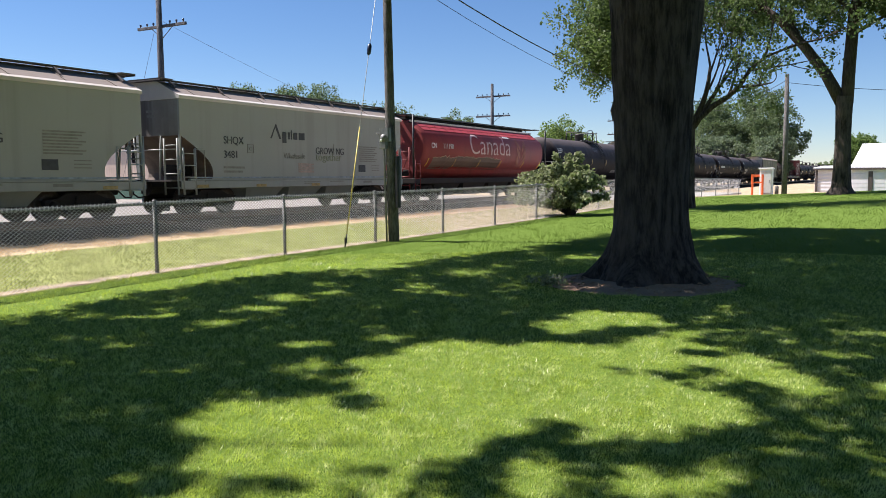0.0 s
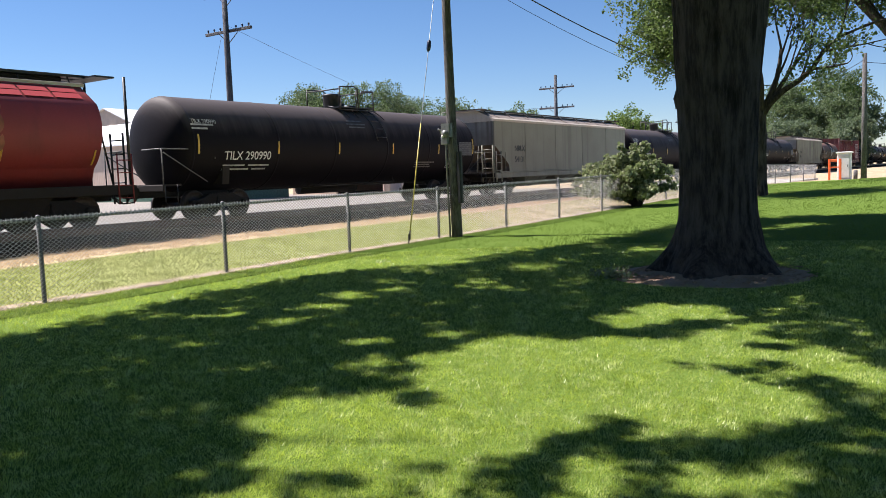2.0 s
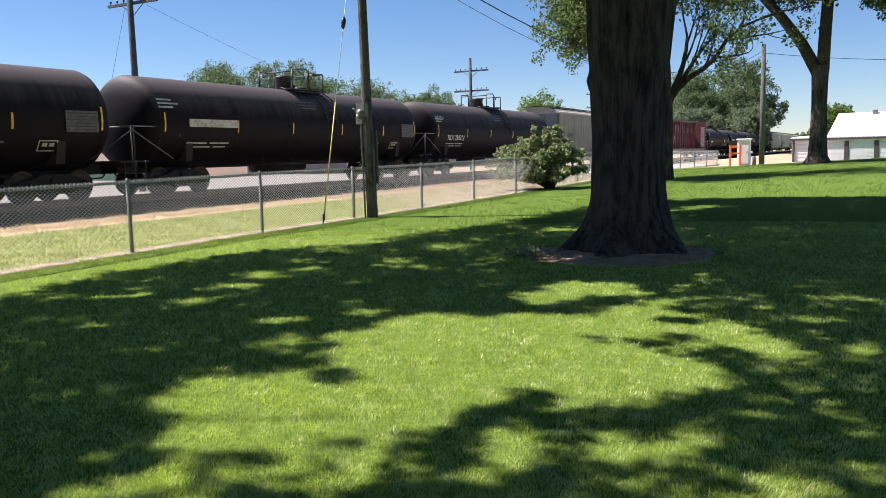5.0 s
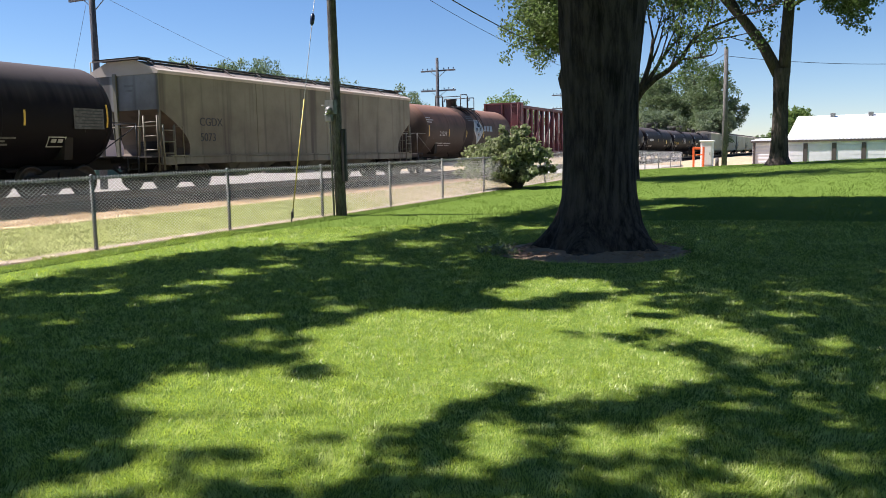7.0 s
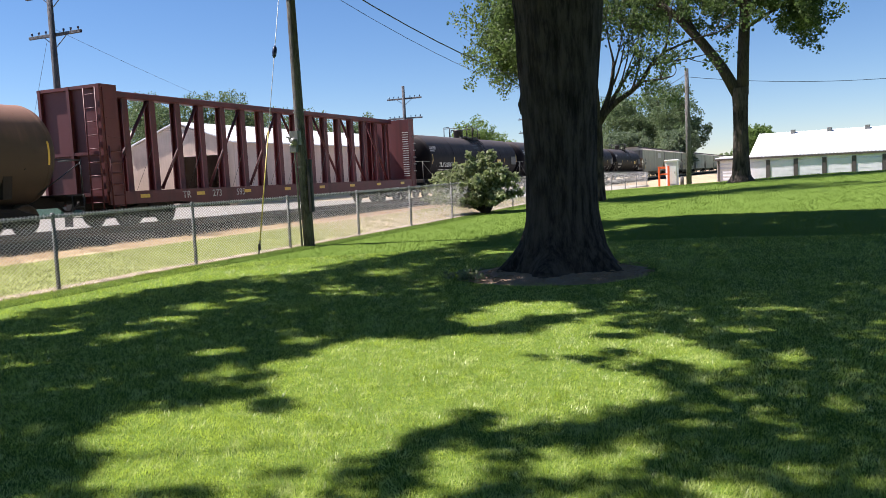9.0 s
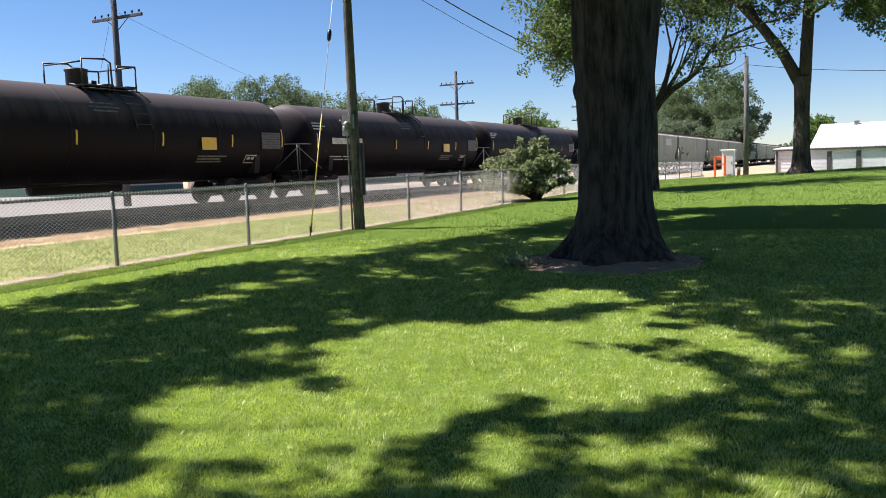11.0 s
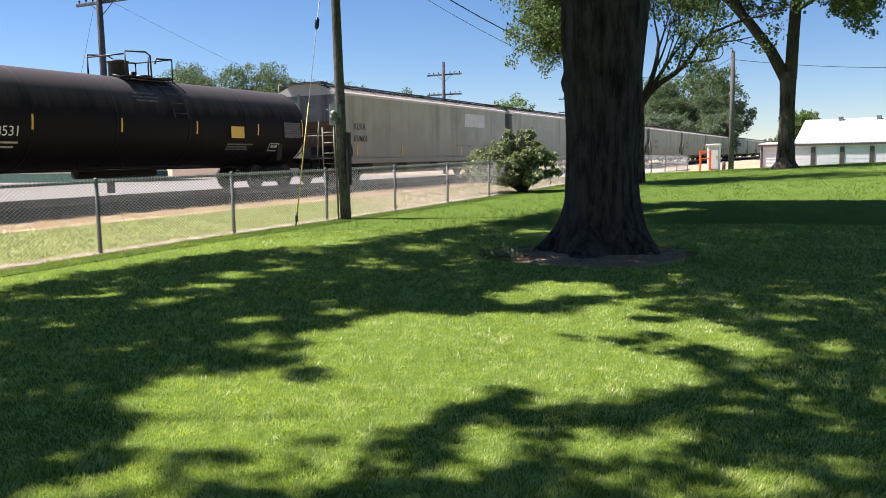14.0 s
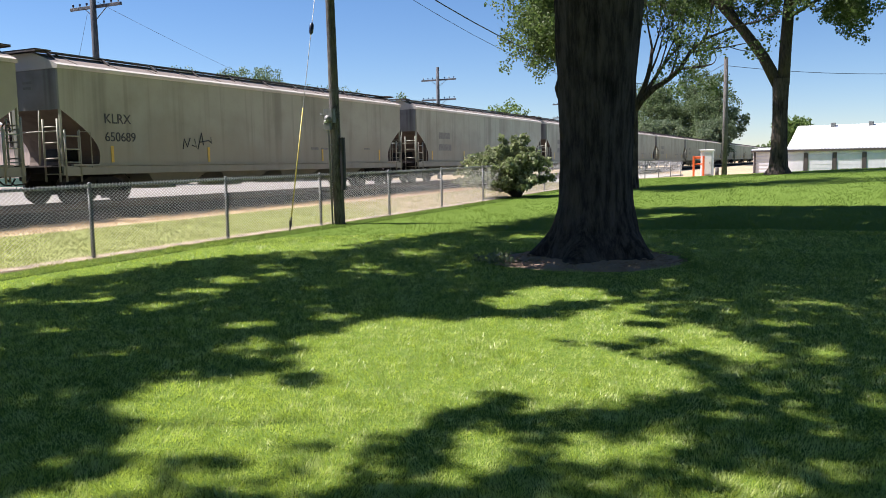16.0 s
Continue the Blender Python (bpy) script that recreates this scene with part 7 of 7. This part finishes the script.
def build_crossing():
    """Low concrete apron, orange barrier posts and the white cabinet beside the crossing."""
    t = thing("low_wire_fence", "low wire fence panel by the crossing", "fence")
    y0, y1 = 44.4, 61.0
    for k in range(5):
        y = y0 + k * (y1 - y0) / 4
        part("post", Geo().tube([(FENCE_X, y, fence_z(y) - 0.1), (FENCE_X, y, fence_z(y) + 1.1)], 0.03, 8), M_GALV, t)
    part("top_rail", Geo().tube([(FENCE_X, y0, fence_z(y0) + 1.1), (FENCE_X, y1, fence_z(y1) + 1.12)], 0.025, 8), M_GALV, t)
    g = Geo()
    for k in range(110):
        y = y0 + k * (y1 - y0) / 110
        g.tube([(FENCE_X, y, fence_z(y)), (FENCE_X, y + 1.0, fence_z(y) + 1.1)], 0.004, 3)
        g.tube([(FENCE_X, y + 1.0, fence_z(y)), (FENCE_X, y, fence_z(y) + 1.1)], 0.004, 3)
    tagged(part("wire_mesh", g, M_WIRE, t), kind="stuff")
    g = Geo().box((-14.5, 56.0, float(height(-14.5, 56.0)) + 0.03), (7.0, 22.0, 0.12))
    solid("crossing_road", g, M_CONC, "pale worn concrete road at the crossing", "road", kind="structure")
    x, y = -8.25, 55.0
    z = float(height(x, y))
    t = thing("orange_barrier", "orange plastic barrier by the cabinet", "barrier", (x, y, z))
    for dx in (-0.12, 0.50):
        part("leg", Geo().box((dx, 0, 0.66), (0.13, 0.10, 1.32), 0, 0.02), M_ORANGE, t)
    part("board", Geo().box((0.12, 0, 1.22), (0.40, 0.05, 0.16), 0, 0.02), M_ORANGE, t)
    part("board", Geo().box((0.19, 0, 0.80), (0.60, 0.05, 0.08), 0, 0.01), M_ORANGE, t)
    t = thing("signal_cabinet", "white metal signal cabinet with shallow roof", "cabinet", (-7.6, 55.6, float(height(-7.6, 55.6))))
    part("body", Geo().box((0, 0, 0.82), (0.75, 0.7, 1.64), 0, 0.03), M_WHITEBOX, t)
    part("roof", Geo().box((0, 0, 1.68), (0.88, 0.84, 0.10), 0, 0.03), M_WHITEBOX, t)
    part("door", Geo().box((0, -0.36, 0.80), (0.62, 0.02, 1.35)), M_WHITEBOX, t)
    part("handle", Geo().box((0.22, -0.38, 0.85), (0.03, 0.03, 0.16)), M_GREYBOX, t)
    for dx, dy, h in ((-6.9, 55.0, 0.55), (-3.6, 57.0, 0.50)):
        t = solid("bollard", Geo().tube([(0, 0, 0), (0, 0, h)], 0.12, 10).lathe([(h, 0.12), (h + 0.05, 0.08), (h + 0.06, 0)], 10, 2), M_WOODPOLE, "short grey post on the grass", "bollard", at=(dx, dy, float(height(dx, dy)) - 0.05))


build_crossing()


# ---------- movement ----------
def motions():
    times = [i * 0.5 for i in range(33)]
    for car, start in CARS:
        walk(car, [(t, pose(TRACK_X, start - SPEED * t, RAIL_Z)) for t in times])
    # wheelsets roll towards -y: 66 degrees for each thirtieth of a second
    step = math.degrees(SPEED / 0.46) / FPS
    rolls = [(i / FPS, pose(0, 0, 0, (i * step) % 360.0)) for i in range(16 * FPS + 1)]
    for w in WHEELSETS:
        y = w.location.y
        walk(w, [(t, Matrix.Translation((0, y, 0.46)) @ m) for t, m in rolls])


motions()
